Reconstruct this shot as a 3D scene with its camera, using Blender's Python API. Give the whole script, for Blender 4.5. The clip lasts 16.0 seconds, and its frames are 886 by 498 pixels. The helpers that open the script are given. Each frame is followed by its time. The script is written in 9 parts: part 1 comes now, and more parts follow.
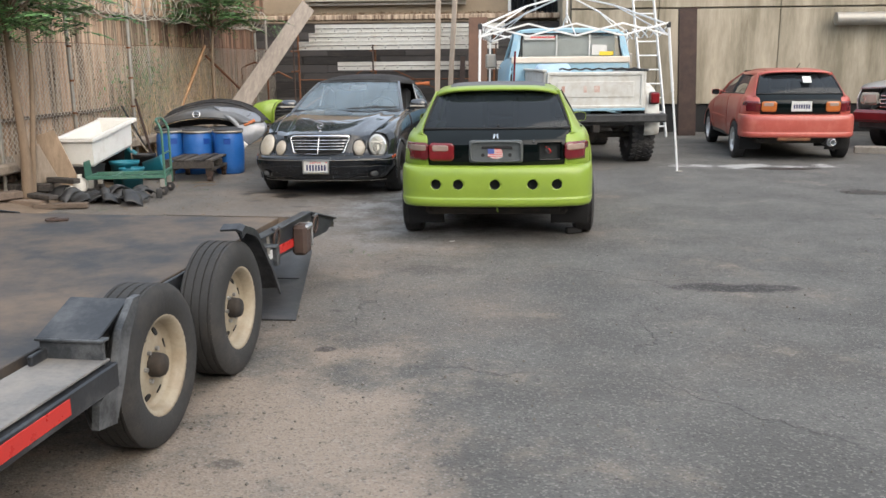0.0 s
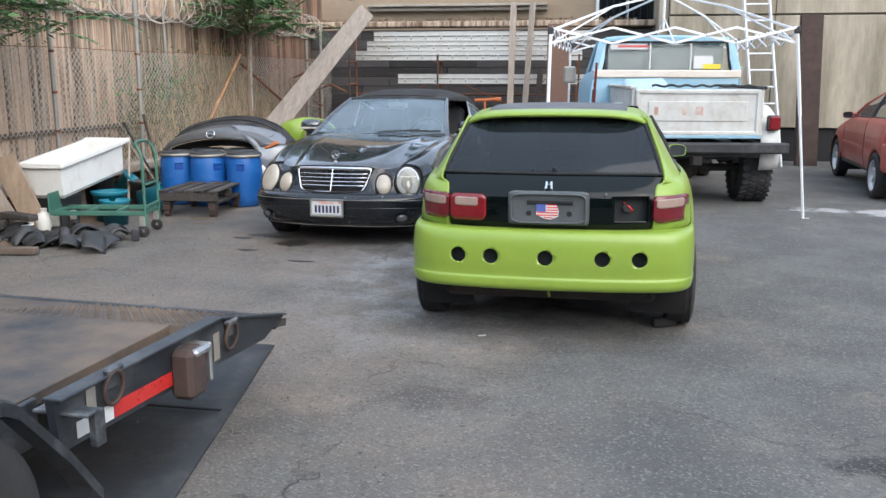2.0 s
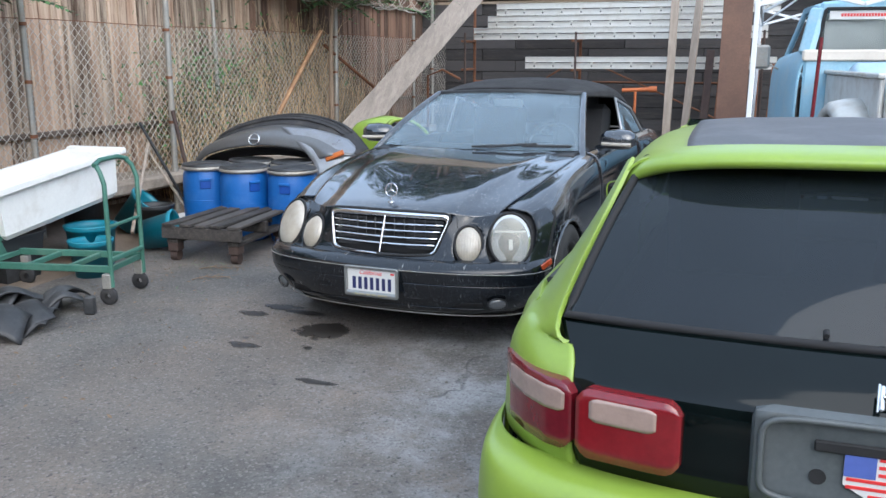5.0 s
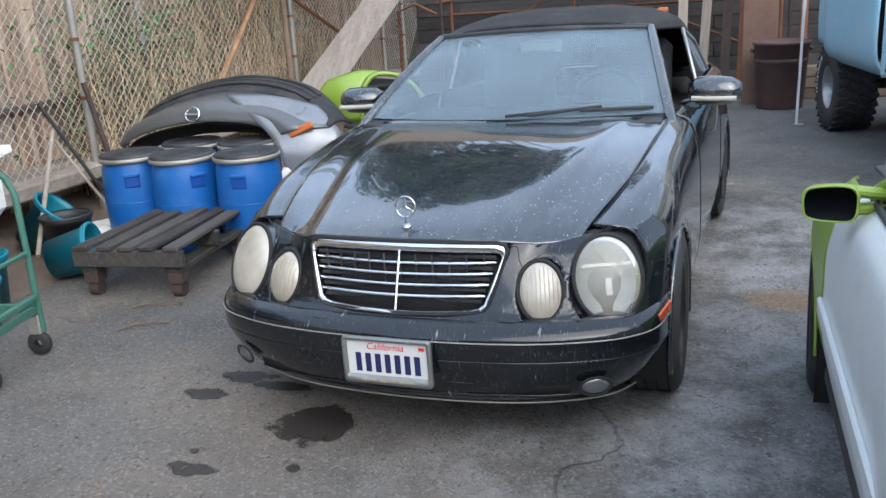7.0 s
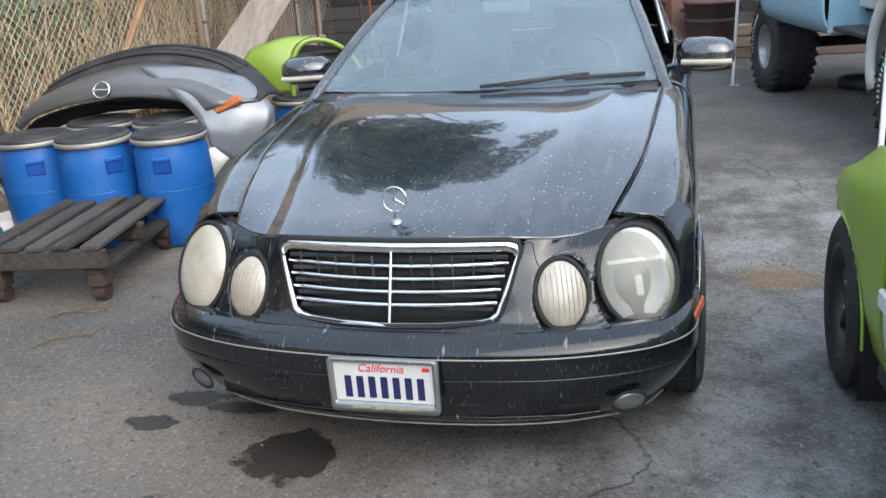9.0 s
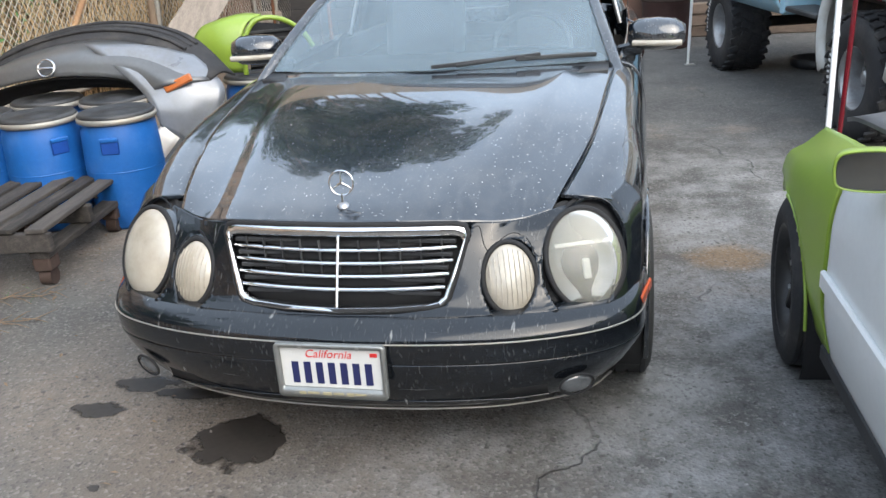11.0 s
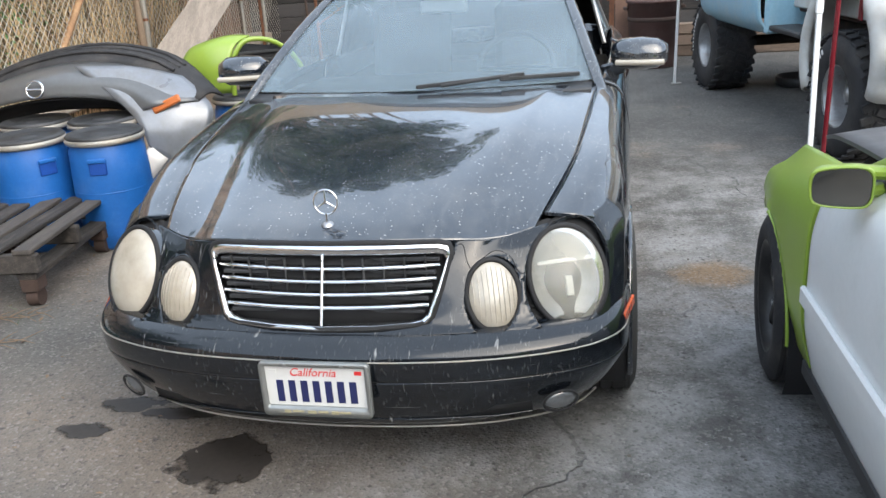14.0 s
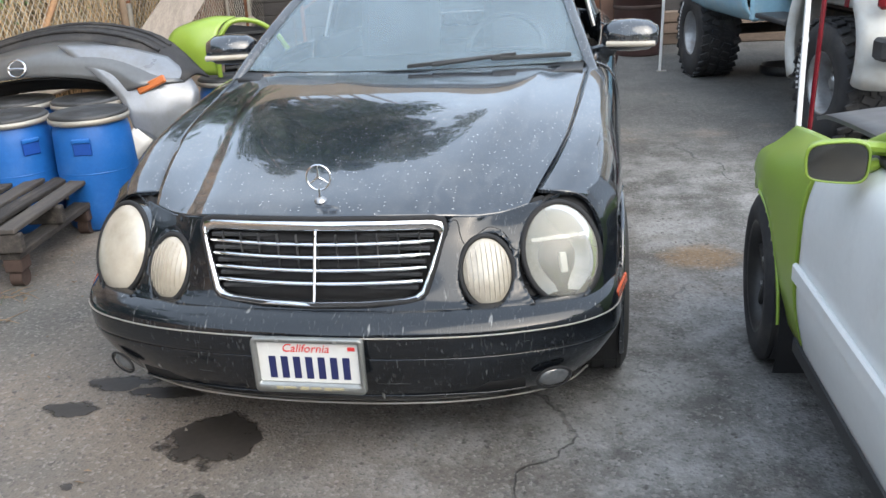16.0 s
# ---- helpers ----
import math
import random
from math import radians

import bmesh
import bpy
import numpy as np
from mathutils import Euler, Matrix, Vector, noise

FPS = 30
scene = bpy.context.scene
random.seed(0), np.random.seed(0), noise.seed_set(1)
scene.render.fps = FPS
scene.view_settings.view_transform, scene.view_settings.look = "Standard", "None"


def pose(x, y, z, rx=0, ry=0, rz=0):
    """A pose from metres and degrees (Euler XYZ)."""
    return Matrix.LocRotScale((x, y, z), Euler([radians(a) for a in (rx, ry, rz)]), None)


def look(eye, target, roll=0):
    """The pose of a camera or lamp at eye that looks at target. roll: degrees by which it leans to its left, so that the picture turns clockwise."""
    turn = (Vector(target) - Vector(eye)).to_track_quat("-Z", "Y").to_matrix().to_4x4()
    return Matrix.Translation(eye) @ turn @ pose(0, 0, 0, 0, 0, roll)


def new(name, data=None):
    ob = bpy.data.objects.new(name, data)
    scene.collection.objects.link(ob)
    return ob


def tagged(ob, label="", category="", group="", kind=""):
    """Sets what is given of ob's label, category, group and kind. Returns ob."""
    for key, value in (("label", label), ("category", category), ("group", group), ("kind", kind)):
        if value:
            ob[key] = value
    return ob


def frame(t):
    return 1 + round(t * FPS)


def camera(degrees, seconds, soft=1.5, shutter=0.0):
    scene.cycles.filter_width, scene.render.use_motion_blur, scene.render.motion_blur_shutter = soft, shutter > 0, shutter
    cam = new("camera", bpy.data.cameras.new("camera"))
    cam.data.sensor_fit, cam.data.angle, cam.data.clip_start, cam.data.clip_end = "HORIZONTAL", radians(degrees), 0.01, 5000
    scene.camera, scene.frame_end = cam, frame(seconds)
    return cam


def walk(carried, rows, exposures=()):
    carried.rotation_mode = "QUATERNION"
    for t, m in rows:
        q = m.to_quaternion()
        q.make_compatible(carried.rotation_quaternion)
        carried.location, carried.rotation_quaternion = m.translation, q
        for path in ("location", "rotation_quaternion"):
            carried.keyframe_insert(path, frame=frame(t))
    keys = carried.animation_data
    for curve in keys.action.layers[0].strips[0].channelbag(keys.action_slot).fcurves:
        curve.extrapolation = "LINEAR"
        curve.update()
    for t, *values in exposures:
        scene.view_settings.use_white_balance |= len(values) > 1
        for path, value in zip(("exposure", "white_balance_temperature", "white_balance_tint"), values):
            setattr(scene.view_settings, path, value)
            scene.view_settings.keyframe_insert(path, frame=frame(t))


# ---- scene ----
cam = camera(53.7, 16.0)
PATH = [
    (0, (0.715, -0.462, 1.636), (0.575, 1.488, 1.213), -0.5),
    (0.5, (0.789, 0.19, 1.607), (0.571, 2.13, 1.171), -0.8),
    (1, (0.838, 0.845, 1.603), (0.581, 2.782, 1.174), -0.2),
    (1.5, (0.847, 1.513, 1.647), (0.587, 3.457, 1.257), 0.2),
    (2, (0.91, 2.146, 1.621), (0.57, 4.077, 1.227), 0.1),
    (2.5, (0.855, 2.827, 1.578), (0.54, 4.758, 1.161), 0.9),
    (3, (0.874, 3.407, 1.588), (0.499, 5.321, 1.145), 0.4),
    (3.5, (0.895, 3.939, 1.638), (0.389, 5.822, 1.193), -0.3),
    (4, (0.757, 4.488, 1.649), (0.26, 6.375, 1.212), 0.4),
    (4.5, (0.634, 5.065, 1.622), (0.095, 6.94, 1.182), 0.4),
    (5, (0.341, 5.597, 1.6), (-0.295, 7.445, 1.171), -0.0),
    (5.2, (0.248, 5.825, 1.514), (-0.389, 7.674, 1.097), -1.4),
    (7.5, (-0.697, 7.51, 1.611), (-1.24, 9.341, 1.018), -4.5),
    (8, (-0.828, 7.629, 1.605), (-1.34, 9.474, 1.027), -5.5),
    (8.5, (-0.938, 7.7, 1.587), (-1.391, 9.547, 0.97), -5.6),
    (9, (-0.935, 7.709, 1.576), (-1.288, 9.564, 0.915), -4.2),
    (9.5, (-0.921, 7.729, 1.572), (-1.237, 9.578, 0.88), -4.0),
    (10, (-0.902, 7.733, 1.578), (-1.204, 9.576, 0.861), -4.0),
    (12.5, (-0.89, 7.745, 1.602), (-1.121, 9.601, 0.894), -3.5),
    (13, (-0.87, 7.738, 1.614), (-1.099, 9.593, 0.903), -3.6),
    (13.5, (-0.864, 7.724, 1.607), (-1.094, 9.59, 0.927), -3.6),
    (14, (-0.869, 7.722, 1.587), (-1.119, 9.589, 0.912), -3.8),
    (14.5, (-0.886, 7.714, 1.579), (-1.118, 9.583, 0.906), -3.5),
    (15, (-0.872, 7.712, 1.586), (-1.117, 9.574, 0.898), -3.6),
    (15.5, (-0.886, 7.714, 1.575), (-1.118, 9.574, 0.877), -3.5),
    (16, (-0.907, 7.714, 1.547), (-1.115, 9.577, 0.849), -3.1),
]
walk(cam, [(t, look(eye, target, roll)) for t, eye, target, roll in PATH], [(0, 1.42, 6750, 10), (1.5, 1.45, 6250, 10), (2.5, 1.55, 5950, 9), (3.5, 1.54, 5850, 8), (5, 1.52, 5700, 8), (8.5, 1.60, 6000, 8), (9.5, 1.77, 6150, 8), (12.5, 1.83, 6300, 8), (16, 1.84, 6300, 8)])

# ---- light ----
world = bpy.data.worlds.new("sky_world")
scene.world = world
world.use_nodes = True
wn = world.node_tree.nodes
sky = wn.new("ShaderNodeTexSky")
sky.sky_type, sky.sun_disc = "NISHITA", False
sky.sun_elevation, sky.sun_rotation = radians(40), radians(140)
sky.air_density, sky.dust_density = 1.0, 3.0
wn["Background"].inputs[1].default_value = 0.12
haze = wn.new("ShaderNodeMix")  # thin high cloud that whitens the whole sky
haze.data_type = "RGBA"
haze.inputs[0].default_value = 0.55
haze.inputs[7].default_value = (5.0, 5.6, 6.3, 1)
world.node_tree.links.new(sky.outputs[0], haze.inputs[6])
world.node_tree.links.new(haze.outputs[2], wn["Background"].inputs[0])
sun_data = bpy.data.lights.new("sun", "SUN")
sun_data.energy, sun_data.angle, sun_data.color = 0.8, radians(70), (1.0, 0.90, 0.76)
sun = new("sun", sun_data)
sun.matrix_world = look((10, -5, 16.5), (-2, 10, 0))
scene.view_settings.exposure = 1.45

# ---- building tools ----
class B:
    """Collects vertices and faces of one mesh."""

    def __init__(self):
        self.v, self.f, self.s, self.mi, self.cur = [], [], [], [], 0

    def add(self, verts, faces, smooth=False, m=None):
        n = len(self.v)
        if m is not None:
            verts = [m @ Vector(p) for p in verts]
        self.v += [tuple(p) for p in verts]
        self.f += [tuple(n + i for i in f) for f in faces]
        self.s += [smooth] * len(faces)
        self.mi += [self.cur] * len(faces)
        return self

    def box(self, c, size, bev=0.004, m=None):
        hx, hy, hz = (abs(s) / 2 for s in size)
        b = min(bev, 0.45 * min(hx, hy, hz) * 2)
        vs, idx = [], {}
        for sx in (-1, 1):
            for sy in (-1, 1):
                for sz in (-1, 1):
                    for ax in range(3):
                        p = [sx * (hx - b), sy * (hy - b), sz * (hz - b)]
                        p[ax] = (sx * hx, sy * hy, sz * hz)[ax]
                        idx[(sx, sy, sz, ax)] = len(vs)
                        vs.append((p[0] + c[0], p[1] + c[1], p[2] + c[2]))
        g = lambda ax, d, i, j: idx[(*{0: (d, i, j), 1: (i, d, j), 2: (i, j, d)}[ax], ax)]
        fs = []
        for ax in range(3):
            for d in (-1, 1):
                q = [g(ax, d, -1, -1), g(ax, d, 1, -1), g(ax, d, 1, 1), g(ax, d, -1, 1)]
                fs.append(q if (d == 1) != (ax == 1) else q[::-1])
        for k in range(3):
            a, b2 = (k + 1) % 3, (k + 2) % 3
            for sa in (-1, 1):
                for sb in (-1, 1):
                    def key(sk, ax):
                        t = [0, 0, 0]
                        t[k], t[a], t[b2] = sk, sa, sb
                        return idx[(*t, ax)]
                    q = [key(-1, a), key(1, a), key(1, b2), key(-1, b2)]
                    fs.append(q if sa * sb < 0 else q[::-1])
        for sx in (-1, 1):
            for sy in (-1, 1):
                for sz in (-1, 1):
                    q = [idx[(sx, sy, sz, ax)] for ax in range(3)]
                    fs.append(q if sx * sy * sz > 0 else q[::-1])
        return self.add(vs, fs, False, m)

    def beam(self, p, q, w, h, bev=0.003, roll=0.0):
        """A bar of section w x h from p to q."""
        p, q = Vector(p), Vector(q)
        d = q - p
        m = Matrix.Translation((p + q) / 2) @ d.to_track_quat("Z", "Y").to_matrix().to_4x4() @ Matrix.Rotation(radians(roll), 4, "Z")
        return self.box((0, 0, 0), (w, h, d.length), bev, m)

    def cyl(self, p, q, r, r2=None, seg=14, caps=True, smooth=True):
        p, q = Vector(p), Vector(q)
        r2 = r if r2 is None else r2
        m = Matrix.Translation(p) @ (q - p).to_track_quat("Z", "Y").to_matrix().to_4x4()
        h = (q - p).length
        cs = [(math.cos(2 * math.pi * i / seg), math.sin(2 * math.pi * i / seg)) for i in range(seg)]
        vs = [(r * c, r * s, 0) for c, s in cs] + [(r2 * c, r2 * s, h) for c, s in cs]
        self.add(vs, [(i, (i + 1) % seg, seg + (i + 1) % seg, seg + i) for i in range(seg)], smooth, m)
        if caps:
            self.add(vs[:seg], [tuple(range(seg))[::-1]], False, m)
            self.add(vs[seg:], [tuple(range(seg))], False, m)
        return self

    def tube(self, pts, r, seg=8, closed=False, caps=True):
        pts = [Vector(p) for p in pts]
        n = len(pts)
        rs = r if isinstance(r, (list, tuple)) else [r] * n
        vs, up = [], None
        for i, p in enumerate(pts):
            a = pts[(i - 1) % n] if closed or i else p
            b = pts[(i + 1) % n] if closed or i < n - 1 else p
            d = (b - a).normalized()
            if up is None:
                up = d.orthogonal().normalized()
            up = (up - d * up.dot(d)).normalized()
            w = d.cross(up)
            vs += [p + rs[i] * (math.cos(2 * math.pi * k / seg) * up + math.sin(2 * math.pi * k / seg) * w) for k in range(seg)]
        fs = []
        for i in range(n if closed else n - 1):
            j = (i + 1) % n
            fs += [(i * seg + k, i * seg + (k + 1) % seg, j * seg + (k + 1) % seg, j * seg + k) for k in range(seg)]
        self.add(vs, fs, True)
        if caps and not closed:
            self.add(vs[:seg], [tuple(range(seg))[::-1]])
            self.add(vs[-seg:], [tuple(range(seg))])
        return self

    def lathe(self, prof, seg=24, m=None, smooth=True, closed=False, flute=None):
        """Turns (radius, height) points round z."""
        vs = []
        for r, z in prof:
            for k in range(seg):
                a = 2 * math.pi * k / seg
                rr = r * (1 + (flute(k) if flute else 0))
                vs.append((rr * math.cos(a), rr * math.sin(a), z))
        n = len(prof)
        fs = []
        for i in range(n if closed else n - 1):
            j = (i + 1) % n
            fs += [(i * seg + k, i * seg + (k + 1) % seg, j * seg + (k + 1) % seg, j * seg + k) for k in range(seg)]
        return self.add(vs, fs, smooth, m)

    def prism(self, poly, depth, m=None, smooth=False):
        """A flat outline (x, z), thickened along y from 0 to depth."""
        n = len(poly)
        vs = [(x, 0, z) for x, z in poly] + [(x, depth, z) for x, z in poly]
        fs = [tuple(range(n)), tuple(range(n, 2 * n))[::-1]]
        self.add(vs, fs, False, m)
        return self.add(vs, [(i + n, (i + 1) % n + n, (i + 1) % n, i) for i in range(n)], smooth, m)

    def grid(self, G, mask=None, thick=0.0, smooth=True, m=None, close=False):
        """A sheet of points G[i][j], with a thickness behind it if wanted. mask: faces to leave out."""
        G = np.asarray(G, float)
        nu, nv = G.shape[:2]
        ju = nu if close else nu - 1
        keep = [(i, j) for i in range(ju) for j in range(nv - 1) if mask is None or not mask[i][j]]
        at = lambda i, j: (i % nu) * nv + j
        pts = [tuple(p) for p in G.reshape(-1, 3)]
        front = [(at(i, j), at(i + 1, j), at(i + 1, j + 1), at(i, j + 1)) for i, j in keep]
        if not thick:
            return self.add(pts, front, smooth, m)
        du, dv = np.gradient(G, axis=0), np.gradient(G, axis=1)
        nrm = np.cross(du, dv)
        nrm /= np.maximum(np.linalg.norm(nrm, axis=2, keepdims=True), 1e-9)
        back = [tuple(p) for p in (G - nrm * thick).reshape(-1, 3)]
        o = nu * nv
        edges = {}
        for f in front:
            for a, b in zip(f, f[1:] + f[:1]):
                edges[(a, b)] = 1
        rim = [(a, b) for a, b in edges if (b, a) not in edges]
        self.add(pts + back, front + [tuple(o + i for i in f[::-1]) for f in front], smooth, m)
        n0 = len(self.v) - 2 * o
        self.f += [(n0 + b, n0 + a, n0 + o + a, n0 + o + b) for a, b in rim]
        self.s += [False] * len(rim)
        self.mi += [self.cur] * len(rim)
        return self

    def mesh(self, name, mats):
        me = bpy.data.meshes.new(name)
        me.from_pydata(self.v, [], self.f)
        me.polygons.foreach_set("use_smooth", self.s)
        me.polygons.foreach_set("material_index", self.mi)
        for mt in mats if isinstance(mats, (list, tuple)) else [mats]:
            me.materials.append(mt)
        me.update()
        return me


def part(name, b, mats, parent, label=""):
    """One mesh under a thing or under a part, in its parent's own space."""
    ob = new(name, b if isinstance(b, bpy.types.Mesh) else b.mesh(name, mats))
    ob.parent = parent
    return tagged(ob, label)


def thing(name, label, category, m=None, group="", kind=""):
    """An Empty that holds the parts of one thing."""
    ob = new(name)
    ob.empty_display_size = 0.1
    ob.matrix_world = m or Matrix()
    return tagged(ob, label, category, group, kind)


def single(name, b, mats, label, category="", m=None, group="", kind=""):
    """A thing that is one plain mesh."""
    ob = new(name, b if isinstance(b, bpy.types.Mesh) else b.mesh(name, mats))
    ob.matrix_world = m or Matrix()
    return tagged(ob, label, category, group, kind)


def spline(pts, n, closed=False):
    """n points along a smooth curve through pts."""
    p = np.asarray(pts, float)
    k = len(p)
    t = np.linspace(0, k if closed else k - 1, n, endpoint=not closed)
    i = np.floor(t).astype(int)
    if not closed:
        i = np.minimum(i, k - 2)
    f = (t - i)[:, None]
    at = (lambda j: p[j % k]) if closed else (lambda j: p[np.clip(j, 0, k - 1)])
    p0, p1, p2, p3 = at(i - 1), at(i), at(i + 1), at(i + 2)
    if not closed:
        p0 = np.where((i == 0)[:, None], 2 * p1 - p2, p0)
        p3 = np.where((i == k - 2)[:, None], 2 * p2 - p1, p3)
    return 0.5 * (2 * p1 + (p2 - p0) * f + (2 * p0 - 5 * p1 + 4 * p2 - p3) * f ** 2 + (3 * p1 - p0 - 3 * p2 + p3) * f ** 3)


def skin(lines, nu, nv):
    """A smooth sheet over a family of guide lines: nu points along them, nv across."""
    L = np.stack([spline(l, nu) for l in lines])
    return np.stack([spline(L[:, u], nv) for u in range(nu)])


def lines_of(ys, *rows):
    """Guide lines from stations ys and rows of (xs, zs) or (xs, zs, shift along y)."""
    return [[(x, y + (r[2][k] if len(r) > 2 else 0), z) for k, (x, y, z) in enumerate(zip(r[0], ys, r[1]))] for r in rows]


def mirror(G):
    """The sheet on the other side of x = 0, with its faces turned the right way."""
    return (np.asarray(G) * np.array([-1, 1, 1]))[:, ::-1]


def arches(G, wheels, ease=0.03):
    """Rounds the sheet's edge to wheel openings (y, z, radius) and says which faces fall inside."""
    G = np.array(G)
    for yc, zc, r in wheels:
        dy, dz = G[..., 1] - yc, G[..., 2] - zc
        d = np.hypot(dy, dz)
        near = (abs(d - r) < ease) & (d > 1e-6)
        k = np.where(near, r / np.maximum(d, 1e-6), 1)
        G[..., 1], G[..., 2] = yc + dy * k, zc + dz * k
    c = (G[:-1, :-1] + G[1:, :-1] + G[1:, 1:] + G[:-1, 1:]) / 4
    mask = np.zeros(c.shape[:2], bool)
    for yc, zc, r in wheels:
        mask |= np.hypot(c[..., 1] - yc, c[..., 2] - zc) < r - 0.002
    return G, mask


def quad(p00, p10, p11, p01, nu=10, nv=10, bulge=(0, 0, 0)):
    """A patch between four corners, pushed out by bulge in its middle."""
    a = [np.array(p, float) for p in (p00, p10, p11, p01)]
    G = np.zeros((nu, nv, 3))
    for i in range(nu):
        for j in range(nv):
            u, v = i / (nu - 1), j / (nv - 1)
            G[i, j] = (1 - u) * (1 - v) * a[0] + u * (1 - v) * a[1] + u * v * a[2] + (1 - u) * v * a[3]
            G[i, j] += np.array(bulge) * (4 * u * (1 - u)) * (0.5 + 2 * v * (1 - v))
    return G


def writing(name, text, size, material, parent, m, label="", depth=0.0008):
    """Raised lettering in the built-in font, as a mesh."""
    cu = bpy.data.curves.new(name, "FONT")
    cu.body, cu.size, cu.extrude, cu.align_x, cu.align_y = text, size, depth, "CENTER", "CENTER"
    cu.resolution_u = 3
    tmp = bpy.data.objects.new(name, cu)
    scene.collection.objects.link(tmp)
    me = bpy.data.meshes.new_from_object(tmp.evaluated_get(bpy.context.evaluated_depsgraph_get()))
    bpy.data.objects.remove(tmp)
    bpy.data.curves.remove(cu)
    me.name = name
    me.transform(m)
    me.materials.clear()
    me.materials.append(material)
    return part(name, me, material, parent, label)


def drilled(b, holes, mat):
    """A mesh with round holes bored through it: holes = (start, end, radius)."""
    me, cu = b.mesh("bored", mat), B()
    for p, q, r in holes:
        cu.cyl(p, q, r, seg=40)
    o1, o2 = bpy.data.objects.new("bored", me), bpy.data.objects.new("drill", cu.mesh("drill", mat))
    for o in (o1, o2):
        scene.collection.objects.link(o)
    md = o1.modifiers.new("bore", "BOOLEAN")
    md.operation, md.solver, md.object, md.use_self = "DIFFERENCE", "EXACT", o2, True
    bpy.context.view_layer.update()
    out = bpy.data.meshes.new_from_object(o1.evaluated_get(bpy.context.evaluated_depsgraph_get()))
    for o in (o1, o2):
        old = o.data
        bpy.data.objects.remove(o)
        bpy.data.meshes.remove(old)
    return out


# ---- materials ----
def surf(name, col, rough=0.6, metal=0.0, var=0.2, s1=2.0, s2=45.0, bump=0.15, dirt=None, amount=0.35, coat=0.0, rnd=0.0, stretch=(1, 1, 1), dist=0.004, isl=0.0, rvar=0.12, dscale=5.0):
    """A painted, worn or grained surface: broad patches, fine grain, dirt with a shape of its own, and fine relief."""
    mt = bpy.data.materials.new(name)
    mt.use_nodes = True
    nt = mt.node_tree
    N, L = nt.nodes, nt.links
    bs = N["Principled BSDF"]
    tc = N.new("ShaderNodeTexCoord")
    mp = N.new("ShaderNodeMapping")
    mp.inputs["Scale"].default_value = stretch
    L.new(tc.outputs["Object"], mp.inputs[0])
    if rnd:
        oi = N.new("ShaderNodeObjectInfo")
        cx = N.new("ShaderNodeCombineXYZ")
        for k, f in enumerate((31.0, 47.0, 19.0)):
            mu = N.new("ShaderNodeMath")
            mu.operation, mu.inputs[1].default_value = "MULTIPLY", f
            L.new(oi.outputs["Random"], mu.inputs[0])
            L.new(mu.outputs[0], cx.inputs[k])
        L.new(cx.outputs[0], mp.inputs["Location"])

    def noise_node(scale, detail=4.0, rough_=0.6):
        n = N.new("ShaderNodeTexNoise")
        n.inputs["Scale"].default_value, n.inputs["Detail"].default_value, n.inputs["Roughness"].default_value = scale, detail, rough_
        L.new(mp.outputs[0], n.inputs["Vector"])
        return n

    def math_node(op, a, b):
        n = N.new("ShaderNodeMath")
        n.operation = op
        for k, x in enumerate((a, b)):
            if isinstance(x, (int, float)):
                n.inputs[k].default_value = x
            else:
                L.new(x, n.inputs[k])
        return n.outputs[0]

    big, fine = noise_node(s1), noise_node(s2, 3.0)
    mixed = math_node("ADD", math_node("MULTIPLY", big.outputs[0], 0.6), math_node("MULTIPLY", fine.outputs[0], 0.4))
    if rnd:
        mixed = math_node("ADD", mixed, math_node("MULTIPLY", math_node("SUBTRACT", oi.outputs["Random"], 0.5), rnd))
    if isl:
        gi = N.new("ShaderNodeNewGeometry")
        mixed = math_node("ADD", mixed, math_node("MULTIPLY", math_node("SUBTRACT", gi.outputs["Random Per Island"], 0.5), isl))
    ramp = N.new("ShaderNodeValToRGB")
    ramp.color_ramp.elements[0].position, ramp.color_ramp.elements[1].position = 0.3, 0.7
    ramp.color_ramp.elements[0].color = (*[c * (1 - var) for c in col], 1)
    ramp.color_ramp.elements[1].color = (*[min(1, c * (1 + var)) for c in col], 1)
    L.new(mixed, ramp.inputs[0])
    out = ramp.outputs[0]
    if dirt:
        dn = noise_node(dscale, 8.0, 0.7)
        dr = N.new("ShaderNodeValToRGB")
        dr.color_ramp.elements[0].position, dr.color_ramp.elements[1].position = 0.62 - amount * 0.5, 0.78 - amount * 0.3
        L.new(dn.outputs[0], dr.inputs[0])
        mx = N.new("ShaderNodeMix")
        mx.data_type = "RGBA"
        L.new(math_node("MULTIPLY", dr.outputs[0], min(1, amount * 1.6)), mx.inputs[0])
        L.new(out, mx.inputs[6])
        mx.inputs[7].default_value = (*dirt, 1)
        out = mx.outputs[2]
    L.new(out, bs.inputs["Base Color"])
    L.new(math_node("ADD", math_node("MULTIPLY", math_node("SUBTRACT", big.outputs[0], 0.5), rvar * 2), rough), bs.inputs["Roughness"])
    bs.inputs["Metallic"].default_value = metal
    if coat:
        bs.inputs["Coat Weight"].default_value, bs.inputs["Coat Roughness"].default_value = coat, 0.06
    if bump:
        bp = N.new("ShaderNodeBump")
        bp.inputs["Strength"].default_value, bp.inputs["Distance"].default_value = bump, dist
        L.new(fine.outputs[0], bp.inputs["Height"])
        L.new(bp.outputs[0], bs.inputs["Normal"])
    return mt


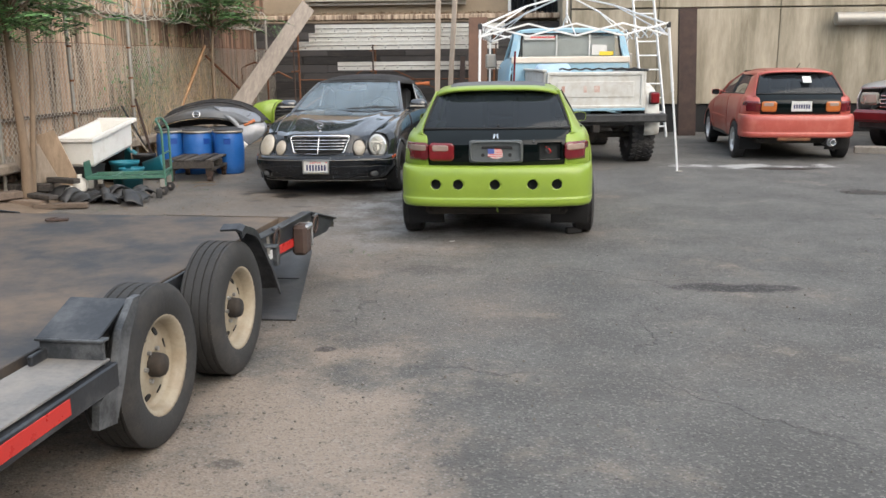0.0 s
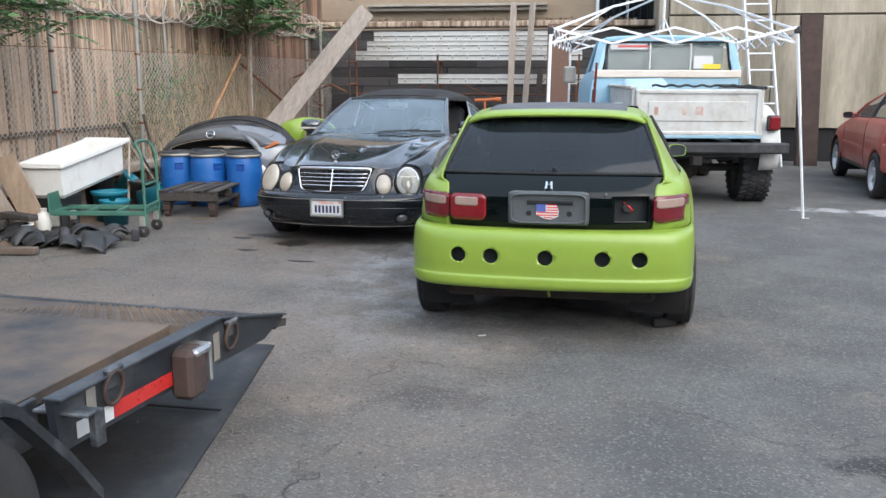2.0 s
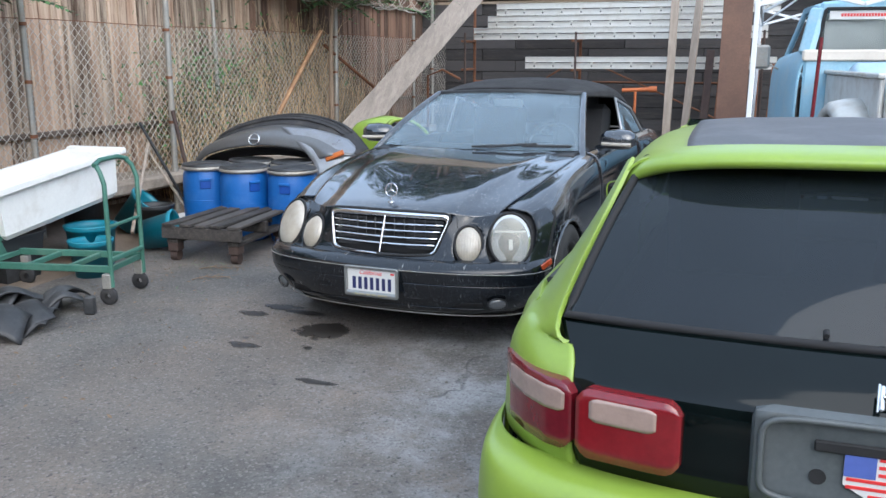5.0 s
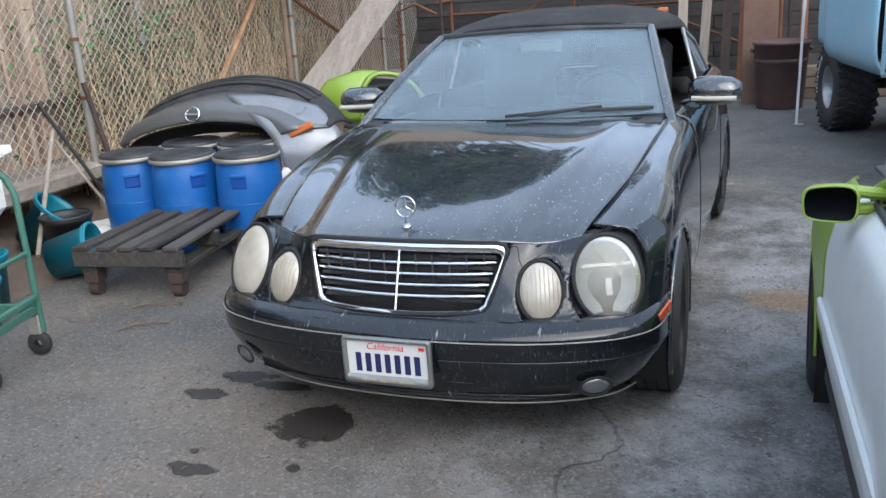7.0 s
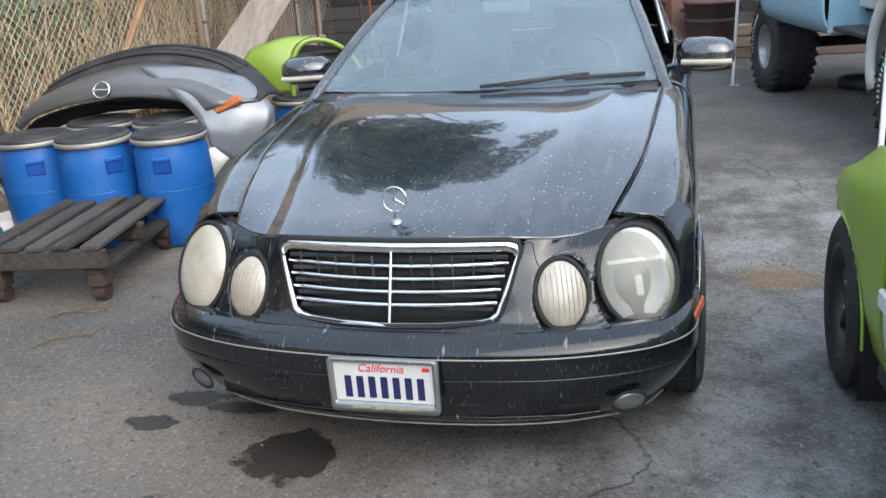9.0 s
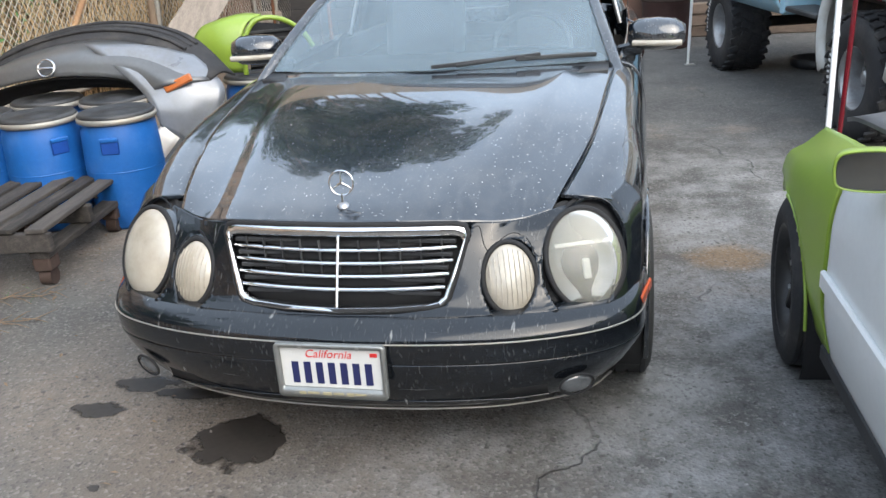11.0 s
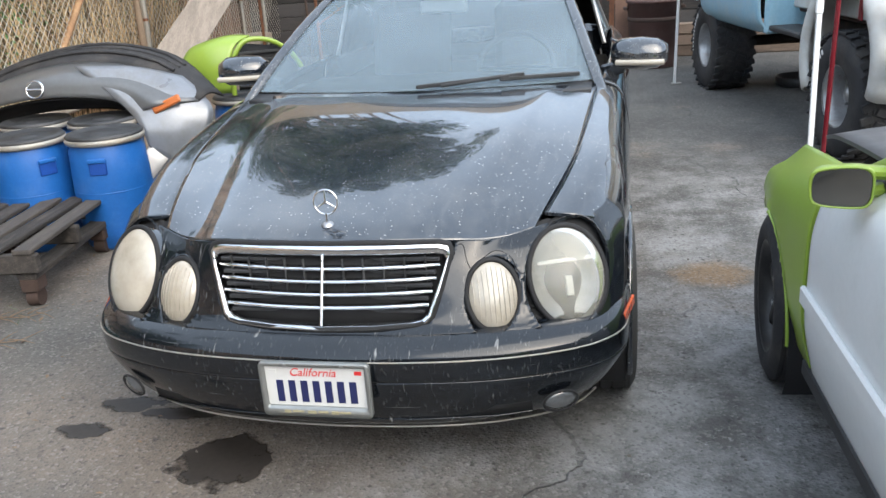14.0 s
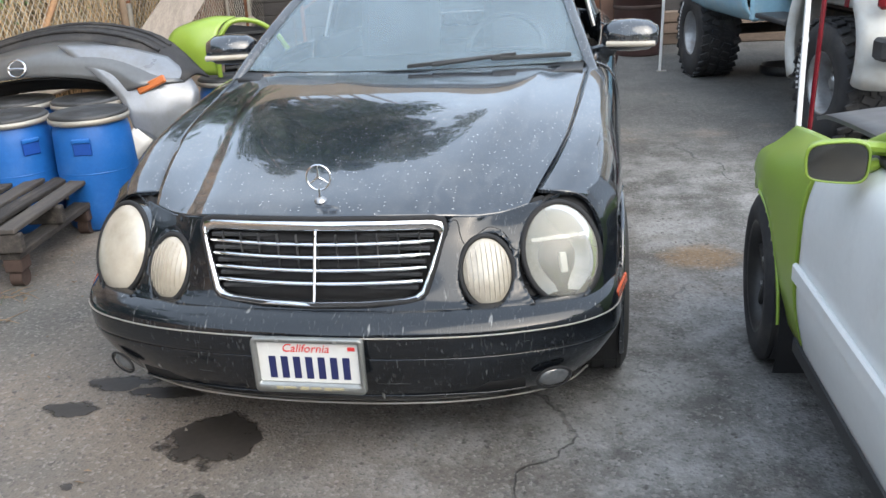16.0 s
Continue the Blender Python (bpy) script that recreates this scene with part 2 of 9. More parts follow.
def glass(name, tint, rough=0.02, dust=0.0, film_col=(0.35, 0.36, 0.37)):
    """A thin pane: what lies behind it, tinted, under a gloss that grows at a glancing angle; a film of dust, whose
    colour can also hold painted sky reflection.
    """
    mt = bpy.data.materials.new(name)
    mt.use_nodes = True
    nt = mt.node_tree
    N, L = nt.nodes, nt.links
    N.remove(N["Principled BSDF"])
    tr, gl, fr, mx = N.new("ShaderNodeBsdfTransparent"), N.new("ShaderNodeBsdfGlossy"), N.new("ShaderNodeFresnel"), N.new("ShaderNodeMixShader")
    tr.inputs[0].default_value = (*tint, 1)
    gl.inputs["Roughness"].default_value = rough
    fr.inputs[0].default_value = 1.5
    L.new(fr.outputs[0], mx.inputs[0])
    L.new(tr.outputs[0], mx.inputs[1])
    L.new(gl.outputs[0], mx.inputs[2])
    last = mx.outputs[0]
    if dust:
        df, m2, tc, nz, rp = N.new("ShaderNodeBsdfDiffuse"), N.new("ShaderNodeMixShader"), N.new("ShaderNodeTexCoord"), N.new("ShaderNodeTexNoise"), N.new("ShaderNodeMapRange")
        df.inputs[0].default_value = (*film_col, 1)
        nz.inputs["Scale"].default_value, nz.inputs["Detail"].default_value = 2.5, 9.0
        L.new(tc.outputs["Object"], nz.inputs["Vector"])
        L.new(nz.outputs[0], rp.inputs[0])
        rp.inputs[1].default_value, rp.inputs[2].default_value, rp.inputs[3].default_value, rp.inputs[4].default_value = 0.3, 0.7, dust * 0.75, dust * 1.2
        L.new(rp.outputs[0], m2.inputs[0])
        L.new(last, m2.inputs[1])
        L.new(df.outputs[0], m2.inputs[2])
        last = m2.outputs[0]
    L.new(last, N["Material Output"].inputs[0])
    return mt


M = {}
M["rubber"] = surf("rubber", (0.022, 0.022, 0.024), 0.75, var=0.3, s1=6, s2=90, bump=0.3, dirt=(0.10, 0.09, 0.08), amount=0.3)
M["rubber_old"] = surf("rubber_old", (0.030, 0.030, 0.030), 0.8, var=0.3, s1=7, s2=90, bump=0.35, dirt=(0.10, 0.086, 0.073), amount=0.22)
M["black_plastic"] = surf("black_plastic", (0.025, 0.026, 0.028), 0.5, var=0.25, s1=5, s2=120, bump=0.12, dirt=(0.12, 0.12, 0.12), amount=0.25)
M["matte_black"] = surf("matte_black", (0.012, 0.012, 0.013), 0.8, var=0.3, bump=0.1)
M["chrome"] = surf("chrome", (0.75, 0.76, 0.77), 0.14, 1.0, var=0.08, s1=9, bump=0.04, dirt=(0.25, 0.23, 0.2), amount=0.2)
M["steel"] = surf("steel", (0.42, 0.43, 0.44), 0.45, 0.8, var=0.2, bump=0.15, dirt=(0.2, 0.14, 0.09), amount=0.3)
M["galv"] = surf("galv", (0.36, 0.35, 0.32), 0.55, 0.55, var=0.22, s1=5, bump=0.15, dirt=(0.32, 0.22, 0.13), amount=0.28)
M["rust"] = surf("rust", (0.20, 0.085, 0.04), 0.85, 0.1, var=0.4, s1=7, s2=70, bump=0.4, dirt=(0.10, 0.045, 0.03), amount=0.4)
M["rust_dark"] = surf("rust_dark", (0.052, 0.034, 0.029), 0.85, var=0.3, s1=4, s2=50, bump=0.35, dirt=(0.085, 0.055, 0.042), amount=0.4)
M["lime"] = surf("lime_paint", (0.23, 0.335, 0.042), 0.36, var=0.06, s1=3, s2=60, bump=0.02, coat=0.25, dirt=(0.20, 0.30, 0.07), amount=0.2, rvar=0.06)
M["primer"] = surf("grey_primer", (0.075, 0.075, 0.08), 0.5, var=0.25, s1=4, s2=60, bump=0.05, dirt=(0.16, 0.16, 0.165), amount=0.3)
M["white_paint"] = surf("white_paint", (0.66, 0.68, 0.68), 0.35, var=0.05, s1=3, bump=0.02, coat=0.3, dirt=(0.45, 0.45, 0.43), amount=0.2)
M["gloss_black"] = surf("gloss_black_paint", (0.0025, 0.005, 0.005), 0.07, var=0.3, s1=5, bump=0.006, dirt=(0.012, 0.015, 0.015), amount=0.10, rvar=0.03)
M["gloss_black"].node_tree.nodes["Principled BSDF"].inputs["Specular IOR Level"].default_value = 0.3
M["clear_lens"] = glass("clear_lens", (0.92, 0.92, 0.88), 0.05, 0.35, (0.6, 0.58, 0.5))
M["hazy_lens"] = surf("hazy_lens", (0.38, 0.34, 0.275), 0.22, var=0.18, s1=9, s2=30, bump=0.05, coat=0.8, dirt=(0.50, 0.465, 0.40), amount=0.4)
M["red_lens"] = surf("red_lens", (0.18, 0.009, 0.013), 0.16, var=0.2, s1=12, s2=70, bump=0.08, coat=0.6, rvar=0.03)
M["dark_red_lens"] = surf("dark_red_lens", (0.13, 0.008, 0.014), 0.2, var=0.2, s1=12, s2=70, bump=0.06, coat=0.6, rvar=0.03)
M["white_lens"] = surf("white_lens", (0.33, 0.24, 0.20), 0.2, var=0.15, s1=14, s2=80, bump=0.08, coat=0.6)
M["amber_lens"] = surf("amber_lens", (0.46, 0.13, 0.03), 0.22, var=0.12, s1=9, bump=0.08, coat=0.5)
# thin film tinted blue: reflected sky put into the pane's colour
M["glass_dark"] = glass("dark_tinted_glass", (0.07, 0.09, 0.105), 0.02, 0.05, (0.22, 0.29, 0.35))
# blue dust film that also carries the sky's pale reflection in its colour
M["glass_clear"] = glass("windscreen_glass", (0.58, 0.65, 0.68), 0.02, 0.21, (0.46, 0.60, 0.70))
M["plate_white"] = surf("plate_white", (0.62, 0.62, 0.60), 0.4, var=0.05, bump=0.03, dirt=(0.5, 0.48, 0.44), amount=0.15)
M["navy"] = surf("navy_ink", (0.015, 0.02, 0.09), 0.5, var=0.1, bump=0)
M["red_ink"] = surf("red_ink", (0.62, 0.03, 0.03), 0.5, var=0.1, bump=0)

# ---- ground ----
def ground_material():
    mt = bpy.data.materials.new("worn_asphalt")
    mt.use_nodes = True
    nt = mt.node_tree
    N, L = nt.nodes, nt.links
    bs = N["Principled BSDF"]
    geo = N.new("ShaderNodeNewGeometry")
    P = geo.outputs["Position"]

    def tex(scale, detail=5.0, rough=0.6, distort=0.0):
        n = N.new("ShaderNodeTexNoise")
        n.inputs["Scale"].default_value, n.inputs["Detail"].default_value = scale, detail
        n.inputs["Roughness"].default_value, n.inputs["Distortion"].default_value = rough, distort
        L.new(P, n.inputs["Vector"])
        return n.outputs[0]

    def ramp(src, a, b):
        n = N.new("ShaderNodeMapRange")
        n.interpolation_type = "SMOOTHSTEP"
        n.inputs[1].default_value, n.inputs[2].default_value = a, b
        L.new(src, n.inputs[0])
        return n.outputs[0]

    def op(kind, a, b=0.0):
        n = N.new("ShaderNodeMath")
        n.operation = kind
        for k, x in enumerate((a, b)):
            if isinstance(x, (int, float)):
                n.inputs[k].default_value = x
            else:
                L.new(x, n.inputs[k])
        return n.outputs[0]

    def blend(fac, a, b):
        n = N.new("ShaderNodeMix")
        n.data_type = "RGBA"
        L.new(fac, n.inputs[0])
        for k, x in ((6, a), (7, b)):
            if isinstance(x, tuple):
                n.inputs[k].default_value = (*x, 1)
            else:
                L.new(x, n.inputs[k])
        return n.outputs[2]

    def spot(x, y, rx, ry):
        """1 in the middle of an oval patch of the yard, 0 outside."""
        sub, mul, ln = N.new("ShaderNodeVectorMath"), N.new("ShaderNodeVectorMath"), N.new("ShaderNodeVectorMath")
        sub.operation, mul.operation, ln.operation = "SUBTRACT", "MULTIPLY", "LENGTH"
        sub.inputs[1].default_value, mul.inputs[1].default_value = (x, y, 0), (1 / rx, 1 / ry, 0)
        L.new(P, sub.inputs[0])
        L.new(sub.outputs[0], mul.inputs[0])
        L.new(mul.outputs[0], ln.inputs[0])
        return op("SUBTRACT", 1.0, ln.outputs["Value"])

    col = blend(ramp(tex(1.3, 6), 0.35, 0.65), (0.078, 0.077, 0.072), (0.118, 0.116, 0.108))
    col = blend(op("MULTIPLY", ramp(tex(10, 10, 0.8), 0.49, 0.70), 0.65), col, (0.062, 0.058, 0.056))
    col = blend(op("MULTIPLY", ramp(tex(17, 9, 0.8, 0.3), 0.52, 0.70), 0.3), col, (0.25, 0.235, 0.22))
    # dusty, tan earth trodden into the surface
    dust = op("ADD", tex(0.55, 8, 0.65), op("MULTIPLY", spot(-2.6, 7.0, 5.0, 7.0), 0.30))
    col = blend(op("MULTIPLY", ramp(dust, 0.48, 0.80), 0.62), col, (0.195, 0.157, 0.125))
    near = op("ADD", tex(1.1, 8, 0.7), op("MULTIPLY", op("MAXIMUM", spot(-0.3, 2.9, 1.5, 2.4), 0), 0.34))
    col = blend(op("MULTIPLY", ramp(near, 0.55, 0.80), 0.7), col, (0.31, 0.25, 0.197))
    # pale, abraded concrete-like patch between the two parked cars
    bare = ramp(spot(-0.1, 10.6, 1.9, 4.4), 0.0, 0.5)
    pale = op("MULTIPLY", ramp(tex(2.6, 9, 0.75), 0.40, 0.66), bare)
    col = blend(op("MULTIPLY", pale, 0.75), col, (0.30, 0.30, 0.297))
    flecks = op("MULTIPLY", ramp(tex(34, 6, 0.75, 0.6), 0.56, 0.70), op("MULTIPLY", ramp(tex(4.5, 5, 0.7), 0.42, 0.62), bare))
    col = blend(op("MULTIPLY", flecks, 0.75), col, (0.46, 0.455, 0.445))
    powder = op("ADD", tex(2.2, 7, 0.7), op("MULTIPLY", op("MAXIMUM", spot(4.4, 13.2, 2.6, 0.55), 0), 0.35))
    col = blend(op("MULTIPLY", ramp(powder, 0.66, 0.80), 0.7), col, (0.5, 0.5, 0.49))
    # old drips and tyre grime
    col = blend(op("MULTIPLY", ramp(tex(0.9, 7, 0.7, 0.4), 0.60, 0.74), 0.55), col, (0.065, 0.063, 0.062))
    for x, y, rx, ry, k in ((2.43, 5.8, 0.70, 0.20, 1.0), (2.15, 5.86, 0.36, 0.16, 0.8), (-0.31, 4.31, 0.1, 0.07, 0.8), (0.15, 6.3, 0.45, 0.3, 0.4), (-0.43, 2.83, 0.12, 0.08, 0.6), (-0.42, 5.11, 0.07, 0.05, 0.6)):
        m = op("MULTIPLY", ramp(op("ADD", spot(x, y, rx, ry), op("MULTIPLY", op("SUBTRACT", tex(7, 6, 0.7), 0.5), 1.3)), 0.25, 0.6), k)
        col = blend(m, col, (0.028, 0.026, 0.025))
    m = op("MULTIPLY", ramp(op("ADD", spot(-0.12, 11.68, 0.30, 0.26), op("MULTIPLY", op("SUBTRACT", tex(9, 6, 0.7), 0.5), 0.8)), 0.2, 0.7), 0.7)
    col = blend(m, col, (0.21, 0.13, 0.06))
    # worn pits where stones have broken out
    for scale, share, size, k in ((26.0, 0.62, 0.26, 0.75), (47.0, 0.55, 0.24, 0.6)):
        pv, ps = N.new("ShaderNodeTexVoronoi"), N.new("ShaderNodeSeparateColor")
        pv.inputs["Scale"].default_value = scale
        wob, mad = N.new("ShaderNodeTexNoise"), N.new("ShaderNodeVectorMath")
        wob.inputs["Scale"].default_value, wob.inputs["Detail"].default_value = scale * 1.7, 3.0
        L.new(P, wob.inputs["Vector"])
        mad.operation = "MULTIPLY_ADD"
        mad.inputs[1].default_value = (1.1 / scale, 1.1 / scale, 0)
        L.new(wob.outputs[1], mad.inputs[0])
        L.new(P, mad.inputs[2])
        L.new(mad.outputs[0], pv.inputs["Vector"])
        L.new(pv.outputs["Color"], ps.inputs[0])
        pit = op("MULTIPLY", op("SUBTRACT", 1.0, ramp(pv.outputs["Distance"], size * 0.5, size * 1.3)), ramp(ps.outputs[0], share, share + 0.25))
        col = blend(op("MULTIPLY", pit, k), col, (0.042, 0.040, 0.036))
    # stones in the binder
    vo = N.new("ShaderNodeTexVoronoi")
    vo.inputs["Scale"].default_value = 95.0
    L.new(P, vo.inputs["Vector"])
    sep = N.new("ShaderNodeSeparateColor")
    L.new(vo.outputs["Color"], sep.inputs[0])
    col = blend(op("MULTIPLY", ramp(sep.outputs[0], 0.76, 0.97), 0.30), col, (0.34, 0.32, 0.30))
    col = blend(op("MULTIPLY", ramp(sep.outputs[1], 0.74, 0.95), 0.36), col, (0.045, 0.045, 0.045))
    # hair cracks
    cr = N.new("ShaderNodeTexVoronoi")
    cr.feature = "DISTANCE_TO_EDGE"
    cr.inputs["Scale"].default_value = 0.42
    add, sc = N.new("ShaderNodeVectorMath"), N.new("ShaderNodeVectorMath")
    sc.operation = "SCALE"
    sc.inputs["Scale"].default_value = 0.55
    warp = N.new("ShaderNodeTexNoise")
    warp.inputs["Scale"].default_value, warp.inputs["Detail"].default_value = 2.5, 6.0
    L.new(P, warp.inputs["Vector"])
    L.new(warp.outputs[1], sc.inputs[0])
    L.new(P, add.inputs[0])
    L.new(sc.outputs[0], add.inputs[1])
    L.new(add.outputs[0], cr.inputs["Vector"])
    crack = op("MULTIPLY", op("SUBTRACT", 1.0, ramp(cr.outputs["Distance"], 0.001, 0.006)), ramp(tex(0.7, 3), 0.48, 0.6))
    col = blend(op("MULTIPLY", crack, 0.28), col, (0.03, 0.03, 0.03))
    L.new(col, bs.inputs["Base Color"])
    bs.inputs["Roughness"].default_value = 0.86
    h = op("ADD", op("MULTIPLY", vo.outputs["Distance"], 0.5), op("MULTIPLY", tex(30, 4), 0.9))
    h = op("SUBTRACT", h, op("MULTIPLY", crack, 2.0))
    bp = N.new("ShaderNodeBump")
    bp.inputs["Strength"].default_value, bp.inputs["Distance"].default_value = 0.75, 0.009
    L.new(h, bp.inputs["Height"])
    L.new(bp.outputs[0], bs.inputs["Normal"])
    return mt


b = B()
b.add([(-400, -400, 0), (400, -400, 0), (400, 400, 0), (-400, 400, 0)], [(0, 1, 2, 3)])
single("ground", b, ground_material(), "worn grey asphalt yard with tan dust and dark drips", "ground", kind="structure")

M["oil"] = surf("oil_stain", (0.038, 0.033, 0.029), 0.5, var=0.4, s1=6, s2=40, bump=0.2, rvar=0.1)


def ragged(mt):
    """Lets a stain fade out unevenly towards its rim."""
    nt = mt.node_tree
    N, L = nt.nodes, nt.links
    tc, sub, ln, nz, ad, mr = N.new("ShaderNodeTexCoord"), N.new("ShaderNodeVectorMath"), N.new("ShaderNodeVectorMath"), N.new("ShaderNodeTexNoise"), N.new("ShaderNodeMath"), N.new("ShaderNodeMapRange")
    sub.operation, ln.operation, ad.operation = "SUBTRACT", "LENGTH", "SUBTRACT"
    sub.inputs[1].default_value = (0.5, 0.5, 0.5)
    L.new(tc.outputs["Generated"], sub.inputs[0])
    L.new(sub.outputs[0], ln.inputs[0])
    nz.inputs["Scale"].default_value, nz.inputs["Detail"].default_value = 11.0, 9.0
    L.new(tc.outputs["Object"], nz.inputs["Vector"])
    L.new(nz.outputs[0], ad.inputs[0])
    L.new(ln.outputs["Value"], ad.inputs[1])
    L.new(ad.outputs[0], mr.inputs[0])
    mr.inputs[1].default_value, mr.inputs[2].default_value, mr.inputs[4].default_value = 0.0, 0.14, 0.92
    L.new(mr.outputs[0], N["Principled BSDF"].inputs["Alpha"])


ragged(M["oil"])
M["dirt"] = surf("bare_earth", (0.20, 0.15, 0.11), 0.95, var=0.35, s1=2.5, s2=40, bump=0.6, dirt=(0.11, 0.085, 0.06), amount=0.4)


def puddle(x, y, rx, ry, seed, label="dark oil stain soaked into the asphalt"):
    rng = random.Random(seed)
    ph = [rng.uniform(0, 6.28) for _ in range(4)]
    vs = [(0, 0, 0)]
    n = 40
    for k in range(n):
        a = 2 * math.pi * k / n
        r = 1 + 0.18 * math.sin(2 * a + ph[0]) + 0.12 * math.sin(3 * a + ph[1]) + 0.07 * math.sin(5 * a + ph[2]) + 0.05 * math.sin(9 * a + ph[3])
        vs.append((rx * 1.15 * r * math.cos(a), ry * 1.15 * r * math.sin(a), 0))
    single("oil_stain", B().add(vs, [(0, 1 + k, 1 + (k + 1) % n) for k in range(n)]), M["oil"], label, "stain", pose(x, y, 0.003), "oil stains on the yard")


for k, (x, y, rx, ry) in enumerate(((-1.955, 10.10, 0.17, 0.13), (-2.54, 10.28, 0.085, 0.055), (-2.45, 10.465, 0.12, 0.05), (-2.255, 10.395, 0.11, 0.045), (-2.28, 9.71, 0.08, 0.045), (-2.33, 9.83, 0.02, 0.015), (-1.9, 9.78, 0.03, 0.02), (-1.62, 9.32, 0.09, 0.03), (4.91, 12.89, 0.38, 0.16), (5.19, 10.5, 0.35, 0.2))):
    puddle(x, y, rx, ry, k)

# ---- left boundary: plank fence behind a chain-link fence ----
M["plank"] = surf("weathered_plank", (0.27, 0.172, 0.115), 0.9, var=0.6, s1=2.2, s2=26, bump=0.35, dirt=(0.85, 0.69, 0.52), amount=0.42, rnd=1.0, stretch=(6, 6, 0.4), dscale=2.2)
M["plank_dark"] = surf("dark_plank", (0.165, 0.125, 0.098), 0.92, var=0.4, s1=2.2, s2=26, bump=0.35, dirt=(0.20, 0.16, 0.12), amount=0.25, rnd=0.5, stretch=(0.6, 6, 6))
M["plank_red"] = surf("red_brown_plank", (0.19, 0.112, 0.078), 0.9, var=0.5, s1=2.2, s2=26, bump=0.35, dirt=(0.38, 0.27, 0.19), amount=0.3, rnd=0.8, stretch=(6, 6, 0.4), dscale=2.2)
M["old_wall"] = surf("stained_wall", (0.40, 0.345, 0.285), 0.92, var=0.3, s1=1.8, s2=14, bump=0.6, dirt=(0.15, 0.115, 0.085), amount=0.5, dscale=2.4, dist=0.02)
M["concrete"] = surf("old_concrete", (0.30, 0.28, 0.25), 0.9, var=0.25, s1=1.5, s2=30, bump=0.3, dirt=(0.17, 0.145, 0.115), amount=0.45)


def fence_x(y):
    return -5.17 + 0.045 * (y - 13)


pf = thing("plank_fence", "tall weathered brown plank fence behind chain-link", "fence", pose(0, 0, 0))
rng = random.Random(4)
board, red_board = [B().box((0, 0, 0), (0.022, 0.138, 2.42), 0.004).mesh("plank", M[k]) for k in ("plank", "plank_red")]
y = 2.5
while y < 20.6:
    o = part("plank", red_board if y + rng.uniform(-0.8, 0.8) > 15.8 else board, None, pf)
    top = 2.38 + rng.uniform(-0.025, 0.03)
    o.matrix_local = pose(fence_x(y) - 0.42 + rng.uniform(-0.006, 0.006), y, top - 1.21, rng.uniform(-0.4, 0.4), 0, rng.uniform(-1.2, 1.2))
    y += 0.1425
y = 2.5
while y < 21.5:
    o = part("plank", red_board if y + rng.uniform(-0.8, 0.8) > 15.8 else board, None, pf)
    o.matrix_local = pose(fence_x(y) - 0.47 + rng.uniform(-0.006, 0.006), y, 2.1 + rng.uniform(-0.03, 0.03), rng.uniform(-0.4, 0.4), 0, rng.uniform(-1.2, 1.2))
    y += 0.1435
for z, hh in ((0.92, 0.10), (2.40, 0.13), (0.2, 0.12)):
    part("rail", B().beam((fence_x(2.5) - 0.38, 2.4, z), (fence_x(20.6) - 0.38, 20.7, z), hh, 0.045, 0.006), M["plank_dark"] if z > 0.5 else M["plank"], pf, "horizontal rail board")
single("footing_wall", B().beam((fence_x(4) - 0.27, 3, 0.40), (fence_x(20) - 0.27, 20, 0.40), 0.80, 0.12, 0.02), M["old_wall"], "low stained concrete wall along the fence", "wall", kind="structure")

cl = thing("chain_link_fence", "rusting galvanised chain-link fence on steel posts", "fence")
b = B()
z0, z1, step = 0.30, 1.90, 0.083
for s in (1, -1):
    y = 5.0
    while y < 20.0:
        if s > 0:
            b.tube([(fence_x(y) + 0.003, y, z0), (fence_x(y + 1.6) + 0.003, y + z1 - z0, z1)], 0.0029, 4, caps=False)
        else:
            b.tube([(fence_x(y) - 0.003, y, z1), (fence_x(y + 1.6) - 0.003, y + z1 - z0, z0)], 0.0029, 4, caps=False)
        y += step
M["bright_wire"] = surf("zinc_wire", (0.55, 0.52, 0.46), 0.5, 0.4, var=0.25, s1=2, bump=0, dirt=(0.30, 0.19, 0.11), amount=0.3)
wm = part("wire_mesh", b, M["bright_wire"], cl, "diamond wire mesh with rust")
wm["kind"] = "stuff"
for z in (1.90, 0.31):
    part("tension_wire", B().tube([(fence_x(yy) + 0.01, yy, z + 0.006 * math.sin(yy * 2.3)) for yy in np.linspace(5, 20, 40)], 0.004, 6), M["rust"], cl)
for k, (yy, h, r) in enumerate(((9.6, 2.5, 0.024), (11.35, 2.5, 0.026), (13.1, 2.55, 0.03), (16.55, 2.3, 0.032), (19.2, 2.25, 0.026), (20.0, 2.6, 0.026))):
    post = part("post", B().cyl((fence_x(yy) + 0.04, yy, 0), (fence_x(yy) + 0.04 + (0.02, -0.03, 0.0, 0.01, 0, 0)[k], yy + 0.02, h), r, seg=12), M["galv"], cl)
    for zz in (0.96, 1.40, 1.86):
        part("tie_band", B().cyl((fence_x(yy) + 0.04, yy, zz - 0.014), (fence_x(yy) + 0.04, yy, zz + 0.014), r + 0.004, seg=12), M["rust"], post, "rusted tie band")
for yy, zb, zt in ((14.1, 1.25, 2.5),):
    part("stub_post", B().cyl((fence_x(yy) - 0.1, yy, zb), (fence_x(yy) - 0.12, yy, zt), 0.022, seg=10), M["galv"], cl)
M["rust_pale"] = surf("pale_rust", (0.36, 0.22, 0.12), 0.8, 0.1, var=0.4, s1=7, s2=60, bump=0.3, dirt=(0.22, 0.10, 0.05), amount=0.35)
part("brace_pipe", B().cyl((-5.16, 14.75, 0.45), (-4.92, 16.05, 1.92), 0.030, seg=10), M["rust_pale"], cl, "slanting rusted brace pipe")
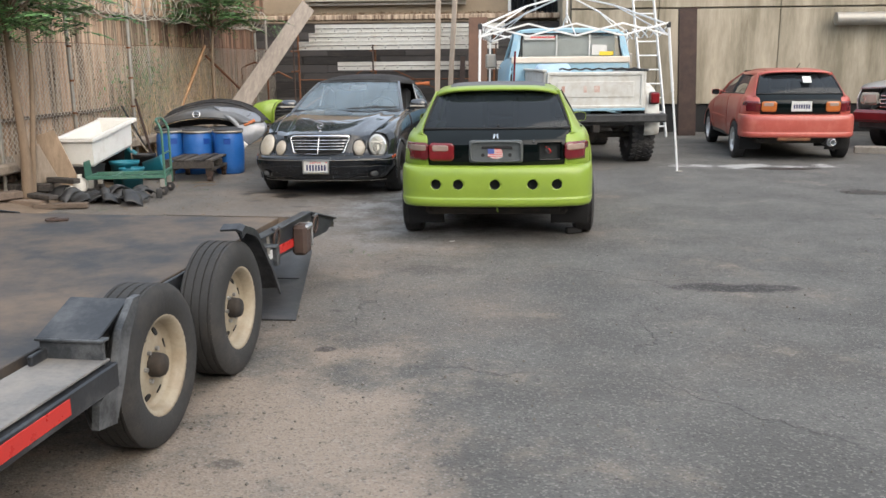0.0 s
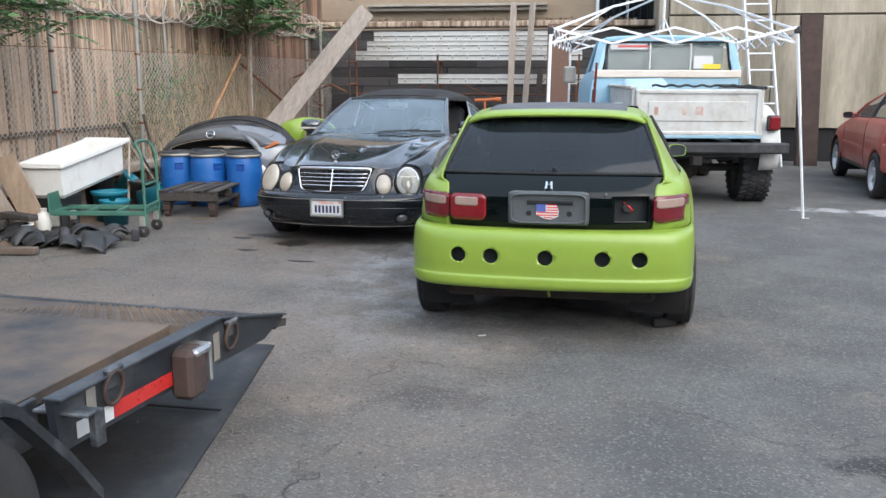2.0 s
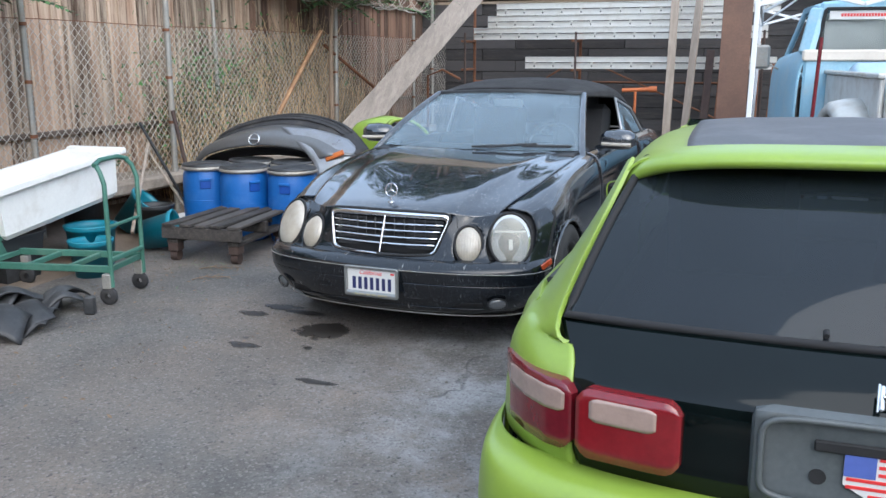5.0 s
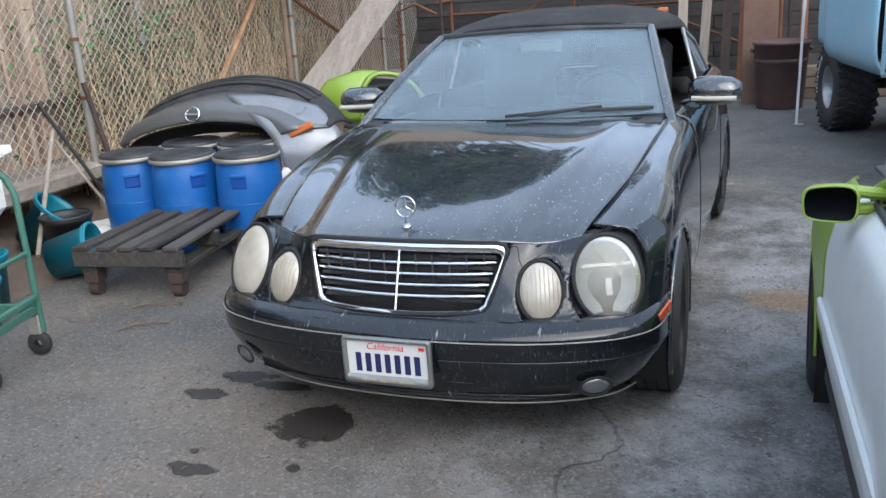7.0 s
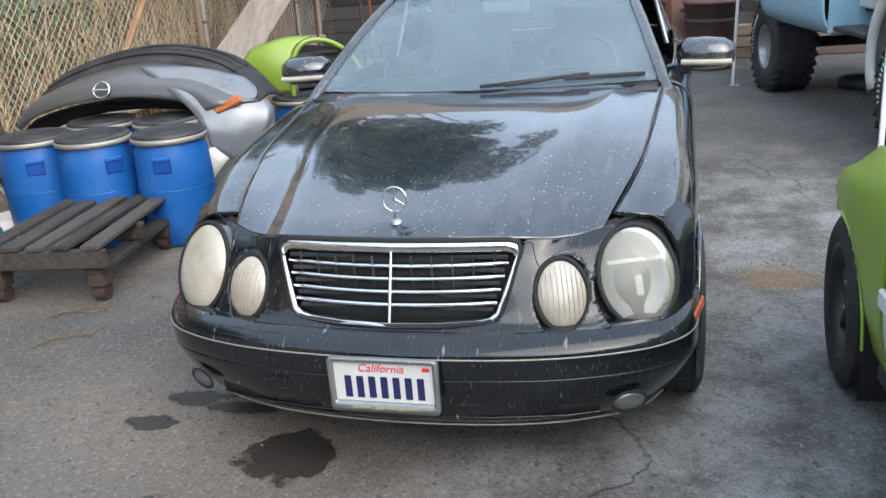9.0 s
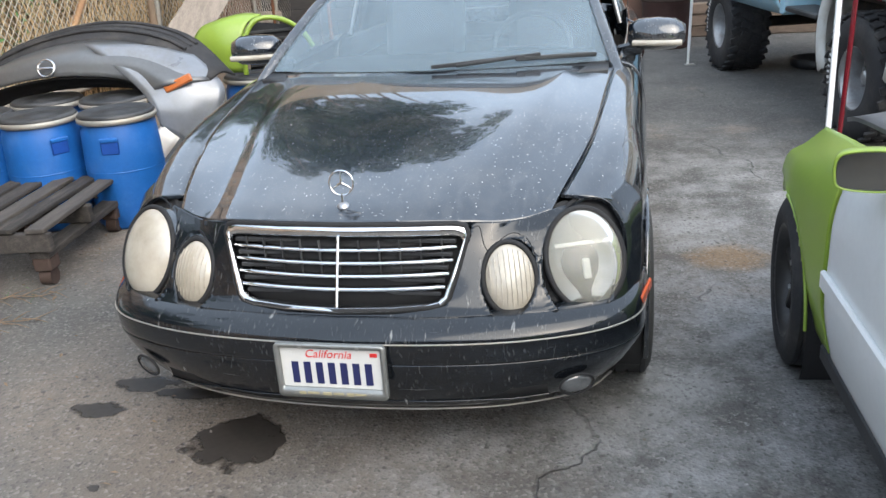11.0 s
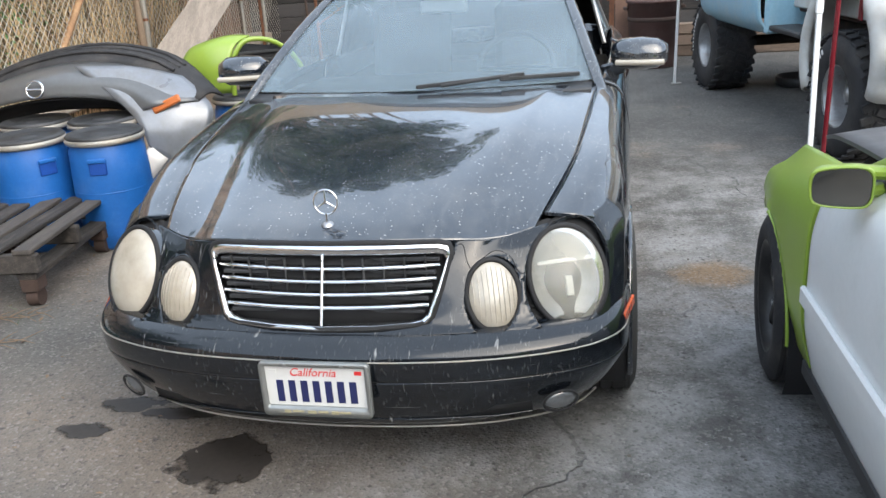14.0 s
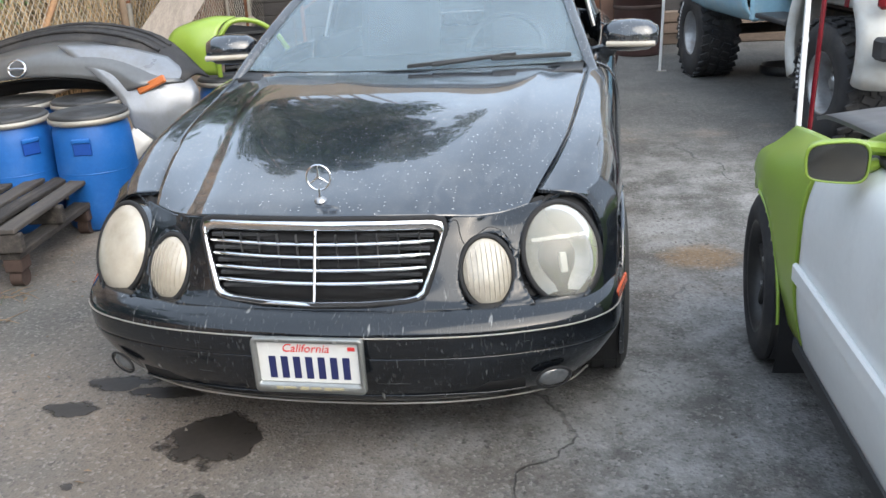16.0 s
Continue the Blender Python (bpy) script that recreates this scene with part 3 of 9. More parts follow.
part("brace_bar", B().cyl((-5.0, 16.3, 1.75), (-4.8, 17.8, 1.05), 0.022, seg=8), M["rust"], cl, "thin rusted brace bar")

# coils of razor wire along the top
b = B()
pts = []
for k in range(1100):
    a = k / 24 * 2 * math.pi
    yy = 10.2 + k / 1100 * 9.6
    r = 0.21 + 0.02 * math.sin(k * 0.05)
    pts.append((fence_x(yy) + 0.02 + r * math.cos(a), yy + 0.10 * math.sin(a * 0.5), 2.52 + r * math.sin(a)))
b.tube(pts, 0.0062, 4)
for k in range(0, 1100, 4):
    x, yy, z = pts[k]
    b.box((x, yy, z), (0.012, 0.034, 0.004), 0.001)
rz = thing("razor_wire", "loose coils of pale razor wire above the fence", "razor wire")
part("coil", b, M["bright_wire"], rz)
part("carrier_wire", B().tube([(fence_x(9.5) - 0.1, 9.5, 2.5), (fence_x(20.3) - 0.1, 20.3, 2.52)], 0.004, 5), M["galv"], rz)

# ---- back: low dark wall under the ladders, house behind it, big plastered wall ----
M["stucco"] = surf("stained_plaster", (0.44, 0.385, 0.30), 0.92, var=0.12, s1=0.7, s2=35, bump=0.25, dirt=(0.17, 0.15, 0.105), amount=0.52, stretch=(1, 1, 0.16), dscale=1.9)
M["siding"] = surf("tan_siding", (0.30, 0.235, 0.165), 0.8, var=0.15, s1=1.2, s2=30, bump=0.2, dirt=(0.2, 0.16, 0.12), amount=0.25, rnd=0.25)
M["roof_edge"] = surf("grey_trim", (0.32, 0.30, 0.26), 0.8, var=0.2, s1=2, bump=0.2, dirt=(0.2, 0.17, 0.13), amount=0.35)
M["dry_leaf"] = surf("dry_leaves", (0.20, 0.14, 0.09), 0.95, var=0.5, s1=14, s2=60, bump=0.5)

M["slate_board"] = surf("dark_board", (0.055, 0.052, 0.052), 0.9, var=0.4, s1=2.2, s2=26, bump=0.35, dirt=(0.11, 0.09, 0.075), amount=0.25, rnd=0.5, stretch=(0.6, 6, 6))
back = thing("wall_back", "dark weathered timber wall behind the ladder rack", "wall", kind="structure")
pl = B().box((0, 0, 0), (1.86, 0.05, 0.185), 0.006).mesh("timber", M["slate_board"])
rng = random.Random(9)
for r in range(13):
    x = -6.0 + (0.6 if r % 2 else 0)
    while x < 1.5:
        o = part("timber", pl, None, back)
        o.matrix_local = pose(x + 0.93, 20.75 + rng.uniform(-0.008, 0.008), 0.10 + r * 0.192, 0, 0, rng.uniform(-0.3, 0.3))
        x += 1.87
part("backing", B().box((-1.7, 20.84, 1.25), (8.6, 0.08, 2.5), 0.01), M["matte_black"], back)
part("cap", B().box((-2.0, 20.85, 2.62), (8.0, 0.5, 0.12), 0.02), M["plank"], back, "wide weathered timber cap")
b = B()
rng = random.Random(21)
for k in range(700):
    x, yy, z = rng.uniform(-5.5, 1.6), rng.uniform(20.62, 21.05), 2.69 + rng.uniform(0, 0.05)
    a = rng.uniform(0, 6.28)
    s = rng.uniform(0.02, 0.05)
    m = Matrix.Translation((x, yy, z)) @ Euler((rng.uniform(-1, 1), rng.uniform(-1, 1), a)).to_matrix().to_4x4()
    b.add([(-s, 0, 0), (0, -s * 0.4, 0.004), (s, 0, 0), (0, s * 0.4, 0.004)], [(0, 1, 2, 3)], False, m)
single("leaf_litter", b, M["dry_leaf"], "dry brown leaf litter lying on the wall cap", "leaves", kind="stuff")

house = thing("house", "tan clapboard house with grey trim and barred window", "house", pose(0, 0, 0))
lap = B().prism([(-7.0, 0), (1.95, 0), (1.95, 0.175), (-7.0, 0.175)], 0.02).mesh("clapboard", M["siding"])
for r in range(17):
    o = part("clapboard", lap, None, house)
    o.matrix_local = pose(0, 21.62, 2.55 + r * 0.165, 4.5, 0, 0)
part("wall", B().box((-2.5, 21.74, 2.75), (9.0, 0.2, 5.5), 0.01), M["siding"], house)
part("trim_board", B().box((-2.2, 21.50, 2.98), (3.9, 0.16, 0.075), 0.01).box((-2.2, 21.44, 3.055), (3.9, 0.26, 0.05), 0.01), M["roof_edge"], house, "grey ledge trim board")
win = part("window", B().box((1.42, 21.56, 2.62), (1.28, 0.10, 0.07), 0.008).box((1.42, 21.56, 4.1), (1.28, 0.1, 0.08), 0.008).box((0.80, 21.56, 3.36), (0.07, 0.1, 1.42), 0.008).box((2.04, 21.56, 3.36), (0.09, 0.1, 1.42), 0.008).box((1.42, 21.56, 3.36), (0.05, 0.09, 1.42), 0.006), M["white_paint"], house, "white window frame")
part("pane", B().box((1.42, 21.585, 3.36), (1.2, 0.012, 1.42), 0.002), M["glass_dark"], win)
for k in range(9):
    part("bar", B().cyl((0.85 + k * 0.14, 21.48, 2.6), (0.85 + k * 0.14, 21.48, 4.1), 0.009, seg=8), M["matte_black"], win, "dark security bar")

wall = thing("wall_right", "high stained cream plaster wall with seams", "wall", kind="structure")
x = 2.15
for k, w in enumerate((1.9, 2.6, 2.6, 2.6, 2.6, 2.6)):
    for z, h in ((0.62, 2.06), (2.70, 2.6)):
        part("panel", B().box((x + w / 2, 19.72, z + h / 2), (w - 0.014, 0.22, h - 0.014), 0.008), M["stucco"], wall)
    x += w
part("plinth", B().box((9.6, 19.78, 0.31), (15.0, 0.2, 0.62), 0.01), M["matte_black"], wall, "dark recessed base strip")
part("core", B().box((9.6, 19.80, 2.65), (14.9, 0.18, 5.25), 0.01), M["concrete"], wall)
part("return", B().box((2.05, 20.75, 2.65), (0.18, 2.1, 5.3), 0.01), M["stucco"], wall)
part("wall_pipe", B().tube([(7.75, 19.4, 2.42), (12, 19.4, 2.42)], 0.14, 14), M["galv"], wall, "fat grey pipe on the wall")
# unseen plain walls added round the camera; the dark ones darken car reflections
b = B()
b.box((15.5, 5, 2.2), (0.25, 40, 4.4), 0.01)
M["unseen_timber"] = surf("dark_timber", (0.09, 0.07, 0.055), 0.9, var=0.4, s1=1.2, s2=20, bump=0.3, stretch=(3, 3, 0.4))
single("wall_front", B().box((4.5, -9, 2.9), (22, 0.25, 5.8), 0.01), M["unseen_timber"], "unseen plain dark timber wall added to darken reflections", "wall", kind="structure")
single("wall_left", B().box((-6.2, -3.3, 1.3), (0.25, 11.4, 2.6), 0.01), M["plank_dark"], "unseen plain dark timber wall added to darken reflections", "wall", kind="structure")
single("wall_far_right", b, M["stucco"], "unseen plain cream plaster wall added to close the yard", "wall", kind="structure")

# ---- rusty steel beam and other long things against the back ----
beam = B()
beam.box((4.60, 18.72, 1.32), (0.36, 0.018, 2.64), 0.003).box((4.43, 18.80, 1.32), (0.018, 0.17, 2.64), 0.003).box((4.77, 18.80, 1.32), (0.018, 0.17, 2.64), 0.003)
single("steel_beam", beam, M["rust_dark"], "upright dark brown rusted steel channel beam", "beam", pose(4.60, 18.8, 0, 0, -2, 0) @ Matrix.Translation((-4.60, -18.8, 0)))

# ---- vehicles ----
def dusty_black():
    """Black car paint under dust, water marks and pale specks."""
    mt = surf("dusty_black_paint", (0.008, 0.012, 0.019), 0.16, var=0.3, s1=3, s2=60, bump=0.015, coat=0.9, dirt=(0.115, 0.112, 0.105), amount=0.32, rvar=0.10, dscale=2.6)
    nt = mt.node_tree
    N, L = nt.nodes, nt.links
    bs = N["Principled BSDF"]
    src = bs.inputs["Base Color"].links[0].from_socket
    tc, vo, mr, mx = N.new("ShaderNodeTexCoord"), N.new("ShaderNodeTexVoronoi"), N.new("ShaderNodeMapRange"), N.new("ShaderNodeMix")
    vo.inputs["Scale"].default_value = 78.0
    L.new(tc.outputs["Object"], vo.inputs["Vector"])
    L.new(vo.outputs["Distance"], mr.inputs[0])
    mr.inputs[1].default_value, mr.inputs[2].default_value, mr.inputs[3].default_value, mr.inputs[4].default_value = 0.10, 0.20, 0.9, 0.0
    sep, gt, mu = N.new("ShaderNodeSeparateColor"), N.new("ShaderNodeMath"), N.new("ShaderNodeMath")
    L.new(vo.outputs["Color"], sep.inputs[0])
    gt.operation, gt.inputs[1].default_value = "GREATER_THAN", 0.66
    L.new(sep.outputs[0], gt.inputs[0])
    mu.operation = "MULTIPLY"
    L.new(mr.outputs[0], mu.inputs[0])
    L.new(gt.outputs[0], mu.inputs[1])
    mx.data_type = "RGBA"
    L.new(mu.outputs[0], mx.inputs[0])
    L.new(src, mx.inputs[6])
    mx.inputs[7].default_value = (0.36, 0.36, 0.35, 1)
    wob, mad = N.new("ShaderNodeTexNoise"), N.new("ShaderNodeVectorMath")
    wob.inputs["Scale"].default_value, wob.inputs["Detail"].default_value = 60.0, 4.0
    mad.operation, mad.inputs[1].default_value = "MULTIPLY_ADD", (0.02, 0.02, 0.02)
    L.new(tc.outputs["Object"], wob.inputs["Vector"])
    L.new(wob.outputs[1], mad.inputs[0])
    L.new(tc.outputs["Object"], mad.inputs[2])
    L.new(mad.outputs[0], vo.inputs["Vector"])
    last = mx.outputs[2]
    for scale, lo, hi, amt in (((150, 40, 40), 0.54, 0.70, 0.30), ((42, 7, 7), 0.56, 0.72, 0.35)):
        mp, nz, m2, m3 = N.new("ShaderNodeMapping"), N.new("ShaderNodeTexNoise"), N.new("ShaderNodeMapRange"), N.new("ShaderNodeMix")
        mp.inputs["Scale"].default_value = scale
        nz.inputs["Scale"].default_value, nz.inputs["Detail"].default_value, nz.inputs["Distortion"].default_value = 1.0, 6.0, 0.8
        L.new(tc.outputs["Object"], mp.inputs[0])
        L.new(mp.outputs[0], nz.inputs["Vector"])
        L.new(nz.outputs[0], m2.inputs[0])
        m2.inputs[1].default_value, m2.inputs[2].default_value, m2.inputs[4].default_value = lo, hi, amt
        m3.data_type = "RGBA"
        L.new(m2.outputs[0], m3.inputs[0])
        L.new(last, m3.inputs[6])
        m3.inputs[7].default_value = (0.115, 0.118, 0.12, 1)
        last = m3.outputs[2]
    L.new(last, bs.inputs["Base Color"])
    bs.inputs["Coat Weight"].default_value, bs.inputs["Coat Roughness"].default_value, bs.inputs["Coat IOR"].default_value = 1.0, 0.025, 1.7
    return mt


M["black_paint"] = dusty_black()
M["marker_lens"] = surf("red_orange_lens", (0.42, 0.07, 0.02), 0.25, var=0.15, s1=9, bump=0.08, coat=0.4)
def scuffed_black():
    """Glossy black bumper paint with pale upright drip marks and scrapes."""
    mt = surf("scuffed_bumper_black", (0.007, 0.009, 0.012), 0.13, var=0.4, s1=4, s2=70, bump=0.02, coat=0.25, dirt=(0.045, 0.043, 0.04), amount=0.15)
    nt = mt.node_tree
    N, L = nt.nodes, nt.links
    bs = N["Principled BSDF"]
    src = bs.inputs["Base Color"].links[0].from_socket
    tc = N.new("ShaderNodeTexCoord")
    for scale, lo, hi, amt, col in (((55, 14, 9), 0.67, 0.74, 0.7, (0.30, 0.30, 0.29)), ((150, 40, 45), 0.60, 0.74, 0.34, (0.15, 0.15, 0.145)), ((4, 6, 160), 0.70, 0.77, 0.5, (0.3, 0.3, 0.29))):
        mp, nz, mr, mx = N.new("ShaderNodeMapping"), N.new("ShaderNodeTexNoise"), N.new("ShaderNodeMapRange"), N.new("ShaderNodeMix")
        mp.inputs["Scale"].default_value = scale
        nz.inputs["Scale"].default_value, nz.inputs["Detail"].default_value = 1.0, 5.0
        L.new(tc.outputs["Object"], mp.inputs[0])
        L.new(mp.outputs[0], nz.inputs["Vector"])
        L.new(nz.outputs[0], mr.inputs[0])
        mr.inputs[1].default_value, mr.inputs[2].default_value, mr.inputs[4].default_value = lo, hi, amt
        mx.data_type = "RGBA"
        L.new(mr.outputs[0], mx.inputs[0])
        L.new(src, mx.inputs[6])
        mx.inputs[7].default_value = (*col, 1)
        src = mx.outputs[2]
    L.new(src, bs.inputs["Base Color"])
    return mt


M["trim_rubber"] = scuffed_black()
M["frame_grey"] = surf("brushed_grey_metal", (0.30, 0.31, 0.30), 0.38, 0.7, var=0.15, s1=8, bump=0.05, dirt=(0.42, 0.42, 0.40), amount=0.3)
M["cream_ink"] = surf("worn_gilt_script", (0.38, 0.34, 0.22), 0.5, var=0.2, bump=0)
M["fog_glass"] = surf("fog_lamp_glass", (0.085, 0.09, 0.095), 0.18, var=0.35, s1=14, s2=60, bump=0.12, coat=0.7, dirt=(0.16, 0.16, 0.155), amount=0.3)
M["soft_top"] = surf("black_canvas", (0.017, 0.017, 0.018), 0.95, var=0.3, s1=3, s2=160, bump=0.3, dirt=(0.06, 0.058, 0.055), amount=0.3)
M["seat"] = surf("dark_seat", (0.035, 0.036, 0.04), 0.7, var=0.2, bump=0.1)
M["alloy"] = surf("alloy", (0.45, 0.45, 0.46), 0.35, 0.85, var=0.15, bump=0.05, dirt=(0.16, 0.14, 0.12), amount=0.35)
M["black_rim"] = surf("black_rim", (0.018, 0.018, 0.019), 0.45, var=0.3, bump=0.08, dirt=(0.09, 0.08, 0.07), amount=0.3)
# mirror colour lowered so that a dark reflection is painted in
M["mirror"] = surf("darkened_mirror", (0.25, 0.27, 0.275), 0.05, 1.0, var=0.02, bump=0, rvar=0.0)
M["under"] = surf("underbody", (0.02, 0.019, 0.018), 0.9, var=0.4, s1=6, bump=0.3, dirt=(0.07, 0.05, 0.035), amount=0.4)


def wheel(parent, x, y, r, width, rim_r, side, rim_mat, spokes=5, tyre_mat=None, lugs=0, turn=0.0, z=None, blocks=0, dish=False):
    """Tyre with tread grooves and a rim with spokes; side = +1: its outer face looks to +x."""
    tyre_mat = tyre_mat or M["rubber"]
    m = pose(x, y, r if z is None else z, 0, 0, turn) @ Matrix.Rotation(radians(90 * side), 4, "Y")
    w = width / 2
    b = B()
    prof = [(rim_r, -w * 0.86), (rim_r + 0.012, -w * 0.95), ((r + rim_r) / 2, -w), (r - 0.035, -w * 0.97), (r - 0.010, -w * 0.84)]
    tread = [(r, -w * 0.76)]
    for k in range(4):
        c = (-0.30 + 0.20 * k) * width
        tread += [(r, c - 0.004), (r - 0.007, c - 0.003), (r - 0.007, c + 0.003), (r, c + 0.004)]
    tread += [(r, w * 0.76)]
    prof2 = [(a, -c) for a, c in prof[::-1]]
    b.lathe(prof + tread[:1], 48, m).lathe(tread, 60, m, smooth=False).lathe(tread[-1:] + prof2, 48, m)
    bl = B()
    if blocks:
        for k in range(blocks):
            a = 2 * math.pi * k / blocks
            for c, s in ((-0.78, 0.0), (-0.28, 0.5), (0.28, 0.0), (0.78, 0.5)):
                mm = m @ Matrix.Rotation(a + s * 2 * math.pi / blocks, 4, "Z") @ Matrix.Translation((r + 0.003, 0, c * w)) @ Matrix.Rotation(0.35 if c * (s - 0.25) > 0 else -0.35, 4, "X")
                bl.box((0, 0, 0), (0.022, 2 * math.pi * r / blocks * 0.62, w * 0.42), 0.004, mm)
    t = part("tyre", b, tyre_mat, parent)
    if blocks:
        part("tread_block", bl, tyre_mat, t)["kind"] = "stuff"
        for k in range(11):
            a = math.pi * (0.22 + 0.036 * k)
            mm = m @ Matrix.Rotation(a, 4, "Z") @ Matrix.Translation(((r + rim_r) / 2 + 0.03, 0, w * 0.992))
            part("letter_bar", B().box((0, 0, 0), (0.036, 0.013 if k % 3 else 0.02, 0.006), 0.002, mm), M["plate_white"], t)
    d = w * 0.55
    rb = B()
    rb.lathe([(rim_r + 0.004, -w * 0.9), (rim_r - 0.004, -w * 0.5), (rim_r - 0.03, 0), (rim_r - 0.022, d * 0.9), (rim_r - 0.004, w * 0.86), (rim_r + 0.010, w * 0.93), (rim_r + 0.012, w * 0.88)], 36, m)
    if dish:
        rb.lathe([(rim_r + 0.006, w * 0.90), (rim_r - 0.012, w * 0.84), (rim_r - 0.020, w * 0.45), (rim_r - 0.034, w * 0.22), (rim_r - 0.046, w * 0.20), (rim_r * 0.60, w * 0.40), (rim_r * 0.42, w * 0.42), (rim_r * 0.2, w * 0.42)], 40, m)
    else:
        rb.lathe([(rim_r - 0.02, d * 0.25), (rim_r * 0.5, d * 0.5), (rim_r * 0.24, d * 0.72), (rim_r * 0.2, d * 0.95), (0.001, d)], 30, m)
    if spokes:
        for k in range(spokes):
            a = 2 * math.pi * k / spokes
            mm = m @ Matrix.Rotation(a, 4, "Z")
            rb.box((rim_r * 0.58, 0, d * 0.72), (rim_r * 0.78, rim_r * 0.2, 0.03), 0.008, mm)
    rim = part("rim", rb, rim_mat, parent)
    if lugs:
        for k in range(lugs):
            a = 2 * math.pi * (k + 0.5) / lugs
            p = m @ Vector((rim_r * 0.34 * math.cos(a), rim_r * 0.34 * math.sin(a), d * 0.55))
            q = m @ Vector((rim_r * 0.34 * math.cos(a), rim_r * 0.34 * math.sin(a), d * 0.55 + 0.028))
            part("lug_nut", B().cyl(p, q, 0.010, seg=6, smooth=False), M["steel"], rim)
    return t


def ellipse_lens(cx, cy, cz, rx, rz, lean, yaw, depth=0.035, nu=36, nv=10):
    """A domed oval lens that leans back and turns outward."""
    m = pose(cx, cy, cz, -lean, 0, yaw)
    G = np.zeros((nu, nv, 3))
    for i in range(nu):
        a = 2 * math.pi * i / nu
        for j in range(nv):
            q = j / (nv - 1)
            p = m @ Vector((rx * q * math.cos(a), -depth * math.sqrt(max(0, 1 - q * q * 0.97)) + 0.006, rz * q * math.sin(a)))
            G[i, j] = p
    return G, m


def oval_ring(m, rx, rz, r, seg=40):
    return [m @ Vector((rx * math.cos(2 * math.pi * k / seg), 0.0, rz * math.sin(2 * math.pi * k / seg))) for k in range(seg)]


def bars(parent, x0, x1, z0, z1, y, n, mat, m=None, gap=0.35):
    """Plain upright bars in place of characters."""
    w = (x1 - x0) / n
    for k in range(n):
        part("character_bar", B().box((x0 + (k + 0.5) * w, y, (z0 + z1) / 2), (w * (1 - gap), 0.002, z1 - z0), 0.0006, m), mat, parent)


def two_sides(name, G, mats, parent, mask=None, thick=0.012, labels=("", "")):
    """A panel and its mirror image as two parts."""
    out = []
    for s, lb in zip((1, -1), labels):
        g = np.array(G) if s > 0 else np.array(G) * np.array([-1, 1, 1])
        out.append(part(name, B().grid(g[:, ::-1] if s > 0 else g, None if mask is None else (mask[:, ::-1] if s > 0 else mask), thick), mats[0] if s > 0 else mats[-1], parent, lb))
    return out


# ---- the black coupe ----
car = thing("convertible_car", "dusty black convertible with chrome grille and oval headlamps", "car", pose(-1.548, 9.862, -0.004, 0, -0.4, -4.8))
K = M["black_paint"]
# bonnet
hood = skin([
    [(0, 0.215, 0.772), (0, 0.31, 0.806), (0, 0.56, 0.862), (0, 1.0, 0.936), (0, 1.45, 0.988)],
    [(0.20, 0.228, 0.771), (0.205, 0.325, 0.806), (0.22, 0.57, 0.863), (0.24, 1.0, 0.937), (0.26, 1.46, 0.989)],
    [(0.37, 0.268, 0.757), (0.375, 0.37, 0.80), (0.40, 0.61, 0.866), (0.45, 1.0, 0.941), (0.50, 1.49, 0.990)],
    [(0.45, 0.31, 0.742), (0.46, 0.41, 0.783), (0.485, 0.64, 0.847), (0.53, 1.0, 0.925), (0.58, 1.51, 0.983)],
    [(0.535, 0.358, 0.739), (0.555, 0.46, 0.783), (0.59, 0.68, 0.842), (0.635, 1.02, 0.915), (0.67, 1.54, 0.978)],
    [(0.60, 0.398, 0.752), (0.622, 0.50, 0.790), (0.655, 0.71, 0.842), (0.69, 1.04, 0.908), (0.722, 1.57, 0.974)]], 40, 22)
hood[..., 0] *= 1 + 0.042 * np.clip((hood[..., 1] - 0.42) / 0.4, 0, 1)
full = np.concatenate([(hood * np.array([-1, 1, 1]))[:, :0:-1], hood], axis=1)
part("bonnet", B().grid(full[:, ::-1], None, 0.012), K, car, "dusty black bonnet with reflections")
# nose round the lamps
nose = skin([
    [(0, 0.105, 0.522), (0.30, 0.12, 0.522), (0.50, 0.155, 0.520), (0.70, 0.225, 0.512), (0.80, 0.305, 0.508), (0.858, 0.44, 0.508)],
    [(0, 0.135, 0.55), (0.30, 0.152, 0.55), (0.50, 0.188, 0.55), (0.70, 0.268, 0.55), (0.80, 0.35, 0.555), (0.862, 0.50, 0.565)],
    [(0, 0.168, 0.63), (0.32, 0.192, 0.63), (0.50, 0.232, 0.63), (0.70, 0.312, 0.63), (0.80, 0.40, 0.64), (0.862, 0.55, 0.65)],
    [(0, 0.195, 0.70), (0.34, 0.228, 0.70), (0.50, 0.285, 0.695), (0.69, 0.372, 0.705), (0.79, 0.462, 0.715), (0.855, 0.60, 0.73)],
    [tuple(hood[0, 0]), tuple(hood[0, 10]), tuple(hood[0, 15]), tuple(hood[0, 21]), (0.70, 0.470, 0.768), (0.785, 0.62, 0.795)]], 110, 60)
nfull = np.concatenate([(nose * np.array([-1, 1, 1]))[:0:-1], nose], axis=0)
OVALS = ((0.70, 0.630, 0.118, 0.138), (0.492, 0.604, 0.077, 0.097))
for lx, lz, lrx, lrz in OVALS:
    for sg in (1, -1):
        dx, dz = nfull[..., 0] - sg * lx, nfull[..., 2] - lz
        e = np.sqrt((dx / lrx) ** 2 + (dz / lrz) ** 2)
        k = np.where((abs(e - 1) < 0.07) & (e > 0), 1 / np.maximum(e, 1e-6), 1)
        nfull[..., 0], nfull[..., 2] = sg * lx + dx * k, lz + dz * k
nc = (nfull[:-1, :-1] + nfull[1:, :-1] + nfull[1:, 1:] + nfull[:-1, 1:]) / 4
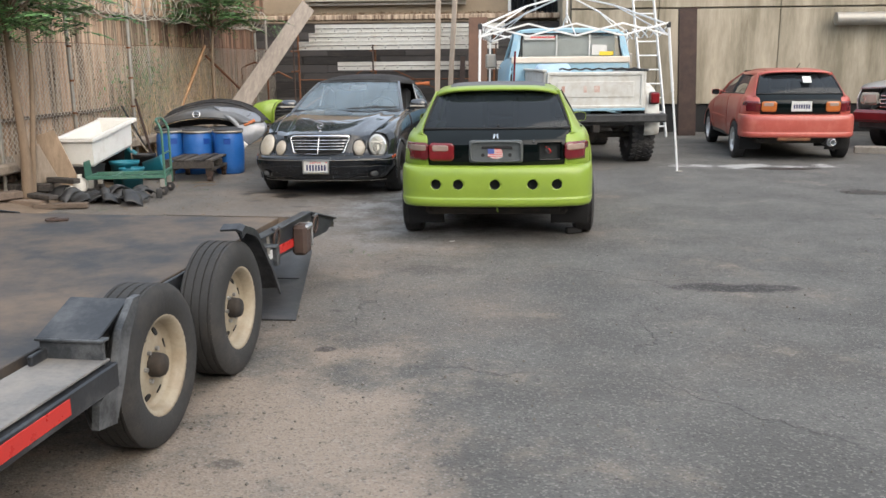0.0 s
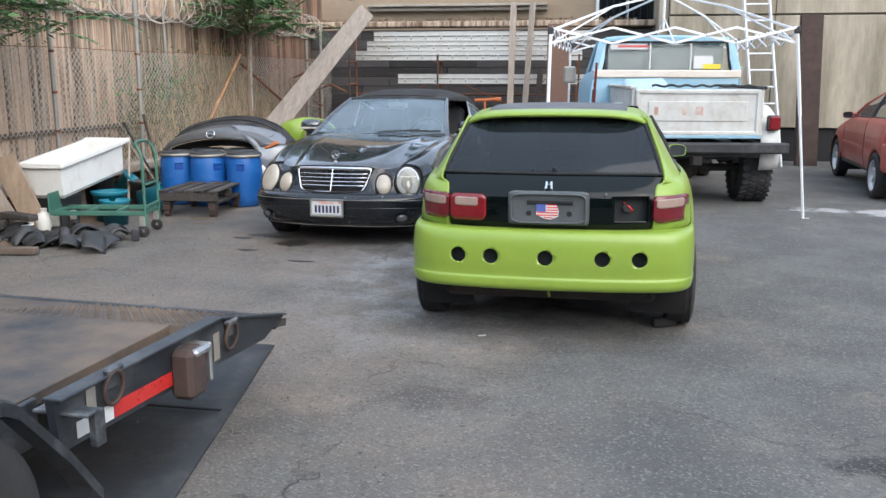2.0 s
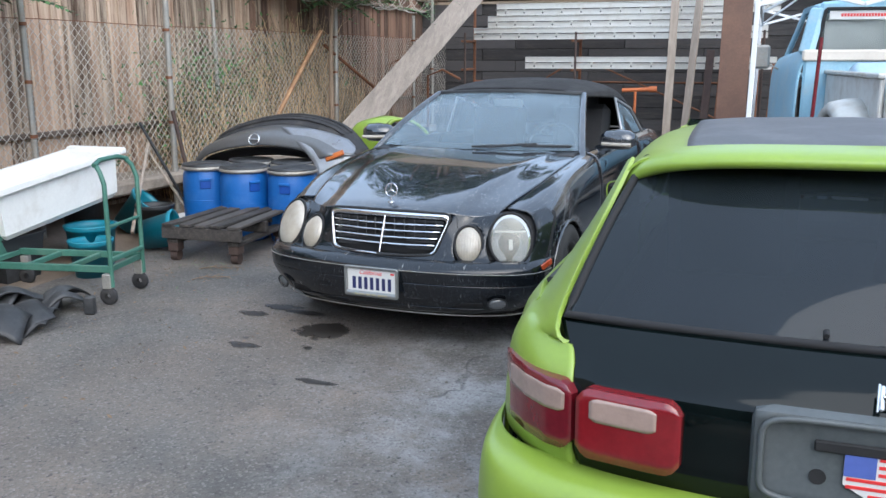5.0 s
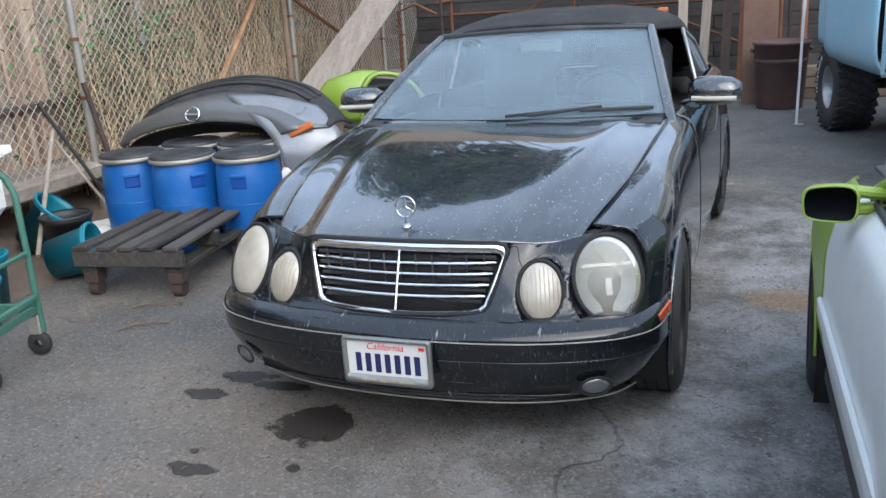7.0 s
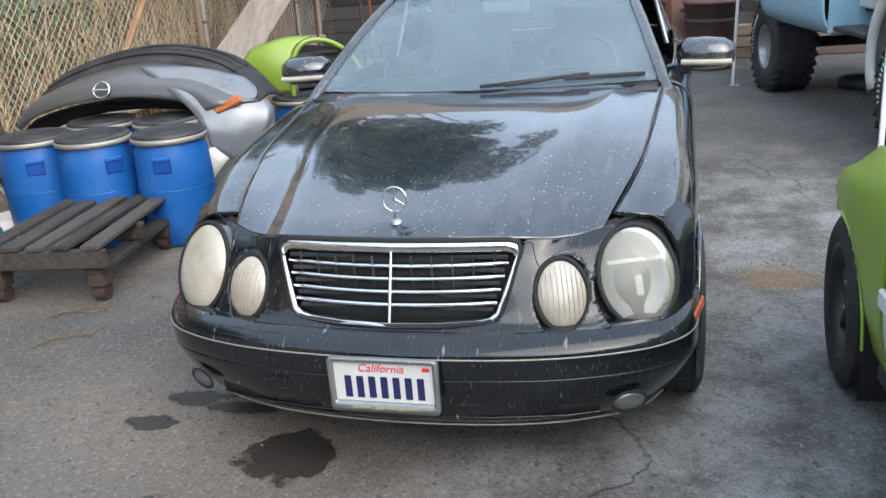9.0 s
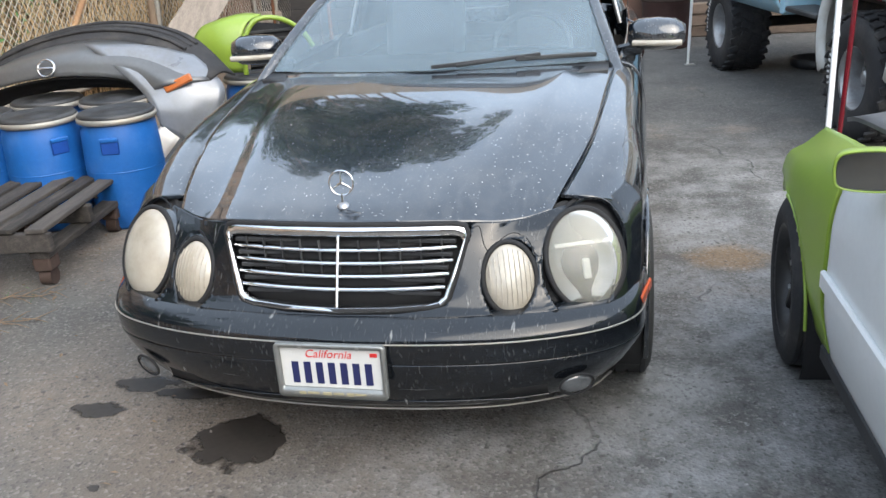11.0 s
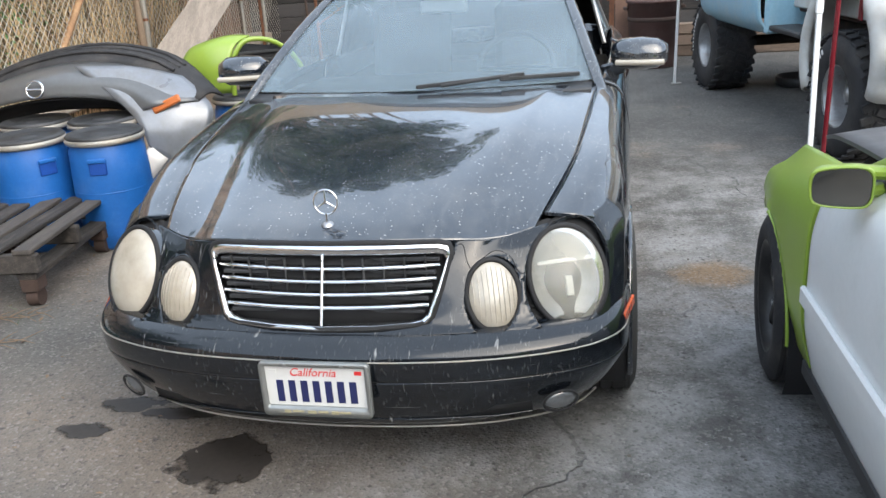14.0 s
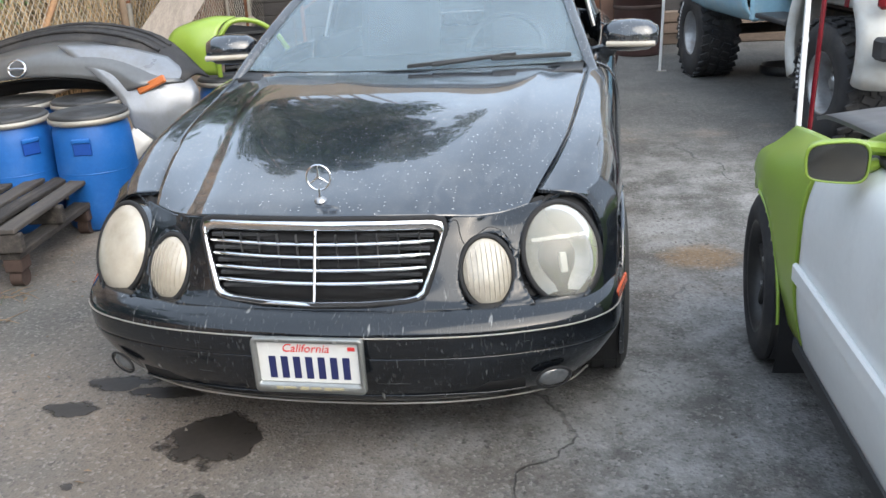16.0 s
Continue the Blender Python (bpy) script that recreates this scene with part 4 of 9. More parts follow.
cut = (abs(nc[..., 0]) < 0.312 + (nc[..., 2] - 0.54) / 0.21 * 0.068) & (nc[..., 2] > 0.545) & (nc[..., 2] < 0.752)
for lx, lz, lrx, lrz in OVALS:
    cut |= ((abs(nc[..., 0]) - lx) / lrx) ** 2 + ((nc[..., 2] - lz) / lrz) ** 2 < 0.99
# bumper paint instead of bonnet paint: a dark reflection put into the material
part("nose_panel", B().grid(nfull, cut, 0.01), M["trim_rubber"], car, "scuffed black nose panel, its dark reflection painted in")
part("lamp_housing", B().grid(nfull + np.array([0, 0.05, 0]), None, 0.01), M["matte_black"], car)
half_nose = nfull.reshape(-1, 3)
def on_nose(x, z):
    """Point of the nose's skin in front of (x, z)."""
    d = (half_nose[:, 0] - x) ** 2 + (half_nose[:, 2] - z) ** 2
    near = np.argsort(d)[:5]
    w = 1 / (d[near] + 1e-6)
    return (x, float((half_nose[near, 1] * w).sum() / w.sum()) + 0.0004, z)
shut = spline([(0.388, 0.742), (0.404, 0.738), (0.416, 0.700), (0.432, 0.676), (0.452, 0.694), (0.492, 0.712), (0.536, 0.694), (0.560, 0.660), (0.577, 0.652), (0.590, 0.676), (0.612, 0.722), (0.65, 0.762)], 40)
for s in (1, -1):
    part("shut_line", B().tube([on_nose(s * p[0], p[1]) for p in shut], 0.0018, 5), M["matte_black"], car, "dark bonnet shut line")
# flanks
ys = np.array([0.47, 0.62, 0.86, 1.2, 1.6, 2.2, 3.1, 3.9, 4.45])
flank = skin(lines_of(ys,
    ([0.604, 0.638, 0.678, 0.708, 0.738, 0.765, 0.765, 0.735, 0.60], [0.775, 0.817, 0.873, 0.930, 0.978, 0.985, 0.99, 0.975, 0.93]),
    ([0.70, 0.745, 0.785, 0.805, 0.818, 0.828, 0.83, 0.79, 0.64], [0.765, 0.812, 0.868, 0.910, 0.935, 0.94, 0.94, 0.92, 0.88]),
    ([0.775, 0.815, 0.843, 0.850, 0.853, 0.855, 0.855, 0.82, 0.67], [0.72, 0.745, 0.775, 0.79, 0.80, 0.80, 0.80, 0.79, 0.76], [0.06, 0.03, 0, 0, 0, 0, 0, 0, 0]),
    ([0.815, 0.843, 0.858, 0.86, 0.861, 0.861, 0.861, 0.84, 0.70], [0.60, 0.61, 0.62, 0.62, 0.62, 0.62, 0.62, 0.62, 0.60], [0.1, 0.05, 0, 0, 0, 0, 0, 0, 0]),
    ([0.815, 0.843, 0.857, 0.86, 0.86, 0.86, 0.86, 0.84, 0.71], [0.42, 0.42, 0.42, 0.41, 0.40, 0.40, 0.40, 0.41, 0.42], [0.1, 0.05, 0, 0, 0, 0, 0, 0, 0]),
    ([0.78, 0.80, 0.825, 0.825, 0.825, 0.825, 0.825, 0.80, 0.70], [0.22, 0.22, 0.22, 0.21, 0.20, 0.20, 0.20, 0.24, 0.30], [0.1, 0.05, 0, 0, 0, 0, 0, 0, 0])), 131, 27)
flank[..., 0] *= 1.028
flank, mask = arches(flank, [(0.87, 0.31, 0.345), (3.56, 0.31, 0.345)], 0.018)
yc = flank[:, 13, 1]
i1, i2 = int(np.argmin(abs(yc - 1.62))), int(np.argmin(abs(yc - 2.92)))
two_sides("front_wing", flank[:i1], (K, K), car, mask[:i1 - 1])
two_sides("door", flank[i1:i2], (K, K), car, mask[i1:i2 - 1])
two_sides("rear_quarter", flank[i2:], (K, K), car, mask[i2:])
for s in (1, -1):
    for yw in (0.87, 3.56):
        a = np.linspace(-0.35, math.pi + 0.35, 26)
        part("arch_lip", B().tube([(s * 0.878, yw + 0.343 * math.cos(q), 0.31 + 0.343 * math.sin(q)) for q in a], 0.010, 6), K, car)
        part("arch_liner", B().grid([[(s * xx, yw + 0.335 * math.cos(q), 0.31 + 0.335 * math.sin(q)) for xx in (0.865, 0.55)] for q in np.linspace(-0.5, math.pi + 0.5, 20)]), M["matte_black"], car)
part("underbody", B().box((0, 2.4, 0.30), (1.50, 3.9, 0.14), 0.03).box((0, 1.5, 0.45), (1.1, 2.2, 0.3), 0.05).box((0, 0.80, 0.55), (1.0, 0.8, 0.25), 0.04).box((0, 2.5, 0.62), (1.58, 1.9, 0.45), 0.05).box((0, 3.95, 0.6), (1.3, 0.9, 0.5), 0.1), M["under"], car)
for s in (1, -1):
    wheel(car, s * 0.790, 0.87, 0.312, 0.21, 0.205, s, M["black_rim"], 5, M["rubber_old"], turn=2)
    wheel(car, s * 0.772, 3.56, 0.308, 0.205, 0.205, s, M["black_rim"], 5)
# front bumper
bx = [0, 0.28, 0.51, 0.70, 0.805, 0.862, 0.880]
SWEEP = (0, 0.014, 0.055, 0.130, 0.212, 0.315, 0.47)
def brow(z, out, low=0.0, drop=0.0):
    return [(x * (1 - low), out + p, z - drop * p) for x, p in zip(bx, SWEEP)]
bump = skin([brow(0.528, 0.150, 0.01, 0.05), brow(0.524, 0.108, 0.004, 0.05), brow(0.508, 0.068, 0, 0.05), brow(0.490, 0.044, 0, 0.05), brow(0.476, 0.036, 0, 0.05), brow(0.455, 0.034, 0, 0.05), brow(0.408, 0.038, 0, 0.05), brow(0.402, 0.046, 0, 0.05), brow(0.396, 0.040, 0, 0.05), brow(0.34, 0.050, 0.02), brow(0.285, 0.068, 0.058), brow(0.238, 0.095, 0.105), brow(0.208, 0.15, 0.155)], 30, 52)
bfull = np.concatenate([(bump * np.array([-1, 1, 1]))[:0:-1], bump], axis=0)
bp = part("front_bumper", B().grid(bfull[:, ::-1], None, 0.012), M["trim_rubber"], car, "scuffed black front bumper")
line = lambda z, out, low, top: [tuple(p) for p in spline([(q * x * (1 - low), out + p, z - 0.05 * p) for q, x, p in [(-1, x, p) for x, p in zip(bx[:top], SWEEP)][:0:-1] + [(1, x, p) for x, p in zip(bx[:top], SWEEP)]], 60)]
part("bumper_strip", B().tube(line(0.470, 0.034, 0, 7), 0.0026, 6), M["galv"], bp, "pale scraped edge line")
G = np.array([[(x, 0.056 + float(np.interp(abs(x), bx, SWEEP)) + 0.32 * (0.335 - z), z) for z in (0.262, 0.298, 0.332)] for x in np.linspace(-0.60, 0.60, 25)])
part("air_intake", B().grid(G, None, 0.01), M["matte_black"], bp, "dark lower air intake")
part("intake_strip", B().tube([tuple(p + np.array([0, -0.004, 0.002])) for p in G[:, 0]], 0.003, 6), M["trim_rubber"], bp)
part("chin_strip", B().tube(line(0.216, 0.116, 0.105, 6), 0.0035, 6), M["galv"], bp, "thin pale lower lip")
for s in (1, -1):
    G, m = ellipse_lens(s * 0.682, 0.170, 0.298, 0.048, 0.031, -10, s * 26, 0.016)
    fog = part("fog_lamp", B().grid(G, close=True), M["fog_glass"], bp, "dull oval fog lamp")
    part("bezel", B().tube(oval_ring(m, 0.052, 0.035, 0), 0.004, 6, closed=True), M["matte_black"], fog)
    part("side_marker", B().box((0, 0, 0), (0.010, 0.11, 0.036), 0.004, pose(s * 0.874, 0.42, 0.482, 12, 0, s * -15)), M["marker_lens"], bp, "orange side marker")
# number plate in a metal frame
pl = part("number_plate", B().box((0, 0.022, 0.396), (0.310, 0.004, 0.150), 0.001), M["plate_white"], car, "white number plate")
def rounded(w, h, r, n=5):
    """Outline of a rectangle with rounded corners."""
    return [(sx * (w / 2 - r) + r * math.cos(a0 + a), sz * (h / 2 - r) + r * math.sin(a0 + a)) for sx, sz, a0 in ((1, 1, 0), (-1, 1, math.pi / 2), (-1, -1, math.pi), (1, -1, 1.5 * math.pi)) for a in np.linspace(0, math.pi / 2, n)]
ri, ro = rounded(0.300, 0.128, 0.006), rounded(0.330, 0.172, 0.014)
ring = [[(x, y, 0.394 + z + dz) for (x, z), y, dz in ((o, 0.022, 0), (o, 0.010, 0), ((0.97 * o[0] + 0.03 * i[0], 0.97 * o[1] + 0.03 * i[1]), 0.007, 0), (i, 0.010, 0.008), (i, 0.019, 0.008))] for o, i in zip(ro, ri)]
fr = part("plate_frame", B().grid(ring, close=True), M["frame_grey"], pl, "rounded grey metal frame")
for k, (x0, w) in enumerate(((-0.092, 0.020), (-0.060, 0.034), (-0.018, 0.026), (0.016, 0.030), (0.052, 0.022), (0.082, 0.034))):
    part("letter_bar", B().box((x0, 0.0085, 0.3225 + 0.001 * (k % 2)), (w, 0.002, 0.007 if k % 2 else 0.010), 0.0006), M["cream_ink"], fr)
word = writing("plate_word", "California", 0.036, M["red_ink"], pl, pose(-0.005, 0.019, 0.444, 90, 0, 0) @ Matrix(((1, 0.28, 0, 0), (0, 1, 0, 0), (0, 0, 1, 0), (0, 0, 0, 1))), "red plate lettering")
bars(pl, -0.128, 0.128, 0.349, 0.418, 0.0195, 7, M["navy"], gap=0.42)
for s in (-1, 1):
    part("screw", B().cyl((s * 0.085, 0.012, 0.472), (s * 0.085, 0.006, 0.472), 0.006, seg=8), M["steel"], pl)
    part("month_sticker", B().box((s * 0.128, 0.0195, 0.446), (0.022, 0.002, 0.012), 0.0006), M["plate_white"] if s < 0 else M["red_ink"], pl)
# grille
def gy(x, z):
    return 0.122 + 0.36 * x * x + 0.40 * (z - 0.54)
gr = part("grille", B().grid([[(x, gy(x, z) + 0.03, z) for z in (0.535, 0.65, 0.755)] for x in np.linspace(-0.35, 0.35, 15)], None, 0.01), M["matte_black"], car, "chrome-framed grille with thin slats")
half = lambda z: 0.318 + (z - 0.54) / 0.21 * 0.063
outline = []
for sx in (1, -1):
    run = [(0.0, 0.532), (0.16, 0.534), (0.27, 0.538), (0.304, 0.544), (0.322, 0.560), (0.345, 0.630), (0.366, 0.705), (0.374, 0.732), (0.366, 0.750), (0.34, 0.757), (0.18, 0.762), (0.0, 0.764)]
    outline += [(sx * x, z) for x, z in (run[:-1] if sx > 0 else run[:0:-1])]
path = [np.array((x, gy(x, z) - 0.008, z)) for x, z in outline]
inner = [np.array((x * 0.955, gy(x * 0.955, 0.642 + (z - 0.642) * (0.72 if z > 0.70 else 0.90)) - 0.002, 0.642 + (z - 0.642) * (0.72 if z > 0.70 else 0.90))) for x, z in outline]
b = B().grid([[p + np.array([0, 0.02, 0]), p, p * 0.8 + q * 0.2 + np.array([0, -0.006, 0]), p * 0.25 + q * 0.75 + np.array([0, -0.004, 0]), q + np.array([0, 0.004, 0]), q + np.array([0, 0.022, 0])] for p, q in zip(path, inner)], close=True)
part("grille_frame", b, M["chrome"], gr, "bright chrome frame")
part("frame_gap", B().tube([tuple(p + np.array([0, 0.006, 0])) for p in path], 0.010, 6, closed=True), M["matte_black"], gr)
for z in (0.589, 0.624, 0.659, 0.694):
    hw = half(z) - 0.022
    part("slat", B().grid([[(x, gy(x, z) + dy, z + dz) for dy, dz in ((0.020, 0.006), (0.002, 0.0055), (-0.003, 0.002), (0.0, -0.003), (0.020, -0.004))] for x in np.linspace(-hw, hw, 15)], None, 0.001), [M["chrome"]], gr)
part("centre_bar", B().tube([(0, gy(0, z) - 0.006, z) for z in (0.545, 0.65, 0.735)], 0.0055, 8), M["chrome"], gr)
for x in np.linspace(-0.30, 0.30, 11):
    part("grille_rib", B().box((x, gy(x, 0.64) + 0.026, 0.64), (0.004, 0.012, 0.17), 0.001), M["black_plastic"], gr)
for z in (0.571, 0.606, 0.641, 0.676, 0.711):
    part("rear_slat", B().beam((-half(z) + 0.03, gy(0.2, z) + 0.030, z), (half(z) - 0.03, gy(0.2, z) + 0.030, z), 0.014, 0.012, 0.002), M["black_plastic"], gr)
# bonnet ornament: ring with three rays on a round foot
orn = part("bonnet_ornament", B().lathe([(0.001, 0.010), (0.010, 0.009), (0.016, 0.004), (0.019, 0.0)], 18, pose(-0.006, 0.285, 0.800, 14)), M["alloy"], car, "chrome ring ornament")
b = B().cyl((-0.006, 0.285, 0.808), (-0.006, 0.287, 0.836), 0.004, seg=8)
b.tube([(-0.006 + 0.037 * math.cos(a), 0.29 + 0.004 * math.sin(a), 0.868 + 0.037 * math.sin(a)) for a in np.linspace(0, 2 * math.pi, 28, endpoint=False)], 0.0032, 6, closed=True)
for k in range(3):
    a = radians(90 + 120 * k)
    b.cyl((-0.006, 0.29, 0.868), (-0.006 + 0.037 * math.cos(a), 0.29, 0.868 + 0.037 * math.sin(a)), 0.0052, 0.0014, seg=6)
part("ring", b, M["chrome"], orn)
# lamps
for s in (1, -1):
    for big, cx, cy, cz, rx, rz, yaw, lean in ((1, 0.70, 0.322, 0.628, 0.112, 0.143, 23, 24), (0, 0.492, 0.224, 0.603, 0.072, 0.099, 17, 24)):
        G, m = ellipse_lens(s * cx, cy, cz, rx, rz, lean, s * yaw, 0.045 if big else 0.035)
        lamp = part("headlamp", B().tube(oval_ring(m, rx + 0.005, rz + 0.005, 0), 0.0085, 8, closed=True), M["matte_black"], car, "oval headlamp with clouded lens")
        part("lens", B().grid(G, close=True), M["hazy_lens"] if s < 0 or not big else M["clear_lens"], lamp, "yellowed lens" if s < 0 else "clear lens")
        bowl = np.linspace(0.0, 1.0, 9)
        part("reflector", B().grid([[m @ Vector((rx * q * math.cos(a), 0.05 * (1 - q * q) - 0.004, rz * q * math.sin(a))) for q in bowl] for a in np.linspace(0, 2 * math.pi, 33)]), M["alloy"], lamp)
        if big:
            part("lamp_surround", B().grid([[m @ Vector(((rx + e) * math.cos(a), d, (rz + e) * math.sin(a))) for e, d in ((0.003, 0.0), (0.008, 0.01), (0.010, 0.05), (0.016, 0.13))] for a in np.linspace(0, 2 * math.pi, 41)]), K, lamp)
        if not big:
            for k in range(-4, 5):
                h = rz * 0.93 * math.sqrt(max(0.05, 1 - (k / 5) ** 2))
                part("lens_rib", B().tube([m @ Vector((rx * k / 5, -0.034 * math.sqrt(max(0, 1 - (k / 5) ** 2 - (t * h / rz) ** 2)) + 0.002, t * h)) for t in (-0.9, -0.5, 0, 0.5, 0.9)], 0.0018, 4), M["hazy_lens"], lamp)
        else:
            part("bulb_shield", B().box((0, 0.0, -0.03), (0.022, 0.012, 0.06), 0.003, m).box((0, 0.004, 0.045), (0.17, 0.006, 0.012), 0.002, m), M["plate_white"], lamp)
    part("washer_cover", B().tube([tuple(p) for p in [(s * (0.582 + 0.036 * math.copysign(abs(math.cos(a)) ** 0.5, math.cos(a))), 0.252 + 0.017 * math.cos(a) + 0.008 * math.sin(a), 0.522 + 0.030 * math.copysign(abs(math.sin(a)) ** 0.5, math.sin(a))) for a in np.linspace(0, 2 * math.pi, 20, endpoint=False)]], 0.003, 5, closed=True), M["matte_black"], car)
# windscreen, pillars, soft top
wb = lambda u: (0.735 * u, 1.462 + 0.125 * u * u, 0.990)
wt = lambda u: (0.565 * u, 2.19 + 0.06 * u * u, 1.345 - 0.018 * u * u)
us = np.linspace(-1, 1, 21)
part("windscreen", B().grid([[np.array(wb(u)) * (1 - v) + np.array(wt(u)) * v + np.array([0, -0.02, 0.016]) * 4 * v * (1 - v) for v in np.linspace(0, 1, 9)] for u in us]), M["glass_clear"], car, "dusty windscreen with pale sky reflection painted in")
for s in (1, -1):
    part("windscreen_pillar", B().tube([np.array(wb(s * 1.02)) * (1 - v) + np.array(wt(s * 1.02)) * v + np.array([0, -0.02, 0.014]) * 4 * v * (1 - v) for v in np.linspace(-0.12, 1, 9)], 0.026, 8), K, car)
part("header_rail", B().tube([np.array(wt(u * 1.02)) + np.array([0, 0.01, 0.006]) for u in us], 0.020, 8), M["black_plastic"], car, "dull black header rail")
part("scuttle", B().grid([[(0.73 * u, 1.46 + 0.12 * u * u - d, 0.974 - 0.1 * d) for d in (0, 0.12)] for u in us], None, 0.01).box((0, 1.75, 0.93), (1.4, 0.5, 0.06), 0.02), M["black_plastic"], car)
part("wiper", B().beam((0.36, 1.49, 1.022), (0.68, 1.575, 1.018), 0.014, 0.018, 0.004).beam((0.12, 1.455, 1.008), (0.40, 1.50, 1.032), 0.018, 0.014, 0.004).beam((0.02, 1.44, 1.008), (0.46, 1.515, 1.034), 0.010, 0.016, 0.003), M["black_plastic"], car, "long black windscreen wiper")
roof = skin([
    [(0, 2.19, 1.378), (0, 2.6, 1.435), (0, 3.05, 1.43), (0, 3.45, 1.32), (0, 3.85, 1.03)],
    [(0.34, 2.21, 1.367), (0.36, 2.6, 1.42), (0.38, 3.05, 1.412), (0.40, 3.45, 1.30), (0.42, 3.85, 1.015)],
    [(0.55, 2.245, 1.340), (0.59, 2.6, 1.365), (0.61, 3.05, 1.345), (0.62, 3.45, 1.21), (0.64, 3.82, 1.005)],
    [(0.585, 2.26, 1.322), (0.635, 2.6, 1.305), (0.665, 3.05, 1.27), (0.695, 3.42, 1.16), (0.72, 3.78, 0.99)]], 30, 16)
rf = np.concatenate([(roof * np.array([-1, 1, 1]))[:, :0:-1], roof], axis=1)
part("soft_top", B().grid(rf[:, ::-1], None, 0.02), M["soft_top"], car, "black canvas folding roof")
for s in (1, -1):
    Q = quad((s * 0.665, 3.02, 1.26), (s * 0.72, 3.72, 0.99), (s * 0.755, 3.72, 0.965), (s * 0.755, 2.95, 0.985), 6, 6)
    part("rear_side_panel", B().grid(Q if s < 0 else Q[:, ::-1], None, 0.015), M["soft_top"], car)
    qs = quad((s * 0.745, 2.82, 0.985), (s * 0.755, 3.45, 0.985), (s * 0.69, 3.30, 1.17), (s * 0.668, 2.86, 1.27), 6, 6)
    part("side_window", B().grid(qs if s > 0 else qs[:, ::-1]), M["glass_clear"], car, "small rear side window")
    part("window_trim", B().tube([(s * 0.75, 2.80, 0.985), (s * 0.672, 2.84, 1.28), (s * 0.69, 3.32, 1.18), (s * 0.757, 3.5, 0.985)], 0.012, 6), M["steel"], car)
    # door mirror
    mm = pose(s * 0.925, 1.90, 1.045, 0, 0, s * -10)
    b = B().lathe([(0.001, -0.125), (0.05, -0.118), (0.078, -0.08), (0.084, 0.0), (0.075, 0.075), (0.045, 0.115), (0.001, 0.12)], 20, mm @ Matrix.Rotation(radians(90), 4, "Y") @ Matrix.Diagonal((0.85, 1.0, 1.0, 1)))
    b.beam((s * 0.755, 1.93, 0.965), (s * 0.86, 1.92, 0.99), 0.03, 0.06, 0.01)
    mir = part("door_mirror", b, K, car, "black door mirror with clear indicator")
    part("indicator", B().tube([mm @ Vector((x, -0.076 - 0.012 * (1 - (x * s / 0.12) ** 2), -0.028)) for x in np.linspace(-0.09, 0.115, 9) * s], 0.0135, 6), M["hazy_lens"], mir, "clear indicator strip")
# cabin
part("dashboard", B().box((0, 1.92, 0.90), (1.36, 0.52, 0.12), 0.04).box((0, 2.1, 0.78), (1.36, 0.24, 0.2), 0.04), M["seat"], car)
b = B().tube([(0.34 + 0.185 * math.cos(a), 2.24 + 0.10 * math.sin(a), 0.955 + 0.155 * math.sin(a)) for a in np.linspace(0, 2 * math.pi, 28, endpoint=False)], 0.015, 8, closed=True)
b.beam((0.16, 2.24, 0.955), (0.52, 2.24, 0.955), 0.04, 0.02, 0.008).beam((0.34, 2.24, 0.95), (0.34, 2.15, 0.82), 0.05, 0.02, 0.008)
part("steering_wheel", b, M["black_plastic"], car)
for s in (1, -1):
    part("seat", B().box((s * 0.36, 2.72, 0.62), (0.48, 0.5, 0.2), 0.06).box((0, 0, 0), (0.46, 0.14, 0.62), 0.05, pose(s * 0.36, 3.0, 0.92, -14)).box((s * 0.36, 3.07, 1.23), (0.24, 0.09, 0.16), 0.035), M["seat"], car, "dark cloth seat")
part("rear_view_mirror", B().box((0, 2.23, 1.265), (0.23, 0.025, 0.065), 0.012), M["plate_white"], car)
part("boot_lid", B().grid(quad((-0.62, 3.82, 1.0), (0.62, 3.82, 1.0), (0.55, 4.5, 0.93), (-0.55, 4.5, 0.93), 8, 8, (0, 0, 0.03)), None, 0.012), K, car)
part("rear_panel", B().box((0, 4.44, 0.62), (1.36, 0.12, 0.62), 0.05), K, car)

# ---- small hatchbacks ----
M["coral"] = surf("faded_red_paint", (0.42, 0.085, 0.063), 0.35, var=0.1, s1=2.5, s2=50, bump=0.03, coat=0.4, dirt=(0.55, 0.2, 0.15), amount=0.25)
M["silver_rim"] = surf("pale_rim", (0.62, 0.62, 0.63), 0.35, 0.5, var=0.1, bump=0.05)
M["lamp_hole"] = surf("lamp_socket", (0.02, 0.024, 0.024), 0.6, var=0.3, bump=0.1)


def rear_row(z, out, wide=0.0, low=0.0):
    """A line round the tail from its middle to the wheel opening."""
    xs = (0, 0.34, 0.60, 0.745, 0.815, 0.842, 0.848)
    pull = (0, 0.014, 0.048, 0.10, 0.19, 0.32, 0.47)
    return [(x + wide * x / 0.848 + 0.009 * min(1, p / 0.2), out + p, z - low * (p / 0.47)) for x, p in zip(xs, pull)]


def both(G):
    return np.concatenate([(G * np.array([-1, 1, 1]))[:0:-1], G], axis=0)


